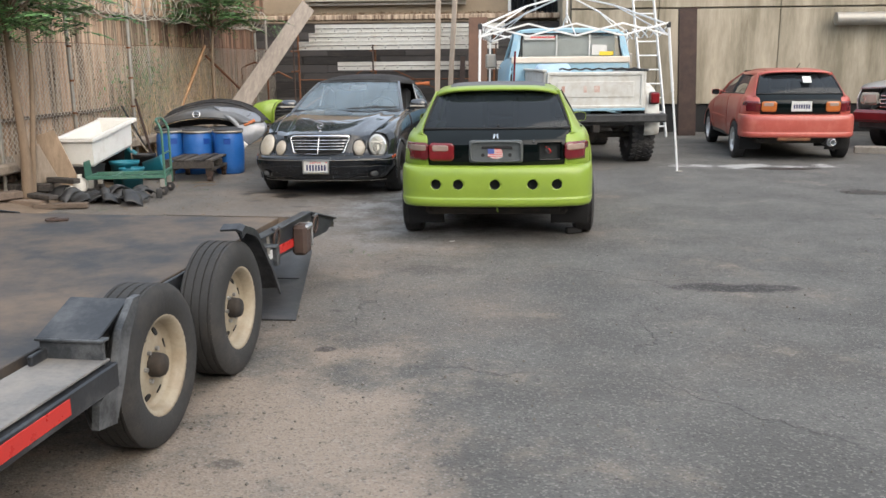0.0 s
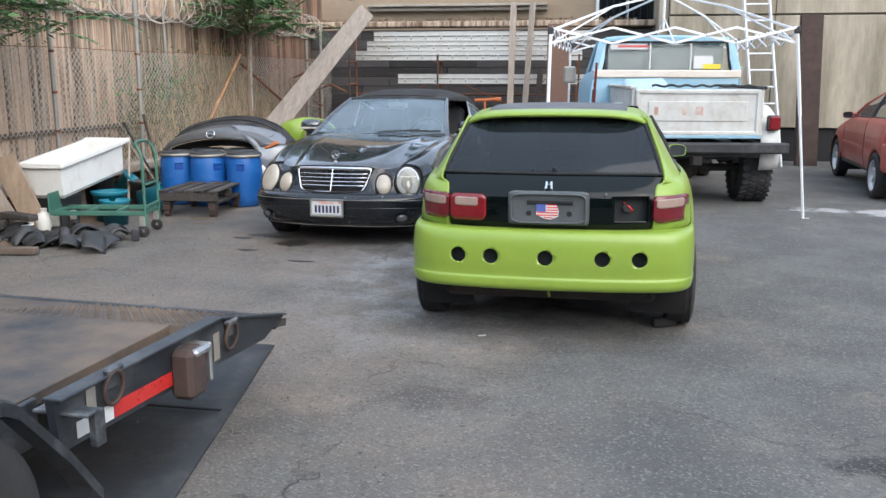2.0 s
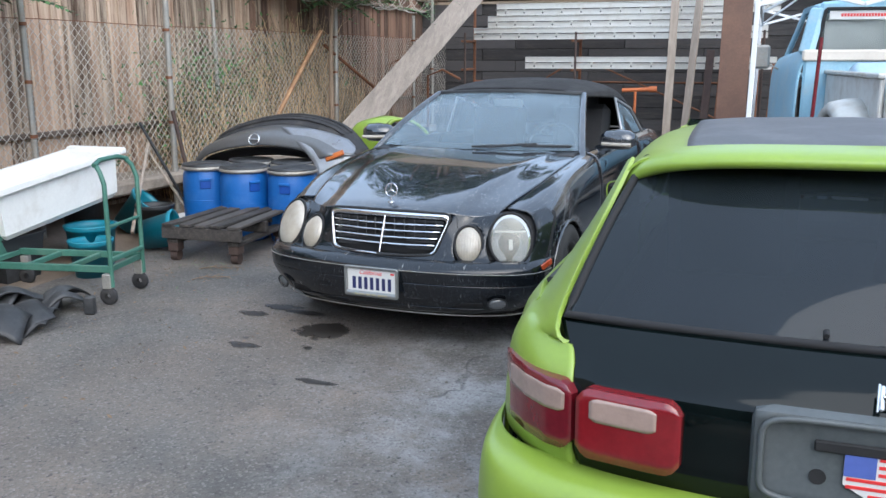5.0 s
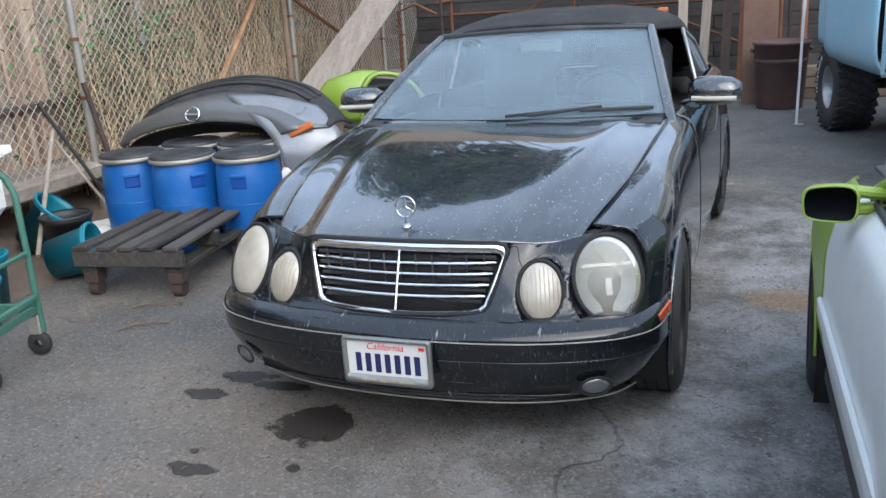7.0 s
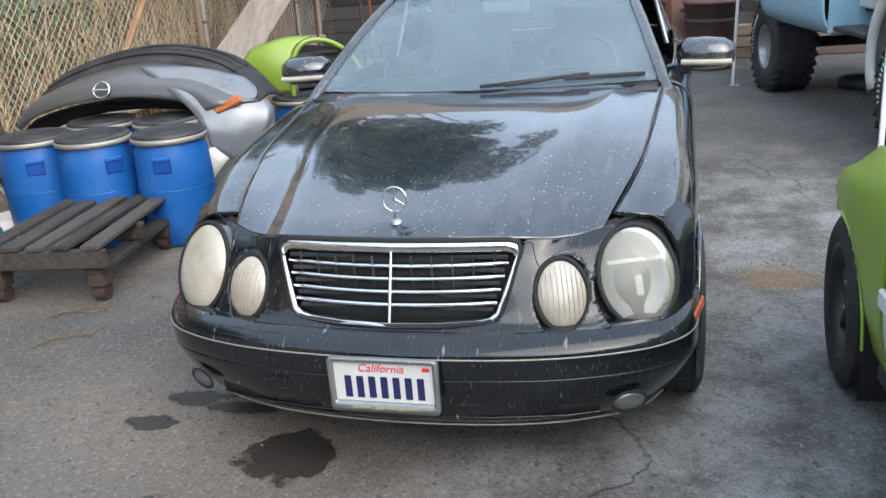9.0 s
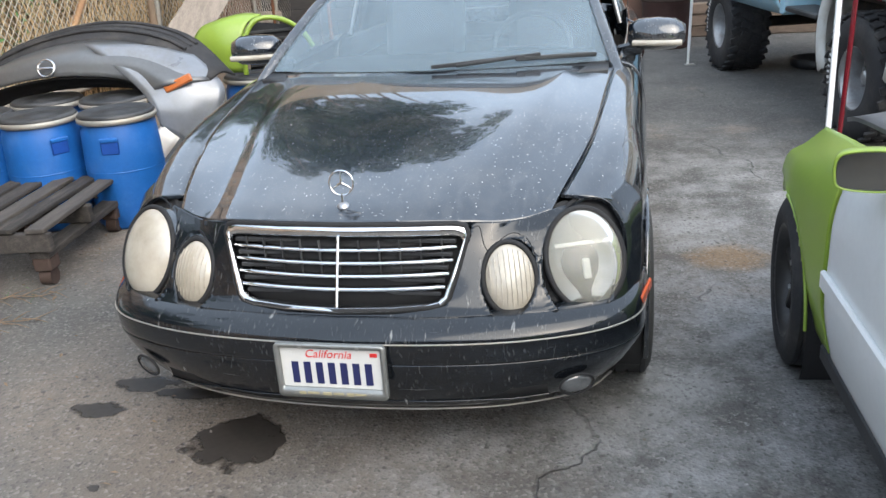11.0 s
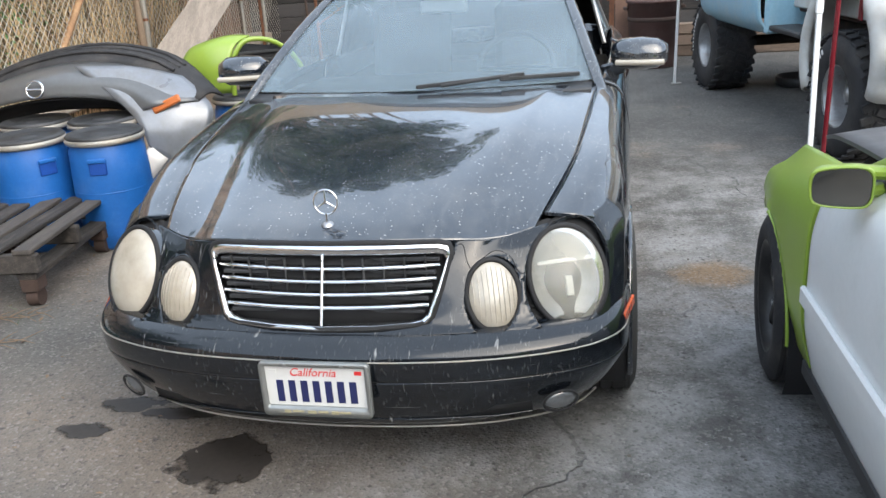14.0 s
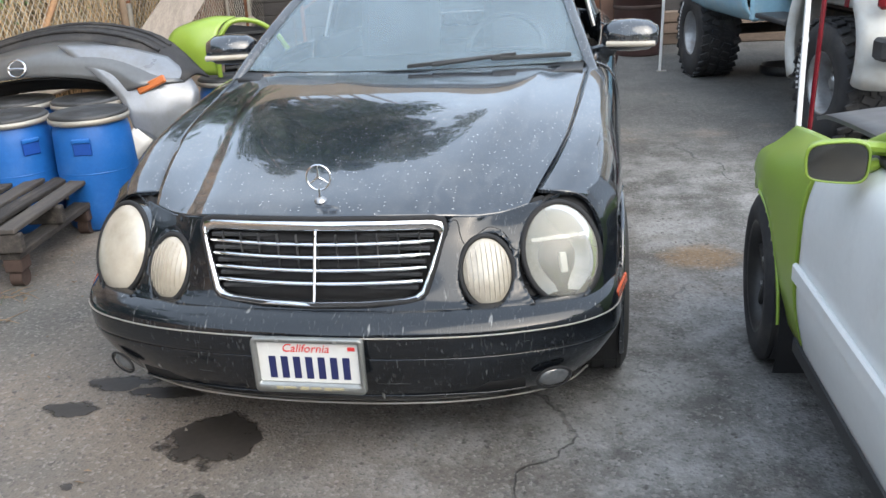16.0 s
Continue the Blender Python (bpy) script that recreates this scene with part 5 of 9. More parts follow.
def hatchback(label, m, paint, left_door, roof_mat, hood_mat, hatch_mat, rim_mat, bumper_holes, missing_lamp, lift, sag=0.0):
    car = thing("hatchback_car", label, "car", m)
    up = lambda G: np.asarray(G) + np.array([0, 0, lift])
    # rear bumper, with round holes in it where asked
    bump = skin([rear_row(0.735, 0.13), rear_row(0.732, 0.055, 0.0), rear_row(0.715, 0.018, 0.006), rear_row(0.66, 0.0, 0.010), rear_row(0.56, -0.006, 0.012), rear_row(0.47, -0.002, 0.010), rear_row(0.445, -0.012, 0.012), rear_row(0.405, -0.010, 0.006), rear_row(0.385, 0.02, -0.004), rear_row(0.380, 0.12, -0.03)], 64, 70)
    full = both(up(bump))
    holes = (-0.535, -0.335, -0.008, 0.325, 0.54) if bumper_holes else ()
    zc = 0.582 + lift
    body = B().grid(full, None, 0.008)
    bp = part("rear_bumper", drilled(body, [((hx, -0.1, zc), (hx, 0.09, zc), 0.045) for hx in holes], paint) if holes else body, paint, car)
    for hx in holes:
        y0 = float(np.interp(abs(hx), (0, 0.34, 0.60, 0.745), (0, 0.014, 0.048, 0.10))) + 0.004
        b = B().grid([[(hx + 0.0475 * math.cos(a), y0 + dy, zc + 0.0475 * math.sin(a)) for dy in (0.004, 0.06)] for a in np.linspace(0, 2 * math.pi, 41)])
        b.cyl((hx, y0 + 0.06, zc), (hx, y0 + 0.066, zc), 0.0475, seg=28)
        part("drilled_hole", b, M["lamp_hole"], bp, "round hole cut through the bumper")
    # tailgate
    gate = skin([
        [(0, 0.095, 0.735), (0.30, 0.105, 0.735), (0.50, 0.135, 0.737), (0.598, 0.160, 0.742)],
        [(0, 0.075, 0.80), (0.30, 0.085, 0.80), (0.52, 0.115, 0.80), (0.616, 0.150, 0.80)],
        [(0, 0.080, 0.93), (0.30, 0.090, 0.93), (0.52, 0.12, 0.93), (0.620, 0.156, 0.93)],
        [(0, 0.115, 0.985), (0.30, 0.125, 0.985), (0.52, 0.155, 0.985), (0.632, 0.196, 0.983)],
        [(0, 0.198, 1.056), (0.30, 0.208, 1.056), (0.52, 0.235, 1.055), (0.672, 0.268, 1.053)]], 30, 30)
    gate = both(up(gate))
    if missing_lamp:
        c = (gate[:-1, :-1] + gate[1:, 1:]) / 2
        gm = (c[..., 0] > 0.375) & (c[..., 0] < 0.575) & (c[..., 2] > 0.80 + lift) & (c[..., 2] < 0.935 + lift)
    else:
        gm = None
    tg = part("tailgate", B().grid(gate, gm, 0.01), hatch_mat, car, "gloss black tailgate" if bumper_holes else "black tailgate panel")
    # rear window and its black rim
    wl = lambda u: (0.655 * u, 0.205 + 0.055 * u * u, 1.06 + lift)
    wh = lambda u: (0.535 * u, 0.60 + 0.03 * u * u, 1.395 - 0.012 * u * u + lift)
    us = np.linspace(-1, 1, 21)
    pane = lambda u, v: np.array(wl(u)) * (1 - v) + np.array(wh(u)) * v + np.array([0, -0.02, 0.018]) * 4 * v * (1 - v)
    part("rear_window", B().grid([[pane(u, v) for v in np.linspace(0, 1, 10)] for u in us]), M["glass_dark"], tg, "dark tinted rear window")
    rim = [pane(u, 0) for u in us] + [pane(1, v) for v in np.linspace(0.08, 1, 10)] + [pane(u, 1) for u in us[::-1]] + [pane(-1, v) for v in np.linspace(1, 0.08, 10)]
    part("window_rim", B().tube(rim, 0.011, 6, closed=True), M["matte_black"], tg)
    part("wiper_hole", B().cyl((0.02, 0.203, 1.085 + lift), (0.02, 0.225, 1.09 + lift), 0.011, seg=12), M["matte_black"], tg)
    part("wiper_hole", B().cyl((-0.11, 0.205, 1.08 + lift), (-0.11, 0.225, 1.085 + lift), 0.006, seg=8), M["matte_black"], tg)
    # roof, spoiler, pillars
    roof = skin([
        [(0, 0.56, 1.425), (0, 0.8, 1.448), (0, 1.25, 1.455), (0, 1.72, 1.425)],
        [(0.30, 0.57, 1.42), (0.31, 0.8, 1.442), (0.31, 1.25, 1.449), (0.30, 1.73, 1.42)],
        [(0.435, 0.585, 1.413), (0.445, 0.8, 1.431), (0.45, 1.25, 1.438), (0.44, 1.75, 1.411)]], 24, 12)
    roof = up(roof)
    rf = np.concatenate([(roof * np.array([-1, 1, 1]))[:, :0:-1], roof], axis=1)
    part("roof_panel", B().grid(rf[:, ::-1], None, 0.01), roof_mat, car, "dull grey primed roof" if bumper_holes else "")
    b = B()
    sp = [(0, 0.475, 1.412, 0.026), (0.28, 0.483, 1.408, 0.026), (0.44, 0.508, 1.396, 0.028), (0.535, 0.555, 1.372, 0.032), (0.592, 0.60, 1.322, 0.030)]
    G = skin([[(x, y + 0.10, z + 0.022) for x, y, z, h in sp], [(x, y + 0.02, z + 0.012) for x, y, z, h in sp], [(x, y - 0.012, z - 0.006) for x, y, z, h in sp], [(x, y + 0.006, z - h) for x, y, z, h in sp], [(x * 0.985, y + 0.11, z - h - 0.004) for x, y, z, h in sp]], 22, 16)
    b.grid(both(up(G)))
    part("roof_spoiler", b, paint, car, "painted roof-edge spoiler")
    ys = np.array([0.57, 0.80, 1.10, 1.75])
    rail = skin(lines_of(ys, ([0.415, 0.425, 0.43, 0.42], [1.406, 1.425, 1.432, 1.406]), ([0.515, 0.52, 0.525, 0.51], [1.393, 1.408, 1.415, 1.39]), ([0.560, 0.568, 0.572, 0.56], [1.374, 1.382, 1.388, 1.368]), ([0.585, 0.602, 0.61, 0.60], [1.345, 1.345, 1.348, 1.335])), 20, 10)
    two_sides("roof_rail", up(rail), (paint, paint), car, None, 0.006)
    # rear quarter: from the lamps up the pillar
    for s in (1, -1):
        Q = skin([[(0.606, 0.165, 0.735), (0.61, 0.155, 0.80), (0.612, 0.16, 0.93), (0.625, 0.215, 1.0), (0.665, 0.262, 1.06), (0.56, 0.60, 1.385)],
                  [(0.72, 0.235, 0.735), (0.72, 0.21, 0.80), (0.715, 0.215, 0.93), (0.71, 0.265, 1.0), (0.70, 0.33, 1.06), (0.582, 0.66, 1.365)],
                  [(0.812, 0.36, 0.735), (0.81, 0.34, 0.80), (0.80, 0.335, 0.93), (0.778, 0.36, 1.0), (0.735, 0.46, 1.06), (0.60, 0.74, 1.335)],
                  [(0.845, 0.52, 0.735), (0.845, 0.50, 0.80), (0.828, 0.49, 0.93), (0.80, 0.52, 1.0), (0.755, 0.62, 1.06), (0.612, 0.84, 1.315)]], 30, 18)
        Q = up(Q) * np.array([s, 1, 1])
        q = part("rear_quarter", B().grid(Q if s > 0 else Q[:, ::-1], None, 0.01), paint, car)
    # flank
    ys = np.array([0.46, 0.72, 1.1, 1.6, 2.3, 2.75, 3.1, 3.4, 3.72])
    flank = skin(lines_of(ys,
        ([0.755, 0.765, 0.775, 0.78, 0.775, 0.752, 0.735, 0.71, 0.655], [1.04, 1.045, 1.035, 1.02, 1.0, 0.970, 0.932, 0.888, 0.825]),
        ([0.80, 0.815, 0.825, 0.83, 0.828, 0.815, 0.80, 0.775, 0.72], [0.97, 0.975, 0.97, 0.96, 0.945, 0.918, 0.88, 0.835, 0.77]),
        ([0.835, 0.845, 0.848, 0.85, 0.85, 0.847, 0.842, 0.83, 0.78], [0.82, 0.82, 0.82, 0.82, 0.81, 0.80, 0.79, 0.77, 0.73]),
        ([0.845, 0.85, 0.852, 0.853, 0.853, 0.852, 0.85, 0.845, 0.80], [0.66, 0.66, 0.66, 0.66, 0.66, 0.66, 0.66, 0.65, 0.63]),
        ([0.845, 0.85, 0.85, 0.85, 0.85, 0.85, 0.848, 0.842, 0.80], [0.50, 0.50, 0.50, 0.50, 0.50, 0.50, 0.50, 0.50, 0.50]),
        ([0.82, 0.82, 0.815, 0.815, 0.815, 0.815, 0.815, 0.81, 0.78], [0.36, 0.35, 0.33, 0.33, 0.33, 0.33, 0.35, 0.37, 0.40])), 121, 25)
    flank[..., 0] *= 1 + 0.042 * np.clip((1.9 - flank[..., 1]) / 0.6, 0, 1) * np.clip((flank[..., 1] - 0.35) / 0.25, 0.0, 1)
    wr = 0.33
    flank, mask = arches(up(flank), [(0.735, 0.315 + lift * 0.6, wr), (3.40, 0.315 + lift * 0.6, 0.36)], 0.016)
    yc = flank[:, 12, 1]
    i1, i2 = int(np.argmin(abs(yc - 1.42))), int(np.argmin(abs(yc - 2.87)))
    two_sides("rear_wing", flank[:i1], (paint, paint), car, mask[:i1 - 1])
    two_sides("door", flank[i1:i2], (paint, left_door), car, mask[i1:i2 - 1], labels=("", "white door" if left_door is not paint else ""))
    fc = (flank[:-1, :-1] + flank[1:, 1:]) / 2
    fm = mask | ((fc[..., 1] > 3.39) & (fc[..., 2] < 0.66)) if bumper_holes else mask
    two_sides("front_wing", flank[i2:], (paint, paint), car, fm[i2:])
    for s in (1, -1):
        part("side_moulding", B().beam((s * 0.860, 1.05, 0.60 + lift), (s * 0.860, 2.86, 0.60 + lift), 0.055, 0.018, 0.006, 90), left_door if s < 0 else paint, car)
        part("sill_skirt", B().beam((s * 0.80, 1.1, 0.325 + lift), (s * 0.80, 2.95, 0.325 + lift), 0.05, 0.06, 0.01), M["black_plastic"], car, "dark sill edge")
        for yw, yb, ar in ((0.735, 0.735, 0.325), (3.465, 3.40, 0.355)):
            part("arch_liner", B().grid([[(s * xx, yb + ar * math.cos(q), 0.315 + lift * 0.6 + ar * math.sin(q)) for xx in (0.84, 0.50)] for q in np.linspace(1.6 if bumper_holes and yw > 2 else -0.5, math.pi + 0.5, 20)]), M["matte_black"], car)
            part("arch_lip", B().tube([(s * 0.847, yb + (ar + 0.004) * math.cos(q), 0.315 + lift * 0.6 + (ar + 0.004) * math.sin(q)) for q in np.linspace(1.58 if bumper_holes and yw > 2 else 0.08, math.pi - 0.08, 26)], 0.006, 6), paint, car)
            wheel(car, s * (0.738 if yw > 2 else 0.812), yw, 0.30, 0.185, 0.195, s, rim_mat, 5 if yw > 2 else 6, M["rubber"], lugs=4, turn=-4 if yw > 2 and bumper_holes else 0, z=0.30 + sag)
        # side glass and pillars
        gs = [[(0.765, 0.66, 1.05), (0.775, 1.5, 1.03), (0.745, 2.62, 0.99)], [(0.70, 0.74, 1.18), (0.70, 1.5, 1.19), (0.665, 2.28, 1.19)], [(0.612, 0.86, 1.31), (0.605, 1.5, 1.34), (0.57, 1.84, 1.345)]]
        G = up(skin(gs, 24, 10)) * np.array([s, 1, 1])
        part("side_window", B().grid(G if s < 0 else G[:, ::-1]), M["glass_dark"], car, "dark side window")
        part("window_pillar", B().tube([(s * 0.778, 1.46, 1.03 + lift), (s * 0.705, 1.48, 1.19 + lift), (s * 0.612, 1.50, 1.345 + lift)], 0.022, 6), M["matte_black"], car)
        part("windscreen_pillar", B().tube([(s * 0.74, 2.72, 0.99 + lift), (s * 0.66, 2.32, 1.19 + lift), (s * 0.54, 1.80, 1.362 + lift)], 0.026, 8), paint, car)
        part("belt_trim", B().tube([(s * 0.775, 0.6, 1.05 + lift), (s * 0.787, 1.5, 1.032 + lift), (s * 0.757, 2.66, 0.992 + lift)], 0.010, 6), M["black_plastic"], car)
        # door mirror
        mm = pose(s * 0.880, 2.53, 1.015 + lift, 0, 0, s * 12) @ Matrix.Diagonal((0.68, 0.80, 0.74, 1))
        b = B()
        prof = [(-0.105, 0), (-0.1, 0.05), (-0.06, 0.072), (0.05, 0.066), (0.10, 0.045), (0.105, -0.02), (0.08, -0.058), (-0.05, -0.066), (-0.095, -0.05)]
        ring = spline([(x, 0, z) for x, z in prof], 34, True)
        b.grid([[mm @ Vector((p[0] * k * s, d, p[2] * k)) for p in ring] + [mm @ Vector((ring[0][0] * k * s, d, ring[0][2] * k))] for d, k in ((-0.035, 0.90), (-0.04, 0.97), (-0.02, 1.0), (0.02, 0.94), (0.06, 0.7), (0.075, 0.2))])
        b.beam((s * 0.735, 2.60, 1.02 + lift), (s * 0.85, 2.55, 1.045 + lift), 0.05, 0.03, 0.010).beam((s * 0.74, 2.60, 0.985 + lift), (s * 0.85, 2.56, 0.985 + lift), 0.04, 0.03, 0.010)
        mir = part("door_mirror", b, paint, car)
        part("mirror_glass", B().add([mm @ Vector((p[0] * 0.88 * s, -0.032, p[2] * 0.88)) for p in ring], [tuple(range(34))]), M["mirror"], mir)
        # rear lamps: outer half on the body, inner half on the tailgate
        def lamp_sheet(x0, x1, z0, z1, off, n=10):
            def yy(x):
                return float(np.interp(abs(x), [0.30, 0.45, 0.60, 0.68, 0.74, 0.79, 0.82, 0.84], [0.092, 0.112, 0.142, 0.178, 0.232, 0.298, 0.365, 0.44])) - off
            zm, hz = (z0 + z1) / 2, (z1 - z0) / 2
            ends = lambda u: 1 - 0.32 * max(0, abs(2 * u - 1) - 0.72) ** 2 / 0.0784
            return [[(s * x, yy(x), zm + q * hz * ends(u) + lift) for q in np.linspace(-1, 1, 7)] for u in np.linspace(0, 1, 18) for x in [x0 + (x1 - x0) * u]]
        fl = (lambda G: G) if s > 0 else (lambda G: G[::-1])
        lp = part("tail_lamp", B().grid(fl(lamp_sheet(0.612, 0.832, 0.785, 0.945, 0.022)), None, 0.03), M["dark_red_lens"], car, "red and clear tail lamp")
        part("clear_lens", B().grid(fl(lamp_sheet(0.630, 0.80, 0.872, 0.925, 0.0245)), None, 0.006), M["white_lens"] if bumper_holes else M["dark_red_lens"], lp)
        if not (missing_lamp and s > 0):
            li = part("inner_lamp", B().grid(fl(lamp_sheet(0.375, 0.600, 0.785, 0.945, 0.030)), None, 0.03), M["red_lens"] if bumper_holes else M["amber_lens"], tg, "inner tail lamp")
            part("clear_lens", B().grid(fl(lamp_sheet(0.425, 0.570, 0.872, 0.925, 0.0325)), None, 0.006), M["white_lens"], li)
        else:
            G = np.array(lamp_sheet(0.37, 0.585, 0.79, 0.945, -0.06))
            cav = part("lamp_recess", B().grid(fl(G.tolist())), M["lamp_hole"], tg, "empty lamp recess")
            b = B()
            for a, c in (((0.37, 0.79), (0.585, 0.79)), ((0.585, 0.79), (0.585, 0.945)), ((0.585, 0.945), (0.37, 0.945)), ((0.37, 0.945), (0.37, 0.79))):
                pts = [(1 - t) * np.array(a) + t * np.array(c) for t in np.linspace(0, 1, 6)]
                b.grid([[(p[0], float(np.interp(p[0], [0.30, 0.45, 0.60], [0.092, 0.112, 0.142])) + d, p[1] + lift) for d in (-0.012, 0.065)] for p in pts])
            part("recess_wall", b, M["black_plastic"], cav)
            part("wire_plug", B().tube([(0.44, 0.16, 0.90 + lift), (0.47, 0.12, 0.885 + lift), (0.49, 0.13, 0.86 + lift), (0.47, 0.16, 0.845 + lift)], 0.006, 6), M["red_ink"], cav)
            part("socket", B().cyl((0.46, 0.17, 0.875 + lift), (0.46, 0.125, 0.875 + lift), 0.026, seg=14), M["black_plastic"], cav)
    # bonnet and front
    hood = skin([
        [(0, 2.74, 1.0), (0, 3.1, 0.965), (0, 3.45, 0.910), (0, 3.74, 0.835)],
        [(0.40, 2.72, 1.0), (0.38, 3.1, 0.960), (0.37, 3.45, 0.902), (0.36, 3.73, 0.828)],
        [(0.69, 2.68, 0.985), (0.67, 3.05, 0.942), (0.645, 3.4, 0.888), (0.60, 3.68, 0.815)]], 20, 10)
    hood = up(hood)
    if bumper_holes:
        hood = hood + np.array([0, 0, 0.02]) + np.maximum(0, hood[..., 1:2] - 2.7) * np.array([0, 0, 0.03])
    hf = np.concatenate([(hood * np.array([-1, 1, 1]))[:, :0:-1], hood], axis=1)
    part("bonnet", B().grid(hf[:, ::-1], None, 0.014), hood_mat, car, "dull grey bonnet resting ajar" if bumper_holes else "")
    wb = lambda u: (0.70 * u, 2.78 - 0.10 * u * u, 0.995 + lift)
    wt = lambda u: (0.53 * u, 1.80 - 0.03 * u * u, 1.41 + lift)
    part("windscreen", B().grid([[np.array(wb(u)) * (1 - v) + np.array(wt(u)) * v + np.array([0, 0.03, 0.02]) * 4 * v * (1 - v) for v in np.linspace(0, 1, 8)] for u in us[::-1]]), M["glass_clear"], car)
    part("cabin", B().box((0, 1.9, 0.62 + lift), (1.5, 2.3, 0.5), 0.08).box((0, 3.2, 0.62 + lift), (1.0, 0.9, 0.4), 0.05).box((0, 0.52, 0.62 + lift), (1.0, 0.6, 0.42), 0.08).box((0, 2.5, 0.92 + lift), (1.3, 0.4, 0.16), 0.05), M["matte_black"], car)
    for sx in (-0.35, 0.35):
        part("seat", B().box((0, 0, 0), (0.44, 0.12, 0.6), 0.05, pose(sx, 1.62, 1.0 + lift, 14)).box((sx, 1.52, 1.33 + lift), (0.22, 0.08, 0.14), 0.03), M["seat"], car)
    part("underbody", B().box((0, 1.9, 0.33 + lift * 0.8), (1.3, 3.4, 0.10), 0.03).cyl((-0.7, 0.735, 0.30), (0.7, 0.735, 0.30), 0.03).box((0.0, 0.34, 0.36 + lift), (1.2, 0.36, 0.1), 0.03), M["under"], car)
    part("rear_crossmember", B().tube([(-0.62, 0.5, 0.36 + lift), (-0.45, 0.42, 0.335 + lift), (0.45, 0.42, 0.335 + lift), (0.62, 0.5, 0.36 + lift)], 0.022, 8), M["rust"], car, "rusty rear crossmember")
    part("tow_hook", B().tube([(0.01, 0.10, 0.40 + lift), (0.01, 0.09, 0.345 + lift), (0.015, 0.10, 0.325 + lift)], 0.009, 6), M["lime"] if bumper_holes else M["steel"], car)
    return car, tg, up


lift = 0.0
SAG = 0.033
car2, tg, up = hatchback("lime green hatchback with black tailgate, drilled bumper and white door", pose(0.638, 7.245, -SAG, 0, -0.4, -1.2), M["lime"], M["white_paint"], M["primer"], M["primer"], M["gloss_black"], M["black_rim"], True, True, lift, SAG)
# plate recess, sticker, badge and small holes on the lime car's tailgate
M["grey_plastic"] = surf("grey_plastic", (0.075, 0.085, 0.088), 0.45, var=0.25, s1=6, s2=70, bump=0.06, dirt=(0.13, 0.14, 0.14), amount=0.3)
rec = part("plate_recess", B().grid([[(x, 0.066 + 0.06 * x * x - (0.010 if abs(x) > 0.205 or not 0.795 < z < 0.945 else 0.0), z) for z in (0.775, 0.80, 0.87, 0.94, 0.962)] for x in np.linspace(-0.235, 0.235, 15)], None, 0.022), M["grey_plastic"], tg, "grey plastic plate recess without a plate")
part("recess_edge", B().tube([(0.222 * math.copysign(abs(math.cos(a)) ** 0.3, math.cos(a)), 0.058, 0.868 + 0.086 * math.copysign(abs(math.sin(a)) ** 0.3, math.sin(a))) for a in np.linspace(0, 2 * math.pi, 48, endpoint=False)], 0.007, 6, closed=True), M["grey_plastic"], rec)
part("slot", B().box((0.01, 0.0605, 0.905), (0.27, 0.01, 0.022), 0.003), M["matte_black"], rec)
for sx in (-0.115, 0.125):
    part("bolt_hole", B().cyl((sx, 0.072, 0.838), (sx, 0.0635, 0.838), 0.016, seg=14), M["matte_black"], rec)
st = part("flag_sticker", B().prism([(-0.065, -0.02), (-0.065, 0.045), (0.02, 0.045), (0.055, 0.035), (0.068, 0.005), (0.066, -0.03), (0.02, -0.05), (-0.02, -0.045)], 0.002, pose(-0.005, 0.0600, 0.852)), M["plate_white"], rec, "torn round flag sticker")
for k in range(6):
    zz = 0.042 - k * 0.0155
    x0 = -0.005 if k < 3 else -0.06
    x1 = 0.05 if k in (0, 5) else 0.064
    if k == 5:
        x0, x1 = -0.02, 0.03
    part("red_stripe", B().box((-0.005 + (x0 + x1) / 2, 0.0595, 0.852 + zz - 0.003), (x1 - x0, 0.002, 0.0068), 0.0004), M["red_ink"], st)
part("blue_corner", B().box((-0.005 - 0.037, 0.0593, 0.852 + 0.021), (0.056, 0.002, 0.046), 0.0005), surf("sticker_blue", (0.08, 0.12, 0.38), 0.5, var=0.15, bump=0), st)
bd = part("badge", B().beam((-0.015, 0.070, 0.985), (-0.011, 0.108, 1.022), 0.008, 0.008, 0.002).beam((0.015, 0.070, 0.985), (0.011, 0.108, 1.022), 0.008, 0.008, 0.002).beam((-0.013, 0.088, 1.007), (0.013, 0.088, 1.007), 0.009, 0.007, 0.002).beam((-0.022, 0.068, 0.982), (-0.017, 0.111, 1.024), 0.004, 0.006, 0.001).beam((0.022, 0.068, 0.982), (0.017, 0.111, 1.024), 0.004, 0.006, 0.001), M["chrome"], tg, "small chrome badge")
part("lock_cylinder", B().cyl((0.335, 0.075, 0.955), (0.335, 0.10, 0.96), 0.010, seg=12), M["chrome"], tg)

# the faded red hatchback further back
car3, tg3, up3 = hatchback("faded coral red hatchback with black tailgate and pale wheels", pose(5.36, 13.75, 0, 0, 0, -2.8), M["coral"], M["coral"], M["coral"], M["coral"], M["gloss_black"], M["silver_rim"], False, False, 0.0)
pl = part("number_plate", B().box((0.0, 0.06, 0.87), (0.31, 0.006, 0.155), 0.002), M["plate_white"], tg3, "white number plate")
bars(pl, -0.13, 0.13, 0.835, 0.90, 0.056, 7, M["navy"])
part("paper_tag", B().box((0, 0, 0), (0.13, 0.003, 0.15), 0.001, pose(0.12, 0.335, 1.28, -50)), M["plate_white"], tg3, "white paper behind the rear window")
part("exhaust_tip", B().lathe([(0.045, -0.1), (0.05, 0.0), (0.042, 0.0), (0.038, -0.1)], 18, pose(0.50, 0.0, 0.31, 90)), M["chrome"], car3, "wide chrome exhaust tip")
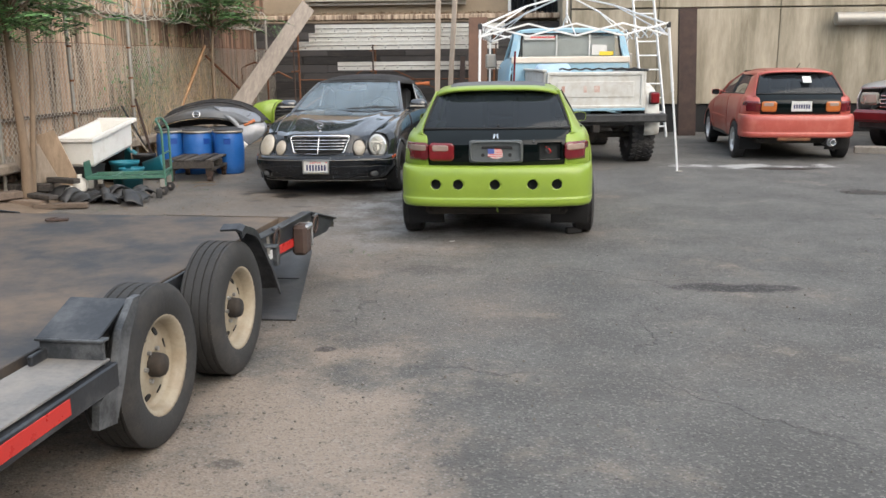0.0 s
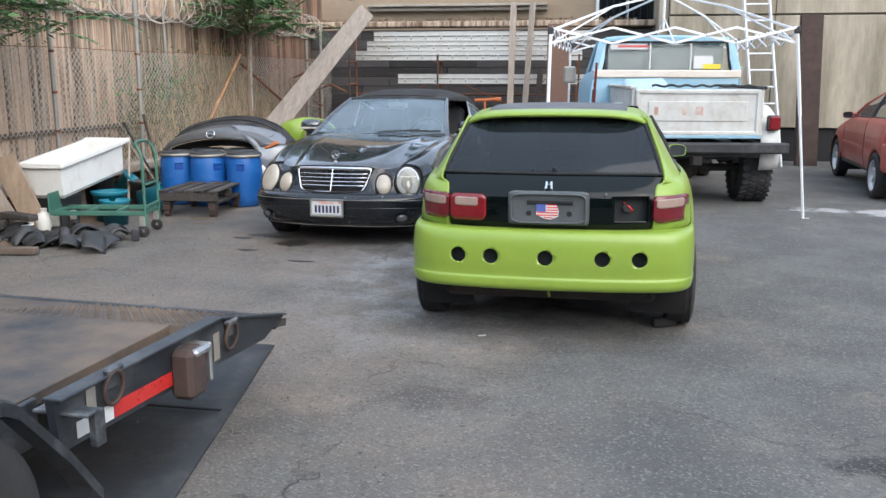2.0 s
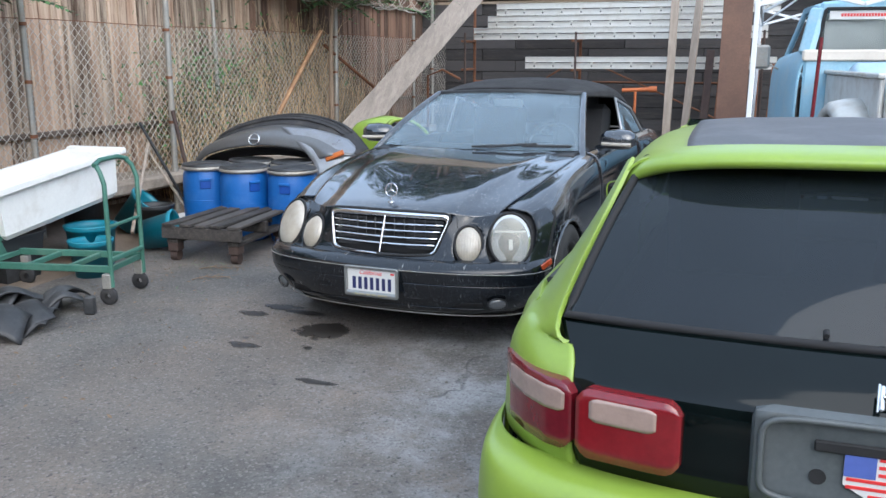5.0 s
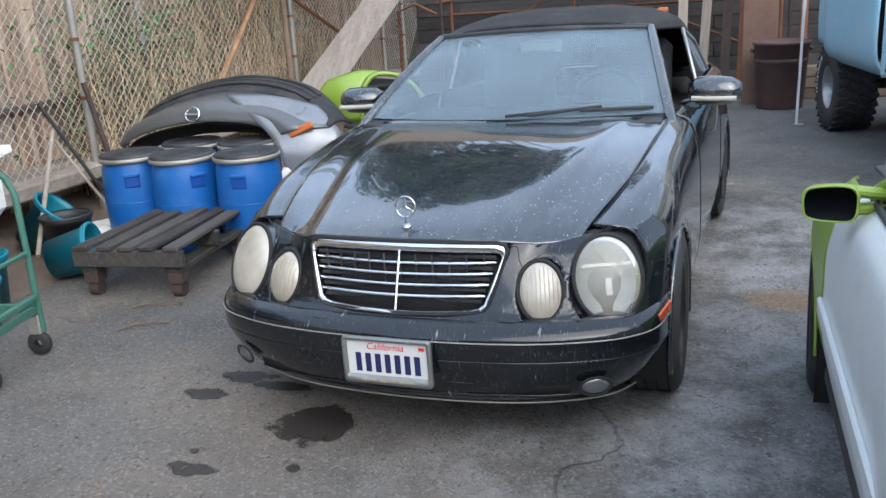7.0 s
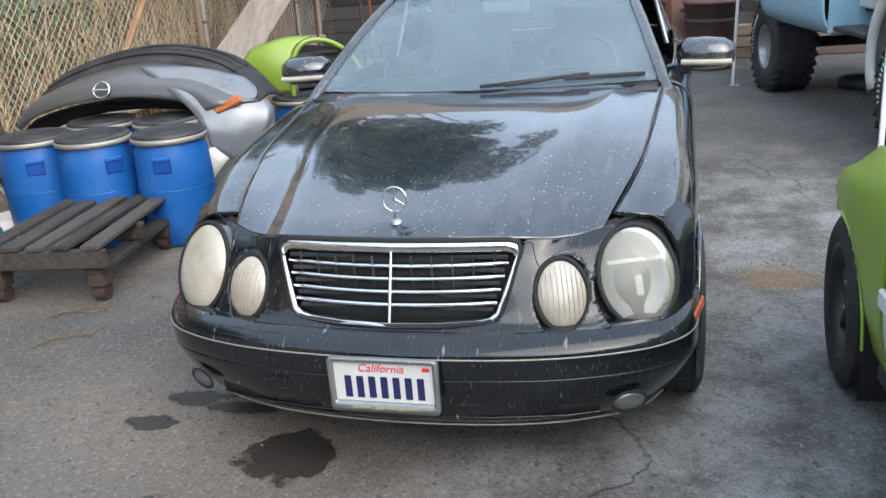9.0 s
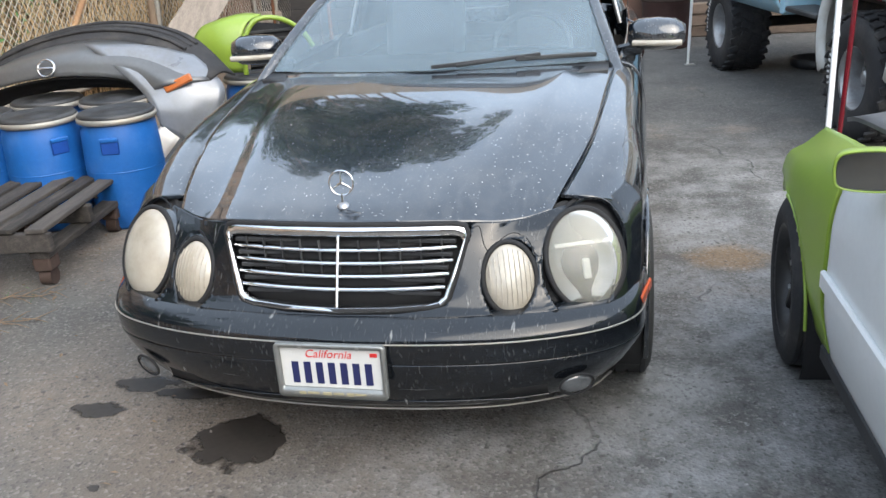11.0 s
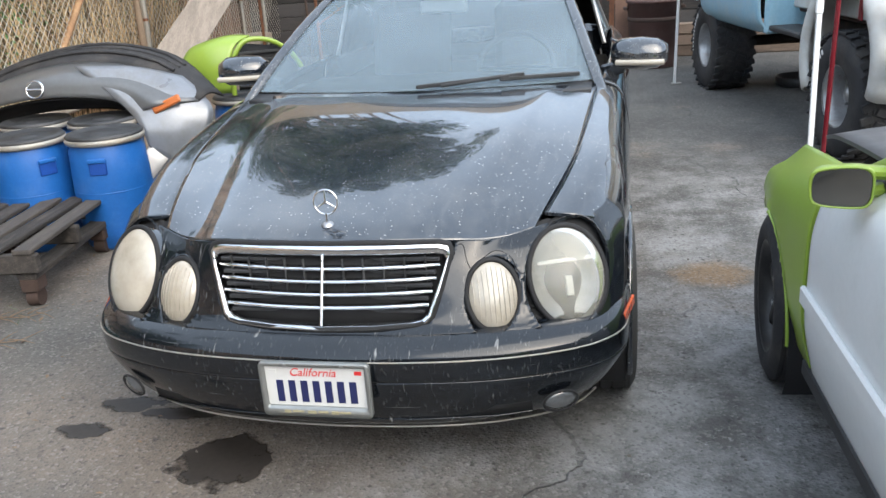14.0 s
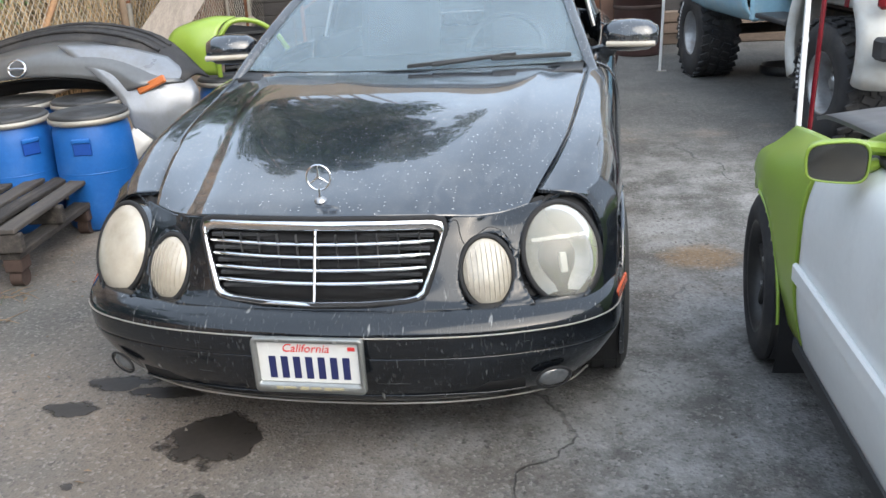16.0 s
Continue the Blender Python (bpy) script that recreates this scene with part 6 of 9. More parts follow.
part("silencer", B().cyl((0.50, 0.1, 0.31), (0.48, 0.65, 0.33), 0.075, seg=16), M["steel"], car3)
part("tow_strap", B().box((-0.1, 0.02, 0.36), (0.5, 0.06, 0.05), 0.01), M["rust"], car3)
part("aerial", B().cyl((0.1, 0.9, 1.45), (0.12, 0.8, 1.53), 0.006, seg=6), M["matte_black"], car3)

# ---- old lifted pickup under the canopy ----
M["sky_paint"] = surf("faded_blue_paint", (0.28, 0.48, 0.60), 0.5, var=0.12, s1=2, s2=40, bump=0.05, dirt=(0.42, 0.50, 0.52), amount=0.35)
M["old_white"] = surf("worn_white_paint", (0.56, 0.565, 0.54), 0.6, var=0.1, s1=2.5, s2=40, bump=0.06, dirt=(0.30, 0.25, 0.19), amount=0.36)
M["cream_band"] = surf("cream_band", (0.66, 0.60, 0.52), 0.55, var=0.08, s1=3, bump=0.04, dirt=(0.5, 0.42, 0.34), amount=0.25)
M["cab_pale"] = surf("pale_panel", (0.80, 0.80, 0.77), 0.8, var=0.15, s1=4, bump=0.1)
M["glass_bright"] = glass("cab_glass", (0.86, 0.89, 0.88), 0.02, 0.12, (0.5, 0.52, 0.5))
M["yellow_paper"] = surf("yellow_card", (0.75, 0.55, 0.05), 0.7, var=0.1, bump=0)

tk = thing("pickup_truck", "old light-blue lifted pickup with white tailgate and big off-road tyres", "truck", pose(2.09, 13.3, 0, 0, 0, 7.3))
# tailgate and bed
tgx = 0.775
gate = part("tailgate", B().box((0, 0.02, 1.155), (1.50, 0.045, 0.56), 0.012), M["old_white"], tk, "worn white tailgate")
b = B().box((0, -0.008, 1.405), (1.50, 0.03, 0.05), 0.01).box((0, -0.008, 0.905), (1.50, 0.03, 0.05), 0.01).box((-0.725, -0.008, 1.155), (0.05, 0.03, 0.5), 0.01).box((0.725, -0.008, 1.155), (0.05, 0.03, 0.5), 0.01)
part("pressed_rim", b, M["old_white"], gate)
part("pressed_panel", B().box((0, -0.006, 1.17), (1.2, 0.016, 0.24), 0.008), M["old_white"], gate)
M["faded_red"] = surf("faded_red_letters", (0.42, 0.22, 0.17), 0.7, var=0.3, bump=0, dirt=(0.6, 0.58, 0.54), amount=0.5)
for k, x in enumerate((-0.50, -0.33, -0.16, 0.02, 0.20, 0.36, 0.52)):
    part("letter_bar", B().box((x, -0.0165, 1.175), (0.05 if k != 3 else 0.09, 0.003, 0.10), 0.001), M["faded_red"] if k in (0, 2, 3) else M["old_white"], gate)
part("gate_strip", B().box((0, -0.002, 0.862), (1.56, 0.04, 0.045), 0.01), M["sky_paint"], tk, "blue lower sill")
for s in (1, -1):
    part("bed_side", B().box((s * 0.775, 1.02, 1.16), (0.045, 2.0, 0.56), 0.012), M["old_white"], tk)
    part("bed_rail", B().beam((s * 0.785, 0.0, 1.455), (s * 0.785, 2.0, 1.455), 0.075, 0.04, 0.01), M["black_plastic"] if s > 0 else M["old_white"], tk)
    # rounded step-side wing
    G = []
    for a in np.linspace(-0.55, math.pi + 0.35, 26):
        ring = []
        for k, (xx, rr) in enumerate(((0.79, 0.60), (0.90, 0.595), (1.0, 0.57), (1.035, 0.53), (1.03, 0.49), (1.0, 0.47))):
            ring.append((s * xx, 0.62 + rr * math.cos(a) * 1.02, 0.66 + rr * math.sin(a) * 0.98))
        G.append(ring)
    part("rear_wing", B().grid(G if s < 0 else [g[::-1] for g in G], None, 0.012), M["old_white"] if s > 0 else M["old_white"], tk, "rounded white rear wing")
    part("step", B().box((s * 0.90, 1.55, 0.74), (0.24, 0.6, 0.04), 0.01), M["black_plastic"], tk)
lampb = part("tail_lamp", B().box((0.935, -0.005, 1.03), (0.135, 0.06, 0.17), 0.02), M["red_lens"], tk, "red tail lamp")
part("lamp_base", B().box((0.935, 0.05, 1.03), (0.155, 0.07, 0.19), 0.02), M["black_plastic"], lampb)
lampc = part("tail_lamp", B().box((-0.935, -0.005, 1.03), (0.135, 0.06, 0.17), 0.02), M["red_lens"], tk, "red tail lamp")
part("side_marker", B().box((-1.04, 0.30, 1.0), (0.012, 0.05, 0.13), 0.005), M["dark_red_lens"], tk, "red side marker")
part("bed_floor", B().box((0, 1.0, 0.87), (1.5, 2.0, 0.05), 0.01), M["rust_dark"], tk)
part("rear_bumper", B().box((0.02, -0.12, 0.735), (2.12, 0.14, 0.13), 0.02).box((0.02, -0.06, 0.66), (1.5, 0.06, 0.08), 0.015), M["black_plastic"], tk, "dark heavy rear bumper")
part("hitch", B().box((0, -0.05, 0.58), (0.12, 0.2, 0.12), 0.015).beam((-0.5, 0.1, 0.62), (0.5, 0.1, 0.62), 0.08, 0.08, 0.01), M["under"], tk)
# frame and axles
b = B()
for s in (1, -1):
    b.beam((s * 0.42, 0.0, 0.70), (s * 0.42, 4.2, 0.70), 0.08, 0.14, 0.01)
    b.tube([(s * 0.48, 0.05, 0.62), (s * 0.48, 0.62, 0.50), (s * 0.48, 1.25, 0.63)], 0.028, 6)
b.cyl((-0.8, 0.62, 0.43), (0.8, 0.62, 0.43), 0.05).cyl((-0.8, 3.52, 0.43), (0.8, 3.52, 0.43), 0.05)
b.lathe([(0.01, -0.14), (0.10, -0.1), (0.16, 0), (0.10, 0.1), (0.01, 0.14)], 16, pose(0.05, 0.62, 0.43, 90))
b.cyl((0.05, 0.8, 0.45), (0.05, 2.2, 0.62), 0.04).box((0, 2.2, 0.62), (0.4, 0.6, 0.25), 0.05)
part("chassis", b, M["under"], tk)
for s in (1, -1):
    for yw in (0.62, 3.52):
        wheel(tk, s * 0.840, yw, 0.415, 0.37, 0.20, s, M["steel"], 0, M["rubber"], lugs=6, blocks=30)
CAB = {"cab_side", "cab_back", "cream_stripe", "cab_post", "door_post", "cab_roof", "roof_back", "rear_window", "window_rubber", "window_divider", "banner_sticker", "white_notice", "yellow_notice", "pale_sheet", "towing_mirror"}
# cab
ys = np.array([1.95, 2.2, 2.9, 3.45])
cab = skin(lines_of(ys, ([0.86, 0.90, 0.91, 0.90], [1.66, 1.66, 1.62, 1.58]), ([0.93, 0.96, 0.965, 0.955], [1.48, 1.48, 1.46, 1.44]), ([0.95, 0.975, 0.98, 0.97], [1.15, 1.15, 1.15, 1.14]), ([0.94, 0.965, 0.97, 0.96], [0.82, 0.82, 0.82, 0.82]), ([0.86, 0.88, 0.88, 0.88], [0.68, 0.68, 0.68, 0.68])), 12, 18)
two_sides("cab_side", cab, (M["sky_paint"], M["sky_paint"]), tk, None, 0.015)
part("cab_back", B().box((0, 1.96, 1.17), (1.80, 0.05, 0.98), 0.02), M["sky_paint"], tk)
part("cream_stripe", B().box((0, 1.932, 1.615), (1.84, 0.05, 0.11), 0.015), M["cream_band"], tk, "cream band under the rear window")
# upper cab: posts, roof, rear window
for s in (1, -1):
    part("cab_post", B().beam((s * 0.885, 1.985, 1.62), (s * 0.79, 2.10, 2.08), 0.15, 0.07, 0.03), M["sky_paint"], tk)
    part("door_post", B().beam((s * 0.90, 2.95, 1.6), (s * 0.79, 2.72, 2.08), 0.05, 0.05, 0.015), M["sky_paint"], tk)
    part("towing_mirror", B().box((s * 1.13, 3.02, 1.60), (0.17, 0.07, 0.26), 0.025).beam((s * 0.93, 3.0, 1.45), (s * 1.1, 3.03, 1.55), 0.02, 0.02, 0.004), M["galv"], tk, "boxy door mirror")
roof = skin([[(0, 2.03, 2.13), (0, 2.3, 2.17), (0, 2.7, 2.16), (0, 2.85, 2.12)], [(0.6, 2.04, 2.12), (0.6, 2.3, 2.155), (0.6, 2.7, 2.145), (0.6, 2.85, 2.10)], [(0.80, 2.06, 2.085), (0.82, 2.3, 2.10), (0.82, 2.7, 2.09), (0.8, 2.84, 2.06)]], 12, 10)
rf = np.concatenate([(roof * np.array([-1, 1, 1]))[:, :0:-1], roof], axis=1)
part("cab_roof", B().grid(rf[:, ::-1], None, 0.05), M["sky_paint"], tk)
part("roof_back", B().box((0, 2.07, 2.085), (1.56, 0.06, 0.09), 0.02), M["sky_paint"], tk)
rw = part("rear_window", B().grid(quad((-0.78, 2.03, 1.655), (0.78, 2.03, 1.655), (0.74, 2.03, 2.055), (-0.74, 2.03, 2.055), 6, 4)), M["glass_bright"], tk, "rear cab window with stickers")
b = B()
for a, c in (((-0.80, 1.655), (0.80, 1.655)), ((0.80, 1.655), (0.74, 2.06)), ((0.74, 2.06), (-0.74, 2.06)), ((-0.74, 2.06), (-0.80, 1.655))):
    b.beam((a[0], 2.01, a[1]), (c[0], 2.01, c[1]), 0.028, 0.03, 0.006)
part("window_rubber", b, M["matte_black"], rw)
for x in (-0.21, 0.30):
    part("window_divider", B().box((x, 2.018, 1.855), (0.022, 0.02, 0.39), 0.004), M["plate_white"], rw)
part("banner_sticker", B().box((-0.48, 2.018, 2.00), (0.46, 0.004, 0.085), 0.001), M["plate_white"], rw)
bars(rw, -0.70, -0.26, 1.985, 2.015, 2.014, 16, M["red_ink"], gap=0.25)
part("white_notice", B().box((0.46, 2.02, 1.78), (0.24, 0.004, 0.18), 0.001), M["plate_white"], rw)
part("yellow_notice", B().box((0.57, 2.016, 1.72), (0.22, 0.004, 0.07), 0.001), M["yellow_paper"], rw)
part("pale_sheet", B().box((0, 2.14, 1.84), (1.44, 0.02, 0.36), 0.005), M["cab_pale"], tk, "pale sheet behind the rear cab window")
part("bench_seat", B().box((0, 2.35, 1.35), (1.5, 0.18, 0.55), 0.06), M["seat"], tk)
for ob in tk.children_recursive:
    if ob.name.split(".")[0] in CAB:
        ob.data.transform(Matrix.Diagonal((1.13, 1.0, 1.0, 1)))
# front end
ys = np.array([2.95, 3.3, 3.8, 4.25])
fw = skin(lines_of(ys, ([0.80, 0.80, 0.80, 0.78], [1.42, 1.41, 1.39, 1.36]), ([0.95, 0.955, 0.95, 0.92], [1.36, 1.35, 1.33, 1.30]), ([0.98, 0.985, 0.985, 0.95], [1.12, 1.12, 1.11, 1.10]), ([0.96, 0.97, 0.97, 0.94], [0.80, 0.80, 0.80, 0.80])), 40, 16)
fw, fm = arches(fw, [(3.52, 0.62, 0.50)], 0.02)
two_sides("front_wing", fw, (M["sky_paint"], M["sky_paint"]), tk, fm, 0.012)
part("bonnet", B().box((0, 3.6, 1.38), (1.58, 1.35, 0.06), 0.03), M["sky_paint"], tk)
part("engine_bay", B().box((0, 3.6, 1.0), (1.3, 1.2, 0.55), 0.05), M["under"], tk)
part("windscreen", B().grid(quad((-0.84, 3.0, 1.50), (0.84, 3.0, 1.50), (0.76, 2.78, 2.08), (-0.76, 2.78, 2.08), 8, 6)), M["glass_clear"], tk)
# fuel cell on the bed: a pale blue rounded tank and clutter by the rail
tank = B().lathe([(0.001, -0.30), (0.15, -0.29), (0.19, -0.24), (0.20, 0.24), (0.15, 0.29), (0.001, 0.30)], 20, pose(-0.42, 1.35, 1.36, 0, 90, 0))
single("fuel_tank", tank, surf("pale_blue_tank", (0.36, 0.50, 0.62), 0.5, var=0.12, s1=4, bump=0.05, dirt=(0.25, 0.3, 0.33), amount=0.25), "pale blue rounded tank lying in the truck bed", "tank", pose(2.09, 13.3, 0, 0, 0, 7.3))
single("tank_cradle", B().box((-0.42, 1.35, 1.03), (0.5, 0.36, 0.28), 0.03), M["black_plastic"], "dark crate under the blue tank in the truck bed", "crate", pose(2.09, 13.3, 0, 0, 0, 7.3))
rg = B()
rngc = random.Random(3)
pts = [(-0.55 + 0.05 * k, 0.05 + 0.02 * math.sin(k), 1.475 + 0.012 * math.sin(k * 1.7)) for k in range(26)]
rg.tube(pts, 0.014, 6)
single("hose", rg, M["rubber"], "black rubber hose lying along the tailgate top", "hose", pose(2.09, 13.3, 0, 0, 0, 7.3))
b = B().lathe([(0.20, 0.0), (0.23, 0.02), (0.235, 0.09), (0.225, 0.09), (0.20, 0.015), (0.001, 0.012)], 28, pose(1.55, 16.6, 0))
single("drain_pan", b, M["black_plastic"], "black plastic oil drain pan on the ground", "pan")

# ---- car trailer ----
M["trailer_black"] = surf("chipped_black_paint", (0.022, 0.025, 0.03), 0.42, var=0.4, s1=4, s2=50, bump=0.12, dirt=(0.16, 0.165, 0.17), amount=0.26)
M["tread_plate"] = surf("dusty_tread_plate", (0.19, 0.185, 0.18), 0.7, 0.2, var=0.25, s1=4, s2=50, bump=0.3, dirt=(0.32, 0.29, 0.25), amount=0.4)
M["deck_sheet"] = surf("dusty_black_deck", (0.030, 0.032, 0.036), 0.6, var=0.35, s1=1.6, s2=40, bump=0.12, dirt=(0.19, 0.135, 0.088), amount=0.46, dscale=1.3)
M["worn_black"] = surf("scraped_black_paint", (0.04, 0.045, 0.05), 0.45, 0.2, var=0.4, s1=5, s2=60, bump=0.15, dirt=(0.22, 0.23, 0.24), amount=0.40, dscale=9)
M["reflect_red"] = surf("red_reflector_tape", (0.52, 0.03, 0.025), 0.3, var=0.08, s1=20, s2=120, bump=0.05)
M["cream_rim"] = surf("cream_rim", (0.345, 0.30, 0.225), 0.55, var=0.18, s1=9, s2=60, bump=0.1, dirt=(0.22, 0.15, 0.09), amount=0.38)
M["mat_rubber"] = surf("black_ramp_sheet", (0.028, 0.030, 0.034), 0.55, var=0.3, s1=2, s2=60, bump=0.2, dirt=(0.10, 0.095, 0.09), amount=0.3)

tr = thing("car_trailer", "black flat car-hauler trailer with twin axles and cream wheels", "trailer", pose(-0.715, 3.97, 0, 0, 0, -4.2))
# space: x across (0 = outer face of the wheels), y towards the tail
W = 2.25
deck = part("deck", B().box((-0.27 - W / 2, -1.9, 0.535), (W, 6.84, 0.05), 0.004), M["deck_sheet"], tr, "dusty dark steel deck")
tail = np.array([[(x, 1.52 + v * 0.78, 0.56 - 0.17 * v) for v in np.linspace(0, 1, 5)] for x in np.linspace(-0.20 - W, -0.085, 6)])
part("tail_deck", B().grid(tail, None, 0.04, smooth=False), M["deck_sheet"], tr, "sloping dark tread-plate tail")
# raised tread bumps
b = B()
rng = random.Random(8)
for i in range(30):
    for j in range(16):
        x, v = -0.12 - i * 0.035, (j + 0.5) / 16
        m = pose(x, 1.52 + v * 0.78, 0.5665 - 0.17 * v, -12.3, 0, 45 if (i + j) % 2 else -45)
        b.box((0, 0, 0), (0.026, 0.007, 0.005), 0.002, m)
tb = part("tread_bump", b, M["deck_sheet"], tr)
tb["kind"] = "stuff"
for side in (0, -0.54 - W):
    o = 1 if side == 0 else -1
    # tail side plate: tall by the wheel, pointed at the end
    prof = [(0.50, 0.615), (1.52, 0.60), (2.22, 0.435), (1.98, 0.375), (1.5, 0.40), (0.52, 0.435)]
    ts = side - 0.06 * o
    m = Matrix.Translation((ts + 0.005 * o, 0, 0)) @ Matrix.Rotation(radians(90), 4, "Z")
    sp = part("tail_side_plate", B().prism(prof, 0.03, m), M["trailer_black"], tr, "chipped black tail side plate")
    part("top_flange", B().beam((ts, 0.50, 0.618), (ts, 1.52, 0.603), 0.07, 0.012, 0.003).beam((ts, 1.52, 0.603), (ts, 2.2, 0.44), 0.05, 0.012, 0.003), M["trailer_black"], sp, "bare worn steel edge")
    if side == 0:
        part("red_tape", B().prism([(0.80, 0.445), (1.18, 0.432), (1.18, 0.487), (0.80, 0.50)], 0.003, Matrix.Translation((ts + 0.0085, 0, 0)) @ Matrix.Rotation(radians(90), 4, "Z")), M["reflect_red"], sp, "red reflective tape")
        part("white_tape", B().prism([(0.60, 0.452), (0.795, 0.445), (0.795, 0.50), (0.60, 0.507)], 0.003, Matrix.Translation((ts + 0.0085, 0, 0)) @ Matrix.Rotation(radians(90), 4, "Z")), M["plate_white"], sp, "white reflective tape")
        part("stake_pocket", B().box((ts + 0.045, 1.23, 0.47), (0.10, 0.13, 0.20), 0.02), M["rust_dark"], sp, "rusty stake pocket")
        part("pocket_cap", B().box((ts + 0.045, 1.26, 0.55), (0.115, 0.12, 0.035), 0.012).box((ts + 0.05, 1.315, 0.49), (0.10, 0.02, 0.16), 0.006), M["steel"], sp)
        for yy, zz in ((0.78, 0.565), (1.62, 0.500)):
            clip = part("ring_clip", B().box((ts + 0.022, yy + 0.01, zz + 0.062), (0.03, 0.085, 0.022), 0.006).box((ts + 0.012, yy + 0.01, zz + 0.03), (0.014, 0.05, 0.07), 0.004), M["worn_black"], sp)
            part("tie_ring", B().tube([(ts + 0.028 + 0.006 * math.sin(a), yy + 0.052 * math.cos(a), zz + 0.058 * math.sin(a)) for a in np.linspace(0, 2 * math.pi, 24, endpoint=False)], 0.0085, 8, closed=True), M["rust_dark"], clip, "worn steel lashing ring")
            part("bare_patch", B().box((ts + 0.0085, yy - 0.10, zz - 0.02), (0.002, 0.05, 0.12), 0.0006), M["galv"], sp, "scraped bare metal patch")
    # wheels
    side += 0.045 * o
    for yw in (-0.03, -0.93):
        wheel(tr, side - 0.11 * o, yw, 0.355, 0.215, 0.212, o, M["cream_rim"], 0, M["rubber_old"], lugs=6, dish=True)
        mm = pose(side - 0.11 * o, yw, 0.355) @ Matrix.Rotation(radians(90 * o), 4, "Y")
        part("hub", B().lathe([(0.055, 0.03), (0.052, 0.085), (0.045, 0.10), (0.001, 0.104)], 18, mm), M["under"], tr, "grimy hub cap")
        for k in range(8):
            a = 2 * math.pi * (k + 0.5) / 8
            p, q = (mm @ Vector(((0.143 + 0.48 * k2) * math.cos(a), (0.143 + 0.48 * k2) * math.sin(a), 0.0345 + 0.87 * k2)) for k2 in (-0.004, 0.005))
            part("vent_hole", B().cyl(p, q, 0.020, seg=14), M["matte_black"], tr)
    # fender: tilted end plates and the top between the wheels
    arc = [(0.0, 0.765), (0.05, 0.785), (0.18, 0.745), (0.23, 0.715), (0.42, 0.50), (0.56, 0.31)]
    part("rear_fender_plate", B().grid([[(side - xx * o, p[0], p[1] + zz) for xx, zz in ((0.11, -0.006), (0.02, 0.0), (0.0, -0.006), (0.0, -0.04))][::o] for p in arc], None, 0.012, smooth=False), M["trailer_black"], tr, "bent black rear fender plate")
    part("fender_flap", B().box((side - 0.10 * o, 0.56, 0.565), (0.20, 0.07, 0.012), 0.003).box((side - 0.02 * o, 0.60, 0.50), (0.03, 0.05, 0.12), 0.004), M["worn_black"], tr, "bare bent fender end")
    part("inner_skirt", B().box((side - 0.25 * o, -0.45, 0.50), (0.02, 2.1, 0.16), 0.004), M["trailer_black"], tr)
    part("front_fender_plate", B().box((0, 0, 0), (0.25, 0.27, 0.012), 0.003, pose(side - 0.15 * o, -1.285, 0.665, 20)), M["trailer_black"], tr, "scraped black front fender step")
    part("step_lip", B().box((side - 0.14 * o, -1.395, 0.618), (0.28, 0.05, 0.012), 0.003), M["worn_black"], tr, "bare worn lip")
    part("step_riser", B().box((side - 0.14 * o, -1.395, 0.565), (0.26, 0.016, 0.11), 0.004), M["worn_black"], tr)
    brk = [(-1.13, 0.725), (-1.19, 0.725), (-1.30, 0.63), (-1.36, 0.49), (-1.50, 0.40), (-1.52, 0.31), (-1.39, 0.285), (-1.31, 0.42), (-1.24, 0.58)]
    part("fender_bracket", B().prism(brk, 0.03, Matrix.Translation((side + 0.012 * o, 0, 0)) @ Matrix.Rotation(radians(90), 4, "Z")), M["worn_black"], tr, "scraped grey fender bracket")
    fs = part("front_side_rail", B().box((side - 0.01 * o, -3.2, 0.47), (0.05, 3.7, 0.10), 0.006), M["trailer_black"], tr)
    part("front_tread_step", B().box((side - 0.14 * o, -2.8, 0.535), (0.27, 2.86, 0.012), 0.003), M["tread_plate"], tr, "pale dusty tread-plate step")
    if o > 0:
        part("red_tape", B().box((side + 0.0175, -2.00, 0.475), (0.003, 0.62, 0.06), 0.001), M["reflect_red"], fs, "red reflective tape")
        part("white_tape", B().box((side + 0.0175, -2.61, 0.475), (0.003, 0.6, 0.06), 0.001), M["plate_white"], fs, "white reflective tape")
part("cross_beam", B().box((-0.27 - W / 2, 1.5, 0.45), (W, 0.08, 0.12), 0.008).box((-0.27 - W / 2, -0.43, 0.42), (W, 0.08, 0.12), 0.008).cyl((-W - 0.4, 0, 0.345), (-0.14, 0, 0.345), 0.035).cyl((-W - 0.4, -0.87, 0.345), (-0.14, -0.87, 0.345), 0.035), M["trailer_black"], tr)
part("tail_beam", B().box((-0.27 - W / 2, 2.26, 0.375), (W + 0.3, 0.04, 0.07), 0.006), M["trailer_black"], tr)
part("tongue", B().beam((-W / 2 - 0.9, -5.3, 0.47), (-W / 2 - 0.27, -6.9, 0.47), 0.08, 0.12, 0.008).beam((-W / 2 + 0.36, -5.3, 0.47), (-W / 2 - 0.27, -6.9, 0.47), 0.08, 0.12, 0.008).cyl((-W / 2 - 0.27, -6.8, 0), (-W / 2 - 0.27, -6.8, 0.6), 0.04), M["trailer_black"], tr)
single("deck_tie_ring", B().tube([(0.04 * math.cos(a), 0.04 * math.sin(a), 0.012) for a in np.linspace(0, 2 * math.pi, 18, endpoint=False)], 0.009, 6, closed=True).box((0.06, 0, 0.008), (0.09, 0.05, 0.016), 0.004), M["rust_dark"], "small dark lashing ring lying on the trailer deck", "ring", pose(-2.42, 5.32, 0.562, 0, 0, 20))
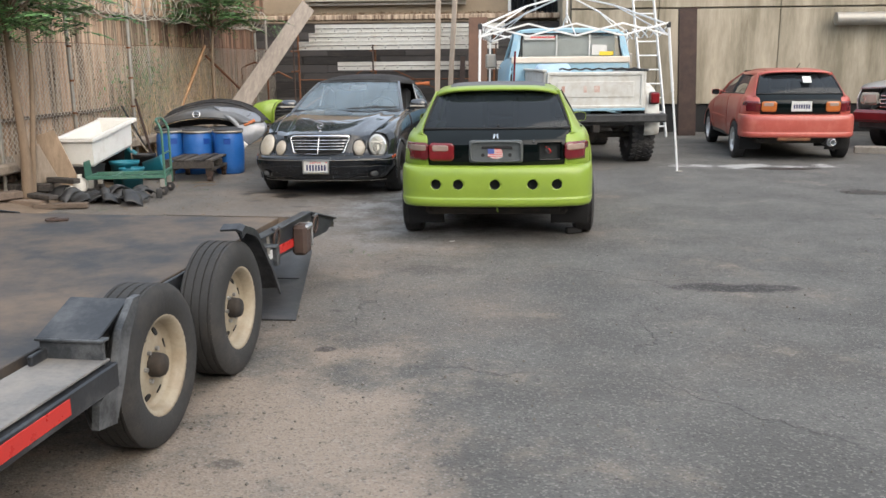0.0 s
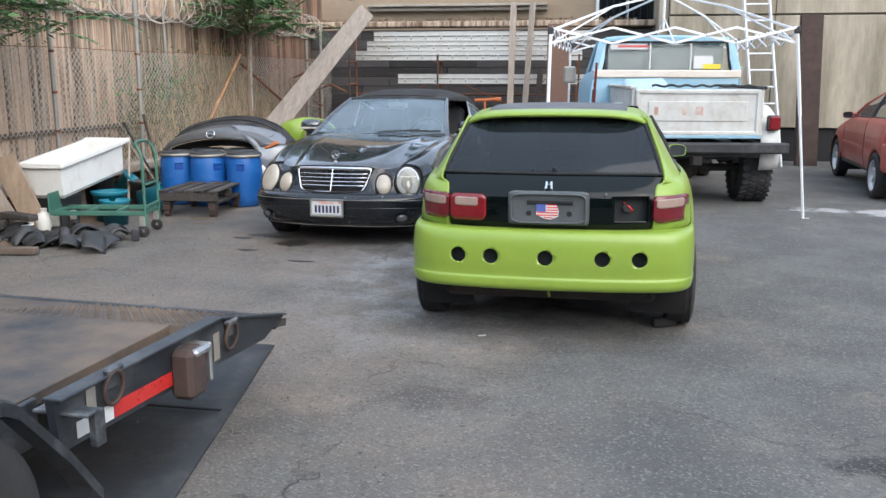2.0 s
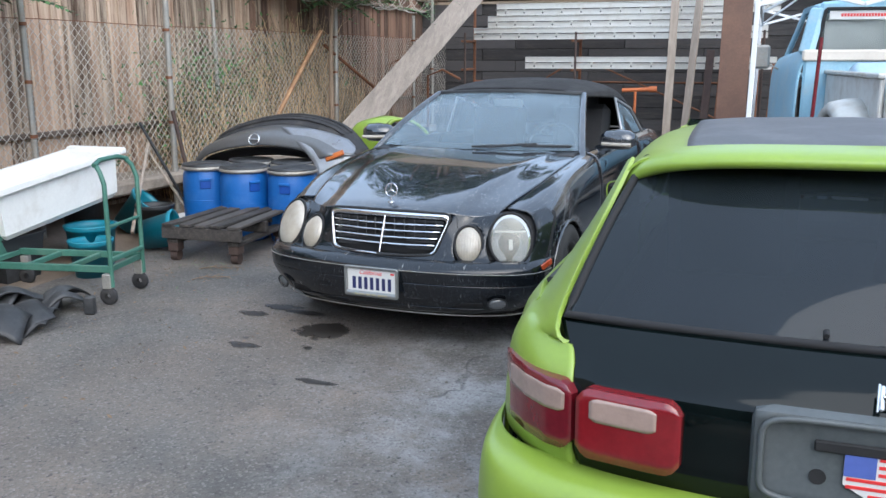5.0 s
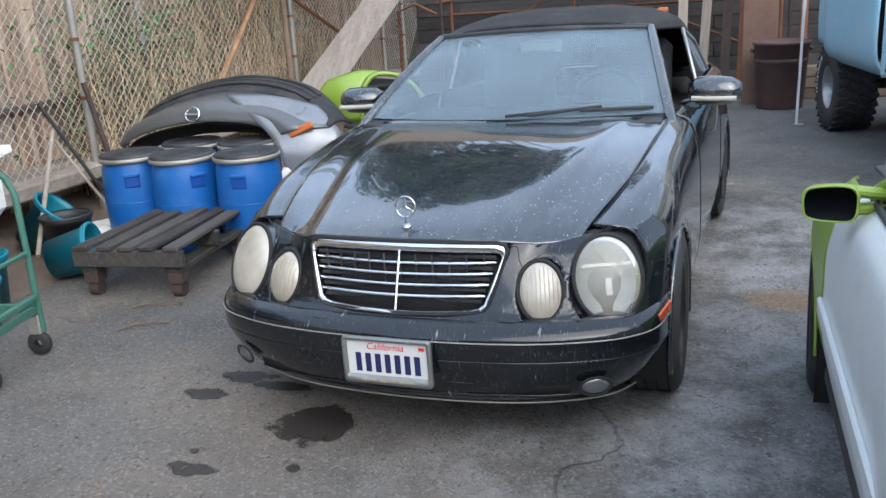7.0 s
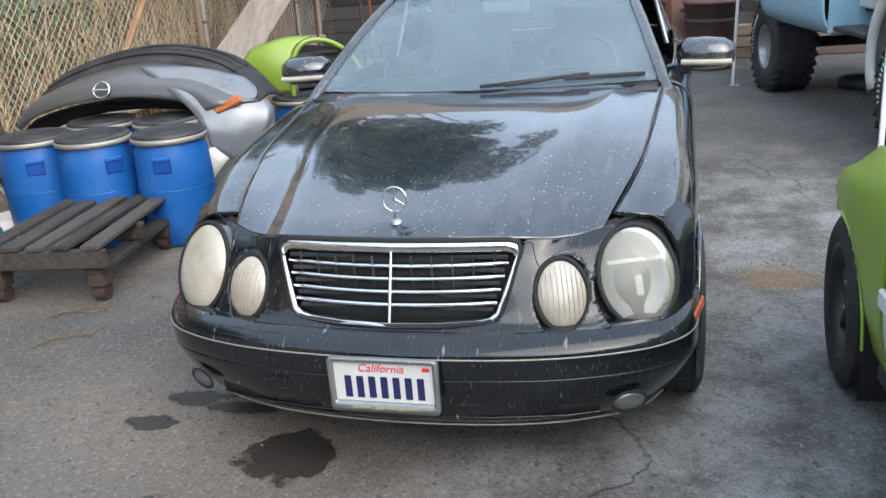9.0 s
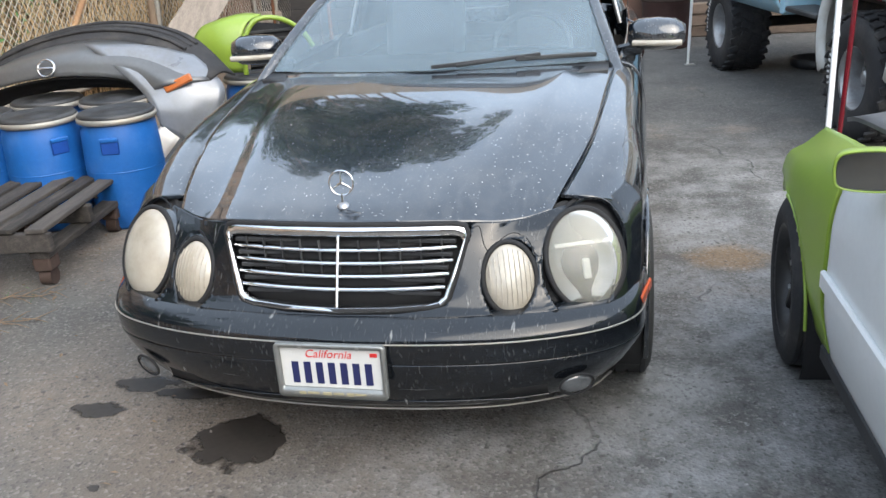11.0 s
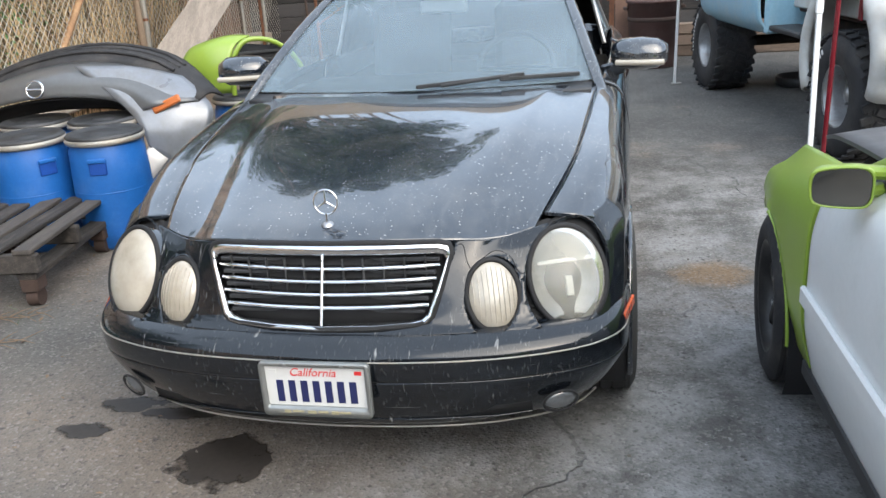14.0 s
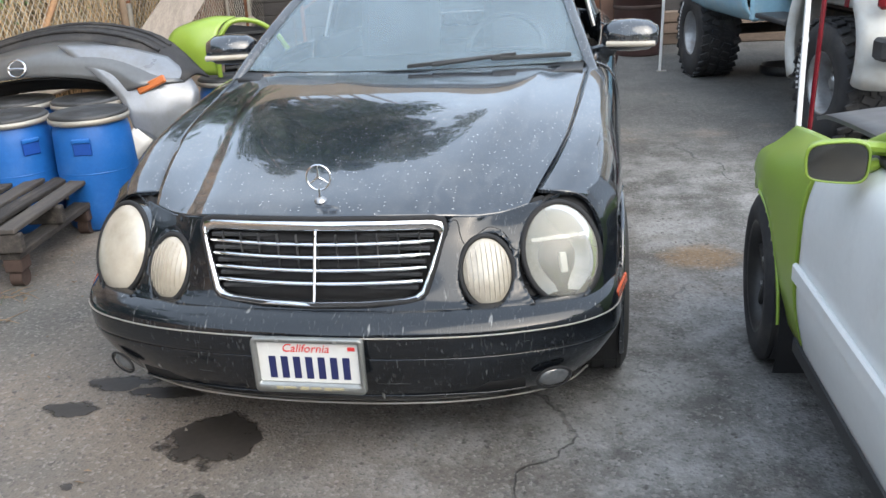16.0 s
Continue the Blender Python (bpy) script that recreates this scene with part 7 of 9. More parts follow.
# black sheet on the ground behind the trailer
b = B()
G = np.array([[(-0.62 - 0.35 * v - u * 2.3, 4.86 + 2.1 * v, 0.010 + 0.004 * math.sin(7 * u + 9 * v)) for v in np.linspace(0, 1, 12)] for u in np.linspace(0, 1, 12)])
b.grid(G[::-1], None, 0.008)
sheet = thing("ramp_sheet", "black sheet lying flat on the asphalt behind the trailer", "sheet")
part("panel", b, M["mat_rubber"], sheet)
part("seam", B().beam((-0.84, 5.9, 0.02), (-3.1, 5.9, 0.02), 0.02, 0.006, 0.002), M["matte_black"], sheet)

# ---- things along the fence ----
M["blue_drum"] = surf("blue_plastic", (0.014, 0.112, 0.385), 0.42, var=0.15, s1=5, s2=60, bump=0.05, dirt=(0.10, 0.19, 0.42), amount=0.2)
M["sink_white"] = surf("white_fibreglass", (0.82, 0.81, 0.77), 0.45, var=0.06, s1=3, bump=0.05, dirt=(0.55, 0.5, 0.42), amount=0.22)
M["cart_green"] = surf("green_enamel", (0.05, 0.15, 0.11), 0.5, var=0.2, s1=6, bump=0.1, dirt=(0.12, 0.2, 0.15), amount=0.3)
M["teal"] = surf("teal_plastic", (0.015, 0.19, 0.26), 0.45, var=0.15, s1=5, bump=0.05, dirt=(0.09, 0.2, 0.23), amount=0.25)
M["grey_paint"] = surf("silver_grey_paint", (0.22, 0.235, 0.26), 0.33, 0.35, var=0.12, s1=3, bump=0.03, coat=0.3, dirt=(0.16, 0.15, 0.14), amount=0.35)
M["pallet"] = surf("dark_old_wood", (0.045, 0.04, 0.037), 0.9, var=0.4, s1=4, s2=40, bump=0.35, dirt=(0.14, 0.12, 0.1), amount=0.3, rnd=0.5, stretch=(6, 0.8, 6))
M["grey_wood"] = surf("bleached_wood", (0.36, 0.30, 0.245), 0.9, var=0.28, s1=3, s2=40, bump=0.3, dirt=(0.22, 0.18, 0.14), amount=0.35, stretch=(6, 6, 0.7))
M["ply"] = surf("old_plywood", (0.40, 0.30, 0.215), 0.85, var=0.25, s1=3, s2=30, bump=0.2, dirt=(0.23, 0.17, 0.12), amount=0.35, stretch=(4, 4, 0.8))
M["white_plastic"] = surf("white_plastic", (0.72, 0.71, 0.67), 0.45, var=0.06, s1=5, bump=0.03, dirt=(0.5, 0.46, 0.4), amount=0.2)
M["straw"] = surf("dry_straw", (0.47, 0.34, 0.19), 0.9, var=0.7, isl=1.3, s1=3, s2=20, bump=0)
M["leaf"] = surf("green_leaf", (0.085, 0.185, 0.06), 0.6, var=0.6, s1=6, s2=30, bump=0, isl=1.0)
M["leaf_dark"] = surf("dark_leaf", (0.03, 0.055, 0.022), 0.7, var=0.4, s1=1, s2=8, bump=0)
M["bark"] = surf("brown_bark", (0.20, 0.145, 0.10), 0.9, var=0.3, s1=6, s2=50, bump=0.4, stretch=(4, 4, 0.8))

# blue drums
def drum(x, y, turn, h=0.66, lid="black"):
    t = thing("blue_drum", "blue plastic drum with black lid and metal clamp ring", "drum", pose(x, y, 0, 0, 0, turn), "blue drums by the fence")
    r = 0.215
    part("body", B().lathe([(0.001, 0.0), (r - 0.03, 0.0), (r - 0.012, 0.02), (r - 0.004, 0.12), (r, 0.2), (r + 0.004, 0.34), (r, 0.44), (r - 0.006, h - 0.10), (r - 0.02, h - 0.06), (r - 0.022, h - 0.03)], 36), M["blue_drum"], t)
    part("seam", B().lathe([(r + 0.0035, 0.335), (r + 0.007, 0.34), (r + 0.0035, 0.345)], 36), M["blue_drum"], t)
    part("clamp_ring", B().lathe([(r - 0.012, h - 0.055), (r + 0.004, h - 0.05), (r + 0.006, h - 0.035), (r + 0.002, h - 0.022), (r - 0.012, h - 0.02)], 36), M["galv"], t, "grey clamp ring")
    part("lid", B().lathe([(r - 0.006, h - 0.03), (r + 0.001, h - 0.015), (r - 0.012, h - 0.002), (r - 0.03, h), (r - 0.05, h - 0.012), (0.08, h - 0.012), (0.07, h - 0.004), (0.001, h - 0.004)], 36), M["black_plastic"], t, "black dusty lid")
    for k in (0, 180):
        m = pose(0, 0, 0, 0, 0, k)
        # raised block in darker blue: the recess's shade is put into its colour
        hd = part("handle_recess", B().box((0, -r + 0.001, h - 0.165), (0.10, 0.012, 0.095), 0.006, m), surf("recess_shade_blue", (0.009, 0.065, 0.33), 0.5, bump=0) if "recess_shade_blue" not in M else M["recess_shade_blue"], t)
        M["recess_shade_blue"] = hd.data.materials[0]
        part("grip", B().box((0, -r - 0.006, h - 0.13), (0.105, 0.014, 0.026), 0.006, m), M["blue_drum"], hd)
    return t


for x, y, a in ((-4.29, 12.42, 30), (-3.865, 12.37, 55), (-3.40, 12.40, 10), (-4.08, 12.85, 0), (-3.62, 12.84, 40)):
    drum(x, y, a)
drum(-3.03, 13.74, 20, 0.62)
drum(-2.62, 13.98, 70, 0.62)

# grey bumper cover draped over the drums
bc = thing("bumper_cover", "grey car bumper cover lying over the blue drums", "bumper")
U = [(-4.76, 13.06, 0.60), (-4.62, 13.08, 0.76), (-4.25, 13.10, 0.90), (-3.82, 13.12, 0.955), (-3.38, 13.10, 0.88), (-3.05, 12.98, 0.70)]
Lo = [(-4.74, 12.96, 0.585), (-4.56, 12.90, 0.68), (-4.2, 12.84, 0.765), (-3.85, 12.84, 0.785), (-3.55, 12.88, 0.745), (-3.42, 12.86, 0.66)]
mid = [tuple((np.array(a) + np.array(c)) / 2 + np.array([0, -0.07, 0.03])) for a, c in zip(U, Lo)]
# darker copy of the wing's grey: the face's dark reflection put into paint
M["grey_shaded"] = surf("shaded_grey_paint", (0.13, 0.135, 0.14), 0.33, 0.3, var=0.12, s1=3, bump=0.03, coat=0.3, dirt=(0.10, 0.095, 0.09), amount=0.35)
part("face", B().grid(skin([U, mid, Lo], 30, 10), None, 0.012), M["grey_shaded"], bc, "silver-grey face with its dark reflection painted in")
bk = [(-4.72, 13.20, 0.67), (-4.52, 13.28, 0.87), (-4.12, 13.34, 0.995), (-3.7, 13.36, 1.03), (-3.28, 13.30, 0.94), (-2.95, 13.14, 0.70)]
part("upper_trim", B().grid(skin([bk, [tuple((np.array(a) + np.array(c)) / 2 + np.array([0, 0, 0.035])) for a, c in zip(U, bk)], U], 30, 8), None, 0.012), M["rubber"], bc, "black ribbed upper edge")
for k in range(3):
    f = 0.3 + 0.22 * k
    part("rib", B().tube([tuple(np.array(a) * f + np.array(c) * (1 - f) + np.array([0, 0, 0.045])) for a, c in zip(spline(U, 16)[3:14], spline(bk, 16)[3:14])], 0.012, 6), M["rubber"], bc)
part("opening", B().grid(skin([[(p[0], p[1] + 0.03, p[2] - 0.01) for p in Lo], [(p[0], p[1] + 0.12, p[2] - 0.02) for p in Lo], [(p[0] + 0.02, p[1] + 0.2, p[2] - 0.1) for p in Lo]], 20, 6), None, 0.01), M["matte_black"], bc)
w1 = [(-3.80, 12.94, 0.955), (-3.58, 12.875, 0.80), (-3.43, 12.83, 0.665), (-3.365, 12.80, 0.57), (-3.335, 12.79, 0.47)]
w2 = [(-3.45, 13.02, 0.925), (-3.28, 12.94, 0.79), (-3.19, 12.89, 0.68), (-3.18, 12.85, 0.55), (-3.27, 12.805, 0.42)]
w3 = [(-3.18, 13.10, 0.84), (-3.04, 13.04, 0.73), (-2.97, 12.99, 0.62), (-3.03, 12.92, 0.50), (-3.22, 12.82, 0.37)]
part("side_wing", B().grid(skin([w1, w2, w3], 24, 12)[:, ::-1], None, 0.012), M["grey_paint"], bc, "silver-grey side wing")
part("wing_tip", B().grid(quad((-3.325, 12.80, 0.475), (-3.235, 12.81, 0.385), (-3.43, 12.72, 0.165), (-3.475, 12.71, 0.26), 6, 6, (-0.01, -0.02, 0.01)), None, 0.012), M["white_plastic"], bc, "pale torn lower corner")
part("side_marker", B().box((0, 0, 0), (0.185, 0.024, 0.05), 0.008, pose(-3.21, 12.862, 0.715, -20, -22, 12)), M["amber_lens"], bc, "orange side marker")
part("round_badge", B().tube([(-4.02 + 0.055 * math.cos(a), 12.815 + 0.02 * math.sin(a), 0.845 + 0.048 * math.sin(a)) for a in np.linspace(0, 2 * math.pi, 24, endpoint=False)], 0.008, 6, closed=True).beam((-4.07, 12.812, 0.845), (-3.97, 12.812, 0.845), 0.022, 0.014, 0.003), M["chrome"], bc, "round metal badge")

# lime bumper piece on the further drum
lb = thing("bumper_piece", "lime green bumper piece resting on a blue drum", "bumper")
G = skin([[(-3.38, 13.62, 0.68), (-3.40, 13.60, 0.82), (-3.34, 13.64, 0.95), (-3.22, 13.72, 1.0)],
          [(-3.20, 13.54, 0.66), (-3.20, 13.52, 0.83), (-3.16, 13.58, 0.98), (-3.06, 13.70, 1.03)],
          [(-3.02, 13.56, 0.65), (-3.02, 13.54, 0.83), (-2.99, 13.60, 0.97), (-2.92, 13.72, 1.02)]], 14, 12)
part("shell", B().grid(G[:, ::-1], None, 0.012), M["lime"], lb)
part("edge_bow", B().tube(spline([(-3.02, 13.55, 0.64), (-3.0, 13.53, 0.85), (-2.92, 13.58, 0.99), (-2.78, 13.66, 0.99), (-2.66, 13.74, 0.90), (-2.60, 13.8, 0.78)], 20), 0.018, 8), M["lime"], lb)
part("mesh_insert", B().grid(quad((-3.0, 13.60, 0.66), (-2.62, 13.78, 0.66), (-2.62, 13.78, 0.92), (-2.98, 13.62, 0.98), 5, 5), None, 0.01), M["matte_black"], lb)
for k in range(5):
    part("louvre", B().beam((-2.99, 13.585, 0.69 + k * 0.055), (-2.72, 13.72, 0.69 + k * 0.055), 0.012, 0.02, 0.003), M["black_plastic"], lb)

# slatted pallet on a small wooden dolly
pt = thing("pallet", "dark weathered wooden pallet on a low dolly", "pallet", pose(-3.68, 11.80, 0, 0, 0, 3))
slat = B().box((0, 0, 0), (0.095, 0.92, 0.024), 0.004).mesh("slat", M["pallet"])
for k in range(5):
    o = part("slat", slat, None, pt)
    o.matrix_local = pose(-0.28 + k * 0.14, 0, 0.298 + 0.002 * (k % 2), 0, 0, (-1.5, 0.8, 0, -1, 1.2)[k])
for y in (-0.43, 0.0, 0.43):
    part("stringer", B().box((0, y, 0.235), (0.70, 0.045, 0.095), 0.006), M["pallet"], pt)
for x in (-0.27, 0.27):
    part("runner", B().box((x, 0, 0.165), (0.10, 0.86, 0.035), 0.005), M["pallet"], pt)
    for y in (-0.38, 0.38):
        c = part("caster", B().box((x, y, 0.115), (0.09, 0.10, 0.07), 0.008), M["rust_dark"], pt, "rusty caster block")
        part("roller", B().cyl((x - 0.03, y, 0.045), (x + 0.03, y, 0.045), 0.045, seg=14), M["rust_dark"], c)

# white trough sink, tilted, on a tote and a tub
sk = thing("utility_sink", "white fibreglass trough sink propped at a tilt", "sink", pose(-4.44, 10.22, 0.34, 7.2, 0, 0))
def tray(x0, x1, y0, y1, z):
    return [(x0, y0, z), (x1, y0, z), (x1, y1, z), (x0, y1, z)]
b = B()
outer = [tray(-0.46 - o, 0 + o, 0 - o, 1.22 + o, z) for o, z in ((-0.05, 0.0), (-0.02, 0.04), (0.0, 0.33), (0.028, 0.335), (0.03, 0.372), (-0.018, 0.375), (-0.03, 0.36), (-0.06, 0.06))]
vs = [p for rr in outer for p in rr]
fs = [(4 * i + k, 4 * i + (k + 1) % 4, 4 * i + 4 + (k + 1) % 4, 4 * i + 4 + k) for i in range(len(outer) - 1) for k in range(4)]
b.add(vs, fs + [(3, 2, 1, 0), tuple(4 * (len(outer) - 1) + k for k in range(4))])
part("basin", b, M["sink_white"], sk)
part("rim_lip", B().beam((0.035, -0.03, 0.36), (0.035, 1.25, 0.36), 0.016, 0.05, 0.005).beam((-0.5, -0.035, 0.36), (0.04, -0.035, 0.36), 0.016, 0.05, 0.005).beam((-0.49, 1.26, 0.365), (0.06, 1.26, 0.365), 0.07, 0.05, 0.01), M["sink_white"], sk)
# added prop, coloured black to stand for the shade beneath the sink
single("storage_tote", B().lathe([(0.001, 0), (0.22, 0), (0.27, 0.335), (0.285, 0.335), (0.285, 0.35), (0.001, 0.35)], 4, pose(0, 0, 0, 0, 0, 45), smooth=False), M["black_plastic"], "added prop under the sink, black for the shade there", "tote", pose(-4.70, 10.44, 0))
def tub(name, label, x, y, r, h, mat, cat="bucket", tip=0):
    m = pose(x, y, r * math.sin(radians(tip)) * 0.9, 0, tip, 20 if tip else 0)
    t = thing(name, label, cat, m)
    part("body", B().lathe([(0.001, 0.004), (r * 0.8, 0.004), (r * 0.82, 0.0), (r * 0.97, h - 0.04), (r, h - 0.04), (r + 0.012, h - 0.02), (r + 0.012, h), (r - 0.004, h), (r * 0.95, h - 0.04), (r * 0.8, 0.015), (0.001, 0.012)], 30), mat, t)
    part("rim", B().lathe([(r + 0.004, h - 0.012), (r + 0.016, h - 0.006), (r + 0.016, h + 0.004), (r, h + 0.006)], 30), mat, t)
    return t
tub("plastic_tub", "dark plant tub supporting the white sink", -4.70, 11.28, 0.17, 0.49, M["black_plastic"], "tub")
t = tub("plastic_tub", "teal plastic tub on the ground beside the cart", -4.42, 11.02, 0.185, 0.33, M["teal"], "tub")
part("price_label", B().box((0.05, -0.172, 0.14), (0.045, 0.004, 0.05), 0.001), M["plate_white"], t)
tub("plastic_tub", "teal plastic tub on the ground beside the cart", -4.22, 10.78, 0.15, 0.27, M["teal"], "tub")
tub("plastic_tub", "teal plastic tub lying on its side", -4.40, 11.62, 0.15, 0.28, M["teal"], "tub", 78)
tub("plant_pot", "black nursery pot full of dark soil", -4.53, 11.96, 0.155, 0.33, M["black_plastic"], "pot")
tub("plastic_tub", "teal plastic tub leaning behind the black pot", -4.93, 12.06, 0.155, 0.32, M["teal"], "tub", 42)
for a, c in (((-4.44, 12.28, 0.04), (-4.24, 12.50, 0.22)), ((-4.30, 12.24, 0.04), (-4.14, 12.40, 0.20))):
    single("white_pipe", B().cyl(a, c, 0.034, seg=14), M["white_plastic"], "broken white plastic pipe against the blue drums", "pipe")

# green nursery cart
ct = thing("hand_cart", "green steel platform cart with hoop handle", "cart", pose(-3.60, 10.57, 0, 0, 0, 100))
# space: x across the handle, y away from it along the platform
b = B()
for x in (0.0, -0.42):
    b.tube([(x, 0, 0.12), (x, 0, 0.62), (x, 0.0, 0.80), (x * 0.98, 0.03, 0.88), (x * 0.9 - 0.02, 0.06, 0.92)], 0.016, 8)
b.tube([(0, 0.06, 0.92), (-0.10, 0.075, 0.945), (-0.32, 0.075, 0.945), (-0.42, 0.06, 0.92)], 0.016, 8)
b.beam((0.0, 0, 0.30), (-0.42, 0, 0.30), 0.028, 0.028, 0.004).beam((0.0, 0, 0.52), (-0.42, 0, 0.52), 0.02, 0.02, 0.004)
part("handle_frame", b, M["cart_green"], ct)
b = B()
for x in (0.0, -0.42):
    b.beam((x, 0, 0.24), (x, 0.95, 0.24), 0.03, 0.045, 0.004)
for y in (0.02, 0.32, 0.62, 0.94):
    b.beam((0.0, y, 0.235), (-0.42, y, 0.235), 0.03, 0.035, 0.004)
part("platform_frame", b, M["cart_green"], ct)
part("end_plate", B().box((-0.21, 0.96, 0.34), (0.44, 0.014, 0.20), 0.006), M["cart_green"], ct, "pale green end plate")
for x in (0.0, -0.42):
    for y in (0.03, 0.9):
        c = part("caster", B().box((x, y, 0.16), (0.05, 0.06, 0.10), 0.006), M["galv"], ct)
        part("roller", B().lathe([(0.02, -0.016), (0.055, -0.016), (0.06, -0.008), (0.06, 0.008), (0.055, 0.016), (0.02, 0.016)], 20, pose(x, y, 0.06, 0, 90, 0)), M["rubber"], c)

# leaning boards, jug, bucket
single("plywood_board", B().beam((-4.70, 10.13, 0.05), (-4.91, 9.94, 0.80), 0.24, 0.022, 0.004, 62), M["ply"], "weathered plywood offcut leaning on the pile", "board")
single("grey_board", B().beam((-4.83, 9.84, 0.04), (-4.98, 9.60, 0.62), 0.32, 0.02, 0.004, 62), M["grey_wood"], "grey weathered board leaning on the pile", "board")
jug = thing("plastic_jug", "white plastic jug with a cap beside the boards", "jug", pose(-4.58, 10.06, 0))
part("body", B().lathe([(0.001, 0), (0.075, 0), (0.082, 0.015), (0.082, 0.17), (0.07, 0.215), (0.03, 0.24), (0.028, 0.255)], 24), M["white_plastic"], jug)
part("cap", B().cyl((0, 0, 0.25), (0, 0, 0.275), 0.032, seg=16), M["white_plastic"], jug)
part("handle", B().tube([(0.075, 0, 0.10), (0.10, 0, 0.13), (0.10, 0, 0.18), (0.065, 0, 0.21)], 0.012, 8), M["white_plastic"], jug)
bk = thing("paint_bucket", "dented white paint bucket without a lid", "bucket", pose(-4.68, 9.86, 0))
part("body", B().lathe([(0.001, 0), (0.085, 0), (0.09, 0.13), (0.098, 0.132), (0.098, 0.15), (0.086, 0.15), (0.08, 0.02), (0.001, 0.02)], 24), M["white_plastic"], bk)

# black plastic car parts thrown on the ground
jk = thing("plastic_undertray", "heap of broken black plastic car trim", "car parts", pose(-4.10, 9.70, 0, 0, 0, 20))
rng = random.Random(5)
for k in range(20):
    x0 = -0.60 + (k % 10) * 0.11 + rng.uniform(-0.05, 0.05)
    y0 = rng.uniform(-0.22, 0.18)
    L = rng.uniform(0.18, 0.42)
    a = rng.uniform(-1.5, 1.5)
    h = rng.uniform(0.01, 0.11)
    pts = [(x0, y0, 0.03), (x0 + L * 0.4 * math.cos(a), y0 + L * 0.4 * math.sin(a), h + 0.06), (x0 + L * 0.75 * math.cos(a), y0 + L * 0.75 * math.sin(a), h + 0.03), (x0 + L * math.cos(a), y0 + L * math.sin(a), 0.035)]
    w = rng.uniform(0.05, 0.11)
    side = np.array([-math.sin(a), math.cos(a), rng.uniform(-0.4, 0.5)])
    part("shard", B().grid(skin([[tuple(np.array(p) - side * w) for p in pts], [tuple(np.array(p) + np.array([0, 0, 0.03])) for p in pts], [tuple(np.array(p) + side * w) for p in pts]], 12, 6), None, 0.008), M["black_plastic"], jk)
for x, y in ((0.62, 0.02), (0.35, 0.15)):
    part("bracket", B().box((x, y, 0.06), (0.07, 0.05, 0.12), 0.01), M["black_plastic"], jk)

# timber offcuts, heap of earth at the fence
b = B()
pile = thing("timber_pile", "heap of grey timber offcuts and old steps", "timber", pose(-4.95, 9.35, 0))
for k, (x, y, z, sx, sy, sz, a) in enumerate(((-0.05, 0.1, 0.06, 0.55, 0.16, 0.10, 20), (0.1, -0.15, 0.05, 0.7, 0.14, 0.09, -12), (0.0, 0.3, 0.17, 0.5, 0.14, 0.09, 8), (-0.25, -0.05, 0.15, 0.4, 0.18, 0.08, 60), (0.35, 0.05, 0.13, 0.45, 0.12, 0.05, -30), (0.55, -0.35, 0.04, 0.6, 0.10, 0.06, 10), (0.2, 0.45, 0.25, 0.45, 0.11, 0.06, -20))):
    part("offcut", B().box((x, y, z), (sx, sy, sz), 0.008, pose(0, 0, 0, 0, 0, a)), M["plank_dark"] if k % 2 else M["pallet"], pile)
def mound(name, label, x0, x1, y0, y1, h, seed):
    nx, ny = 24, 60
    G = np.zeros((nx, ny, 3))
    for i in range(nx):
        for j in range(ny):
            u, v = i / (nx - 1), j / (ny - 1)
            x, y = x0 + (x1 - x0) * u, y0 + (y1 - y0) * v
            e = min(1, 4 * v * (1 - v) * 2) * (1 - u) ** 1.3
            z = h * e * (0.75 + 0.5 * noise.noise(Vector((x * 1.3, y * 0.9, seed)))) + 0.05 * e * noise.noise(Vector((x * 6, y * 6, seed)))
            G[i, j] = (x, y, max(z, -0.004) if u < 0.98 else -0.01)
    single(name, B().grid(G), M["dirt"], label, "earth", kind="structure")
mound("earth_bank", "bank of bare earth and litter along the fence", -5.55, -4.35, 5.0, 18.5, 0.22, 3)

# pipes and sticks leaning behind the drums
for nm, lb_, p, q, r, mt in (("steel_pipe", "thin dark pipe leaning on the fence", (-5.05, 12.50, 1.0), (-4.68, 12.76, 0.05), 0.014, "black_plastic"), ("steel_bar", "dark steel bar leaning on the fence", (-5.05, 13.02, 1.08), (-4.80, 12.98, 0.05), 0.02, "rust_dark"), ("plastic_pipe", "white plastic pipe leaning among the pots", (-5.02, 12.55, 0.74), (-4.62, 12.60, 0.12), 0.011, "grey_wood"), ("wooden_stick", "pale wooden stick leaning on the fence", (-5.03, 12.60, 0.84), (-4.60, 11.72, 0.12), 0.016, "grey_wood")):
    single(nm, B().cyl(p, q, r, seg=10), M[mt], lb_, "pipe")
for k, (x, y, z, a) in enumerate(((-4.62, 12.42, 0.08, 20), (-4.58, 12.25, 0.06, 60), (-4.2, 12.38, 0.09, 0), (-3.72, 12.42, 0.16, 80))):
    b = B().tube(spline([(-0.16, 0, 0), (-0.05, 0.03, 0.03), (0.08, -0.02, 0.05), (0.17, 0.0, 0.0)], 10), [0.02, 0.05, 0.06, 0.06, 0.055, 0.06, 0.06, 0.05, 0.04, 0.015], 10)
    single("crumpled_bag", b, M["white_plastic"], "crumpled white plastic bag among the drums", "bag", pose(x, y, z - 0.01, 0, 0 if k < 3 else 70, a), "crumpled bags")

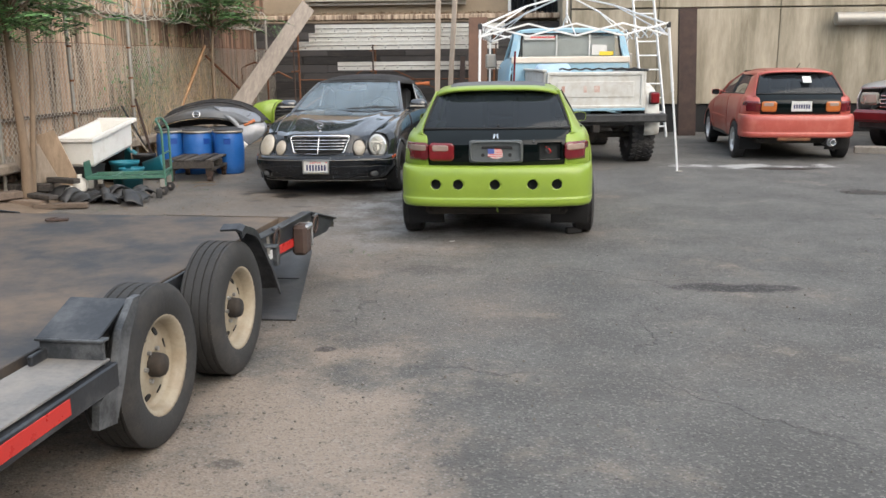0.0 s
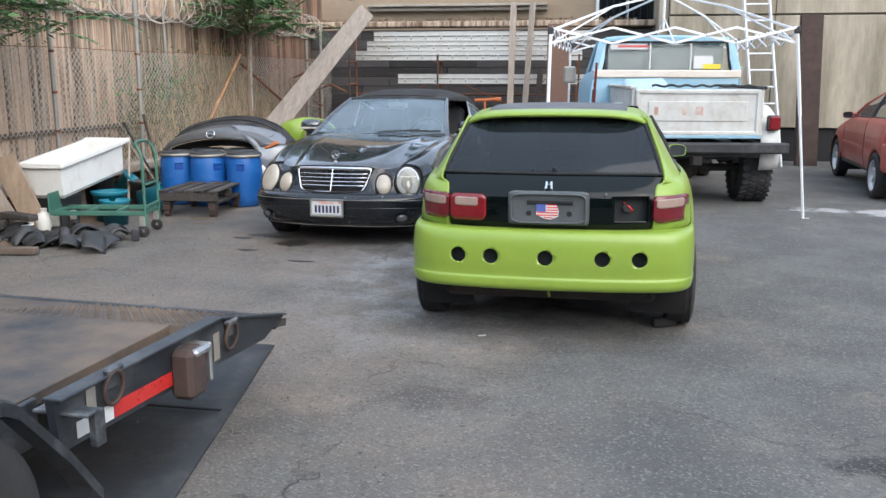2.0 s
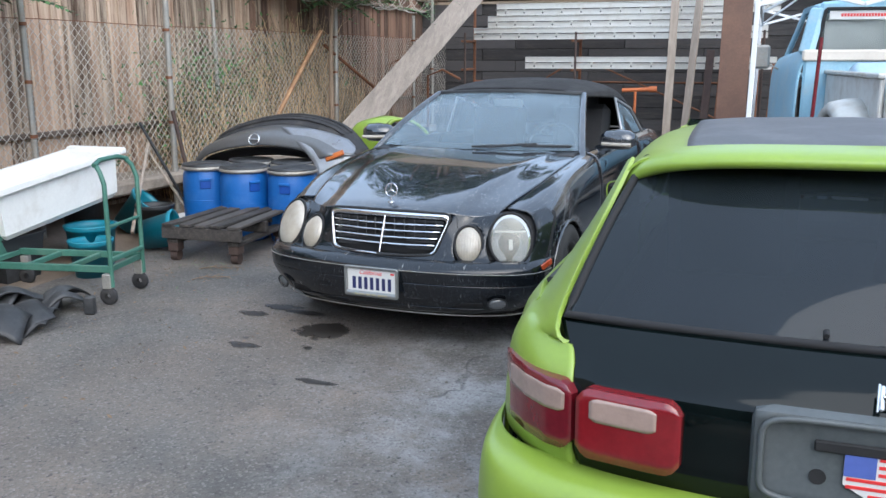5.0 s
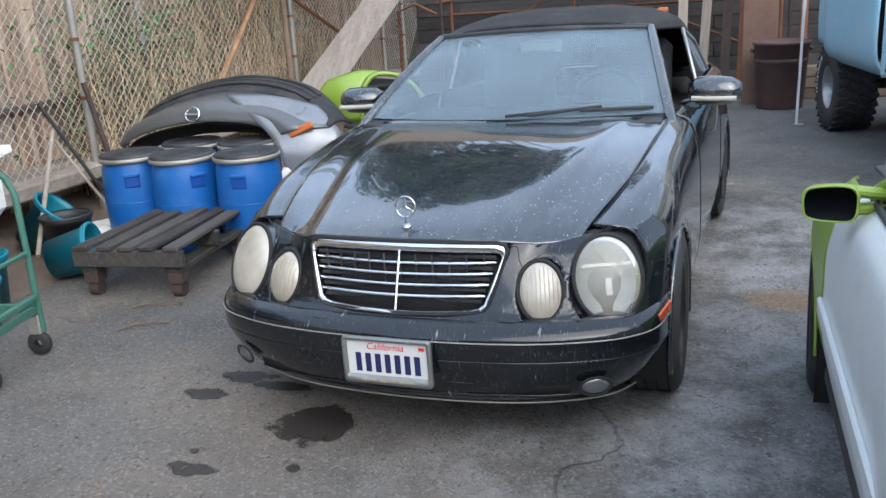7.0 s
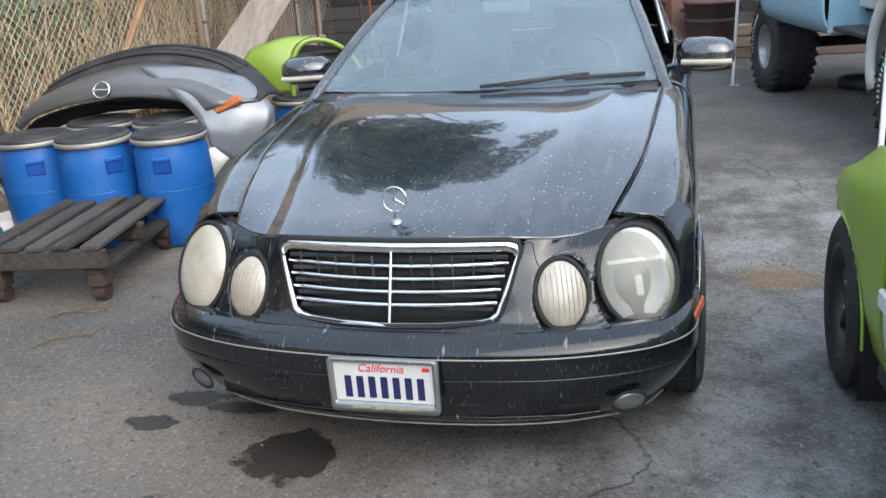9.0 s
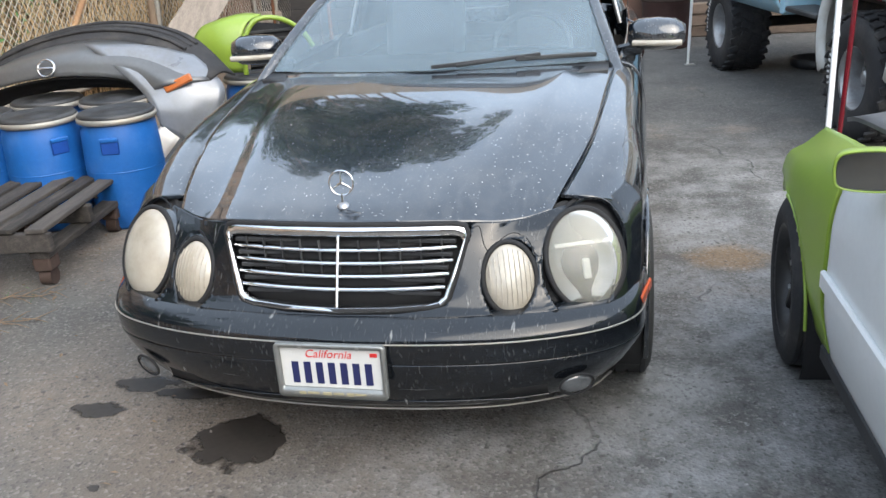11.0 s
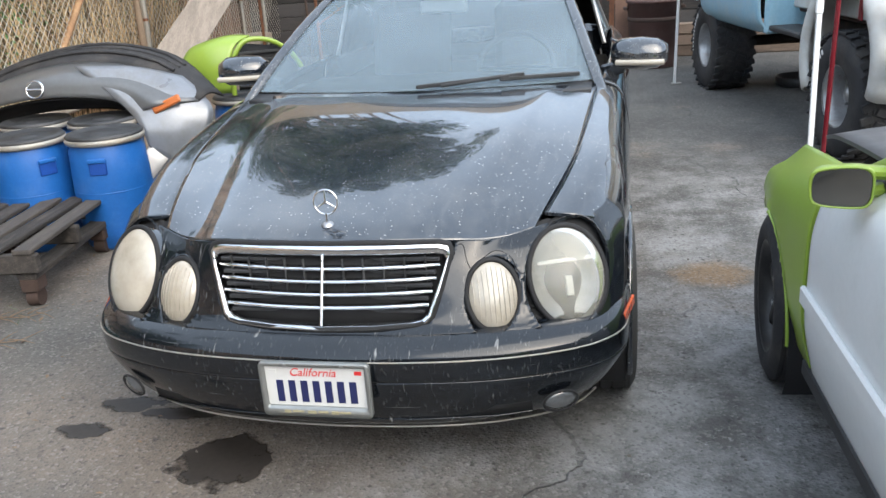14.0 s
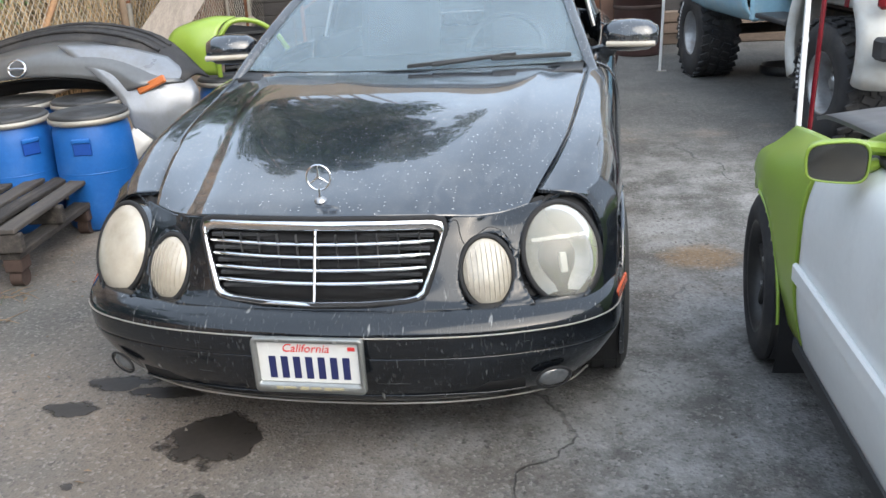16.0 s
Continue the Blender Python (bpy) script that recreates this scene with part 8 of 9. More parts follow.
# ---- plants ----
def frond(b, base, direction, length, width, rng, n=13):
    """A feathered leaf: a stem with pairs of leaflets."""
    d = Vector(direction).normalized()
    side = d.cross(Vector((0, 0, 1))).normalized()
    p = Vector(base)
    for k in range(n):
        t = (k + 1) / n
        c = p + d * length * t + Vector((0, 0, -0.35 * length * t * t))
        w = width * (0.5 + math.sin(math.pi * min(1, t * 0.9 + 0.1)) * 0.6)
        for s in (1, -1):
            tip = c + side * s * w + d * w * 0.45 + Vector((0, 0, -0.25 * w + rng.uniform(-0.02, 0.02)))
            q = (tip - c) * 0.5
            e = d * w * 0.24
            b.add([c, c + q - e, tip, c + q + e], [(0, 1, 2, 3)], False)


def tree(label, base, stems, fronds, seed, spread, zr):
    rng = random.Random(seed)
    t = thing("tree", label, "tree", pose(*base))
    for pts, r0 in stems:
        pp = spline(pts, 14)
        part("trunk", B().tube(pp, [r0 * (1 - 0.55 * k / 13) for k in range(14)], 10), M["bark"], t)
    b, tw = B(), B()
    tops = [np.array(pts[-1]) for pts, _ in stems]
    for k in range(fronds):
        c = tops[k % len(tops)] + np.array([rng.gauss(0, spread[0]), rng.gauss(0, spread[1]), 0])
        c[2] = rng.uniform(*zr)
        a = rng.uniform(0, 2 * math.pi)
        frond(b, c, (math.cos(a), math.sin(a), rng.uniform(-0.25, 0.45)), rng.uniform(0.35, 0.6), rng.uniform(0.07, 0.11), rng)
        if k % 14 == 0:
            o = tops[k % len(tops)]
            tw.tube([tuple(o - np.array([0, 0, 0.25])), tuple((o + c) / 2 + np.array([0, 0, 0.05])), tuple(c)], [0.014, 0.009, 0.004], 5)
    part("crown", b, M["leaf"], t, "feathery green leaves")
    part("twig", tw, M["bark"], t)["kind"] = "stuff"


tree("slender tree with feathery green leaves by the fence", (-4.92, 9.42, 0), [([(0, 0, 0), (0.02, 0.02, 0.6), (-0.04, 0.06, 1.3), (-0.06, 0.02, 2.3)], 0.07), ([(0.03, 0.05, 0), (0.05, 0.16, 0.7), (0.0, 0.38, 1.5), (-0.02, 0.45, 2.3)], 0.045)], 380, 11, (0.4, 0.75), (2.0, 3.1))
tree("thin young tree with feathery leaves before the fence", (-4.80, 16.05, 0), [([(0, 0, 0), (0.01, 0.0, 0.8), (0.0, 0.03, 1.7), (0.05, 0.05, 2.45)], 0.045)], 300, 12, (0.35, 0.75), (2.3, 3.2))

b = B()
rng = random.Random(31)
for k in range(9500):
    y = rng.gauss(15.9, 0.95) if k % 5 else rng.uniform(13.4, 15.2)
    y = min(18.3, max(13.3, y))
    x = fence_x(y) + rng.uniform(-0.36, -0.05)
    h = rng.uniform(0.35, 1.05) + 1.2 * math.exp(-((y - 16.0) / 0.8) ** 2) * rng.random()
    lean = rng.gauss(0.05, 0.42)
    w = rng.uniform(0.003, 0.009)
    fx = rng.uniform(-0.10, 0.10)
    z = rng.uniform(0.0, 0.7) if k % 3 else 0.0
    droop = rng.uniform(-0.35, 0.12)
    p = [(x, y, z), (x + fx * 0.3, y + lean * h * 0.25, z + h * 0.42), (x + fx * 0.7, y + lean * h * 0.65, z + h * 0.75), (x + fx, y + lean * h * 1.25, z + h * (0.85 + droop))]
    b.add([(p[0][0], p[0][1] - w, p[0][2]), (p[0][0], p[0][1] + w, p[0][2]), (p[1][0], p[1][1] + w, p[1][2]), (p[1][0], p[1][1] - w, p[1][2]), (p[2][0], p[2][1] + w * 0.7, p[2][2]), (p[2][0], p[2][1] - w * 0.7, p[2][2]), p[3]], [(0, 1, 2, 3), (3, 2, 4, 5), (5, 4, 6)])
single("dry_grass", b, M["straw"], "tall tangled dry grass behind the chain-link", "grass", kind="stuff")
b = B()
for k in range(3200):
    y = rng.gauss(14.2, 0.6) if k % 2 else rng.gauss(15.6, 0.9)
    x = fence_x(y) + rng.uniform(-0.38, -0.04)
    z = 0.5 + abs(rng.gauss(0.55, 0.4))
    s = rng.uniform(0.015, 0.04)
    m = Matrix.Translation((x, y, min(z, 2.1))) @ Euler((rng.uniform(-1.2, 1.2), rng.uniform(-1.2, 1.2), rng.uniform(0, 6.3))).to_matrix().to_4x4()
    b.add([(-s, 0, 0), (0, -s * 0.45, 0), (s * 1.2, 0, 0), (0, s * 0.45, 0)], [(0, 1, 2, 3)], False, m)
single("green_weeds", b, M["leaf"], "green weeds climbing through the dry grass", "weeds", kind="stuff")
b = B()
for k in range(60):
    x, y = rng.choice(((-3.3, 10.6), (-3.6, 11.3), (-3.9, 9.1), (-0.5, 6.9), (-4.2, 11.2)))
    x, y = x + rng.gauss(0, 0.12), y + rng.gauss(0, 0.08)
    a, L = rng.uniform(0, 6.28), rng.uniform(0.03, 0.08)
    b.add([(x, y, 0), (x + 0.004, y, 0), (x + L * math.cos(a), y + L * math.sin(a), rng.uniform(0.01, 0.04))], [(0, 1, 2)])
single("grass_tufts", b, M["leaf"], "tiny green weed sprigs in the asphalt", "weeds", kind="stuff")

# tall dark tree behind the house, beyond the yard
t = thing("tree", "tall dark spreading tree beyond the yard", "tree", pose(-8.0, 30.5, 0))
part("trunk", B().tube(spline([(0, 0, 0), (0.2, 0, 3), (-0.1, 0.2, 7), (0.1, 0, 12)], 12), [0.35 - 0.022 * k for k in range(12)], 10), M["bark"], t)
b = B()
rng = random.Random(77)
clumps = [(rng.gauss(0, 1.9), rng.gauss(0, 1.5), rng.gauss(12.8, 1.9), rng.uniform(0.5, 1.2)) for _ in range(110)]
for cx, cy, cz, cr in clumps:
    for k in range(150):
        d = Vector((rng.gauss(0, 1), rng.gauss(0, 1), rng.gauss(0, 0.8))).normalized() * cr * rng.random() ** 0.4
        s = rng.uniform(0.10, 0.24)
        m = Matrix.Translation((cx + d.x, cy + d.y, cz + d.z)) @ Euler((rng.uniform(0, 6), rng.uniform(0, 6), 0)).to_matrix().to_4x4()
        b.add([(-s, 0, 0), (0, -s * 0.5, 0), (s, 0, 0), (0, s * 0.5, 0)], [(0, 1, 2, 3)], False, m)
part("crown", b, M["leaf_dark"], t)
b = B()
for cx, cy, cz, cr in clumps[::5]:
    b.tube([(0, 0.1, 5.0), (cx * 0.5, cy * 0.5, (cz + 5) / 2), (cx, cy, cz)], [0.12, 0.08, 0.03], 6)
part("limb", b, M["bark"], t)

# ---- ladders, timbers and rack at the back ----
M["alu"] = surf("weathered_aluminium", (0.68, 0.665, 0.62), 0.42, 0.65, var=0.15, s1=5, s2=50, bump=0.1, dirt=(0.38, 0.34, 0.28), amount=0.3)
M["canopy_white"] = surf("white_tube", (0.74, 0.75, 0.75), 0.4, var=0.06, s1=6, bump=0.04, dirt=(0.55, 0.53, 0.5), amount=0.2)


def long_ladder(x0, x1, y, z, gap, label):
    """A ladder lying on its edge: two rails one above the other and short rungs between."""
    t = thing("extension_ladder", label, "ladder", group="ladders on the rack")
    for zz in (z, z + gap):
        part("rail", B().box(((x0 + x1) / 2, y, zz), (x1 - x0, 0.035, 0.085), 0.006).box(((x0 + x1) / 2, y - 0.022, zz + 0.036), (x1 - x0, 0.02, 0.012), 0.003).box(((x0 + x1) / 2, y - 0.022, zz - 0.036), (x1 - x0, 0.02, 0.012), 0.003), M["alu"], t)
    n = int((x1 - x0) / 0.305)
    for k in range(n):
        x = x0 + 0.15 + k * 0.305
        rg = part("rung", B().cyl((x, y, z), (x, y, z + gap), 0.016, seg=8), M["alu"], t)
        part("rung_end", B().cyl((x, y - 0.019, z), (x, y - 0.024, z), 0.013, seg=8), M["matte_black"], rg)
    return t


for k, (xa, xb, yy) in enumerate(((-3.98, 0.55, 19.72), (-3.75, 0.3, 19.74), (-3.6, 0.7, 19.73))):
    long_ladder(xa, xb, yy, 1.915 + 0.187 * k, 0.10, "long aluminium ladder lying on its edge on the rack")
long_ladder(-3.08, 0.7, 19.60, 1.46, 0.10, "aluminium plank ladder lying on the lower rack arm")
rk = thing("pipe_rack", "rusty steel pipe rack carrying ladders", "rack")
for x in (-4.1, -2.3, 0.45):
    part("upright", B().cyl((x, 20.15, 0), (x, 20.15, 2.45), 0.024, seg=10), M["rust"], rk)
    for z in (1.86, 1.41):
        part("arm", B().cyl((x, 20.18, z - 0.012), (x, 19.45, z - 0.012), 0.02, seg=10), M["rust"], rk)
    part("front_upright", B().cyl((x + 0.05, 19.45, 0), (x + 0.05, 19.45, 1.98), 0.018, seg=8), M["rust_dark"], rk)
for p, q in (((-4.1, 20.15, 0.5), (-2.3, 20.15, 1.6)), ((-2.3, 20.15, 1.6), (0.45, 20.15, 0.4)), ((-4.1, 20.15, 1.2), (0.45, 20.15, 1.2))):
    part("cross_bar", B().cyl(p, q, 0.014, seg=8), M["rust"], rk)
part("bent_bracket", B().tube([(-4.6, 19.2, 0.0), (-4.6, 19.2, 1.3), (-4.35, 19.2, 1.4), (-4.05, 19.2, 1.25)], 0.02, 8), M["rust"], rk, "rust-orange bent bracket")
part("stub_bracket", B().tube([(-5.0, 18.6, 0.0), (-5.0, 18.6, 1.5), (-4.7, 18.6, 1.62), (-4.5, 18.6, 1.5)], 0.02, 8), M["rust"], rk)
single("orange_clamp", B().cyl((-1.5, 19.4, 1.10), (-1.05, 19.4, 1.12), 0.03, seg=12).cyl((-1.1, 19.4, 1.12), (-0.98, 19.4, 1.12), 0.045, seg=12).cyl((-1.3, 19.4, 0.0), (-1.3, 19.4, 1.1), 0.02, seg=8), surf("orange_paint", (0.45, 0.13, 0.04), 0.6, bump=0.1), "orange pipe clamp on a stand near the rack", "clamp")

single("long_plank", B().beam((-4.42, 15.25, 0.42), (-3.70, 19.55, 2.83), 0.05, 0.34, 0.008, -40), surf("grey_scaffold_wood", (0.23, 0.195, 0.165), 0.9, var=0.3, s1=3, s2=40, bump=0.3, dirt=(0.36, 0.31, 0.26), amount=0.35, stretch=(5, 0.8, 0.8)), "wide grey scaffold plank leaning up to the rack", "plank")
for x, dx, w in ((-0.78, 0.02, 0.115), (-0.46, 0.10, 0.115)):
    single("upright_board", B().beam((x - dx, 19.15, 0), (x + dx * 0.6, 19.42, 2.95), w, 0.04, 0.005), M["grey_wood"], "tall grey board standing against the rack", "board", group="boards at the rack")
for x, w, h, mt in ((-0.28, 0.10, 1.7, "rust_dark"), (-0.10, 0.05, 1.9, "rust"), (0.62, 0.07, 1.5, "rust")):
    single("steel_angle", B().beam((x, 18.95, 0), (x + 0.06, 19.35, h), w, 0.02, 0.003).beam((x - w / 2, 18.97, 0), (x + 0.06 - w / 2, 19.37, h), 0.02, 0.06, 0.003), M[mt], "rusty steel angle leaning on the rack", "steel", group="steel lengths at the rack")
single("brown_sheet", B().beam((0.12, 18.55, 0), (0.12, 18.95, 2.52), 0.40, 0.03, 0.004), surf("brown_steel", (0.13, 0.07, 0.045), 0.7, var=0.25, s1=3, bump=0.15, dirt=(0.08, 0.04, 0.03), amount=0.3), "tall brown steel sheet leaning at the back", "sheet")

bn = thing("trash_can", "round brown plastic trash can", "trash can", pose(0.33, 18.25, 0))
part("body", B().lathe([(0.001, 0), (0.25, 0), (0.258, 0.02), (0.30, 0.72), (0.318, 0.725), (0.318, 0.76), (0.295, 0.76), (0.25, 0.04), (0.001, 0.03)], 32), surf("brown_plastic", (0.085, 0.045, 0.04), 0.55, var=0.2, s1=4, bump=0.06, dirt=(0.15, 0.1, 0.09), amount=0.25), bn)
part("band", B().lathe([(0.289, 0.52), (0.297, 0.53), (0.299, 0.56), (0.293, 0.57)], 32), M["rust_dark"], bn)
for s in (1, -1):
    part("grip", B().box((s * 0.32, 0, 0.66), (0.05, 0.12, 0.04), 0.01), M["rust_dark"], bn)
for k in range(3):
    single("timber_baulk", B().box((0, 0, 0), (1.7, 0.14, 0.13), 0.01), M["plank_dark"], "brown timber baulk stacked at the back", "timber", pose(1.35 + 0.05 * k, 18.95, 0.067 + k * 0.133, 0, 0, k - 1), "stacked timber baulks")

# leaning aluminium ladder by the wall
ld = thing("straight_ladder", "pale aluminium ladder leaning against the plaster wall", "ladder")
for a, c in (((3.66, 18.35, 0), (3.36, 19.52, 3.7)), ((4.10, 18.35, 0), (3.80, 19.52, 3.7))):
    part("rail", B().beam(a, c, 0.03, 0.075, 0.005), M["canopy_white"], ld)
for k in range(12):
    f = 0.06 + k * 0.079
    p = np.array((3.66, 18.35, 0)) * (1 - f) + np.array((3.36, 19.52, 3.7)) * f
    part("rung", B().cyl(tuple(p), tuple(p + np.array([0.44, 0, 0])), 0.017, seg=8), M["canopy_white"], ld)

# ---- bare frame of a pop-up canopy ----
cn = thing("canopy_frame", "white folding canopy frame without its cover", "canopy")
FL, FR, BL, BR = (0.34, 11.9), (3.24, 12.55), (0.40, 16.95), (3.15, 17.0)
TL, TR, UL, UR = (0.36, 12.05, 2.08), (3.05, 12.7, 2.10), (0.42, 16.75, 2.10), (3.0, 16.8, 2.12)
for f, tp in ((FL, TL), (FR, TR), (BL, UL), (BR, UR)):
    p0, p1 = np.array((*f, 0.0)), np.array(tp)
    lg = part("leg", B().beam(tuple(p0 * 0.45 + p1 * 0.55), tuple(p1), 0.032, 0.032, 0.004), M["canopy_white"], cn)
    part("lower_leg", B().beam(tuple(p0 + np.array([0, 0, 0.01])), tuple(p0 * 0.4 + p1 * 0.6), 0.024, 0.024, 0.003), M["canopy_white"], lg)
    part("foot", B().box((f[0] + 0.02, f[1], 0.006), (0.10, 0.07, 0.012), 0.004), M["galv"], lg)
    part("corner_block", B().box(tuple(p1), (0.06, 0.06, 0.08), 0.01), M["black_plastic"], lg)
def truss(a, c, n, h=0.17):
    a, c = np.array(a), np.array(c)
    for k in range(n):
        p, q = a + (c - a) * k / n, a + (c - a) * (k + 1) / n
        up = np.array([0, 0, h])
        d = np.array([0.0, 0.018, 0]) if abs(c[0] - a[0]) > abs(c[1] - a[1]) else np.array([0.018, 0, 0])
        part("scissor_bar", B().beam(tuple(p - d), tuple(q + up - d), 0.016, 0.026, 0.003), M["canopy_white"], cn)
        part("scissor_bar", B().beam(tuple(p + up + d), tuple(q + d), 0.016, 0.026, 0.003), M["canopy_white"], cn)
        m = (p + q + up) / 2
        part("pivot", B().box(tuple(m), (0.028, 0.05, 0.03), 0.006), M["black_plastic"], cn)
low = np.array([0, 0, -0.14])
truss(np.array(TL) + low, np.array(TR) + low, 4)
truss(np.array(UL) + low, np.array(UR) + low, 4)
truss(np.array(TL) + low, np.array(UL) + low, 5)
truss(np.array(TR) + low, np.array(UR) + low, 5)
apex = np.array((1.72, 14.6, 2.66))
for c in (TL, TR, UL, UR):
    c = np.array(c)
    midp = (c + apex) / 2 + np.array([0, 0, 0.05])
    part("roof_bar", B().beam(tuple(c), tuple(midp), 0.02, 0.026, 0.003), M["canopy_white"], cn)
    part("roof_bar", B().beam(tuple(midp), tuple(apex), 0.02, 0.026, 0.003), M["canopy_white"], cn)
    part("strut", B().beam(tuple(c + np.array([0, 0, -0.14])), tuple(midp), 0.014, 0.02, 0.003), M["canopy_white"], cn)
for a, c in ((TL, UR), (TR, UL)):
    m0 = (np.array(TL) + np.array(TR)) / 2 if a is TL else (np.array(UL) + np.array(UR)) / 2
    part("cross_bar", B().beam(tuple(m0 + low), tuple(apex + np.array([0, 0, -0.3])), 0.014, 0.022, 0.003), M["canopy_white"], cn)
part("hub", B().box(tuple(apex), (0.08, 0.08, 0.06), 0.015).cyl(tuple(apex), tuple(apex + np.array([0, 0, -0.45])), 0.018, seg=10), M["canopy_white"], cn)
single("red_pole", B().cyl((0.80, 13.25, 0), (0.86, 13.35, 1.75), 0.016, seg=8), M["dark_red_lens"], "thin dark red pole standing by the canopy leg", "pole")

# ---- silver pickup parked at the far side ----
M["silver"] = surf("silver_paint", (0.48, 0.50, 0.52), 0.3, 0.5, var=0.08, s1=3, bump=0.02, coat=0.4, dirt=(0.3, 0.29, 0.27), amount=0.2)
sv = thing("pickup_truck", "silver pickup with dark grille beside the plaster wall", "truck", pose(7.0, 15.9, 0, 0, 0, -50))
ys = np.array([0.0, 0.15, 0.7, 1.3])
G = skin([[(0.02, 0.06, 1.06), (0.0, 0.3, 1.12), (0.0, 0.8, 1.17), (0.02, 1.4, 1.2)], [(0.9, 0.0, 1.10), (0.9, 0.3, 1.18), (0.9, 0.8, 1.22), (0.9, 1.4, 1.25)], [(1.82, 0.06, 1.06), (1.84, 0.3, 1.12), (1.84, 0.8, 1.17), (1.82, 1.4, 1.2)]], 14, 14)
part("bonnet", B().grid(G, None, 0.03), M["silver"], sv)
for x in (0.0, 1.84):
    side, fmask = arches(skin([[(x, 0.1, 1.06), (x, 0.7, 1.10), (x, 1.4, 1.14), (x, 3.2, 1.15), (x, 5.0, 1.14)], [(x + (-0.05 if x < 1 else 0.05), 0.08, 0.85), (x + (-0.06 if x < 1 else 0.06), 0.7, 0.86), (x + (-0.06 if x < 1 else 0.06), 1.4, 0.86), (x, 3.2, 0.86), (x, 5.0, 0.86)], [(x, 0.1, 0.52), (x, 0.7, 0.48), (x, 1.4, 0.46), (x, 3.2, 0.46), (x, 5.0, 0.5)]], 60, 14), [(0.85, 0.40, 0.46), (4.2, 0.40, 0.46)], 0.025)
    part("side_panel", B().grid(side, fmask, 0.02), M["silver"], sv)
    for yw in (0.85, 4.2):
        wheel(sv, x + (0.12 if x < 1 else -0.12), yw, 0.385, 0.25, 0.22, -1 if x < 1 else 1, M["alloy"], 6)
part("grille", B().box((0.92, 0.02, 0.86), (1.0, 0.06, 0.30), 0.03), M["matte_black"], sv, "dark grille")
for k in range(4):
    part("grille_bar", B().box((0.92, -0.015, 0.76 + k * 0.065), (0.98, 0.02, 0.018), 0.004), M["chrome"], sv)
for x in (0.22, 1.62):
    part("headlamp", B().box((x, 0.02, 0.90), (0.34, 0.08, 0.22), 0.05), M["clear_lens"], sv, "clear headlamp")
    part("reflector", B().box((x, 0.05, 0.90), (0.28, 0.06, 0.17), 0.03), M["chrome"], sv)
part("front_bumper", B().box((0.92, -0.05, 0.60), (1.86, 0.16, 0.22), 0.05), M["dark_red_lens"], sv, "dark red bumper")
part("lower_valance", B().box((0.92, 0.02, 0.44), (1.7, 0.12, 0.14), 0.03), M["black_plastic"], sv)
part("cab", B().box((0.92, 2.5, 1.45), (1.66, 1.9, 0.62), 0.14), M["glass_dark"], sv)
part("cab_roof", B().box((0.92, 2.5, 1.80), (1.5, 1.6, 0.08), 0.04), M["silver"], sv)
part("bed", B().box((0.92, 4.2, 0.95), (1.7, 1.7, 0.5), 0.05), M["silver"], sv)
part("chassis", B().box((0.92, 2.5, 0.55), (1.3, 4.8, 0.3), 0.05), M["under"], sv)
single("kerb", B().beam((6.75, 15.2, 0.04), (12, 13.2, 0.04), 0.14, 0.16, 0.02), M["concrete"], "low concrete kerb strip in the asphalt", "kerb", kind="structure")

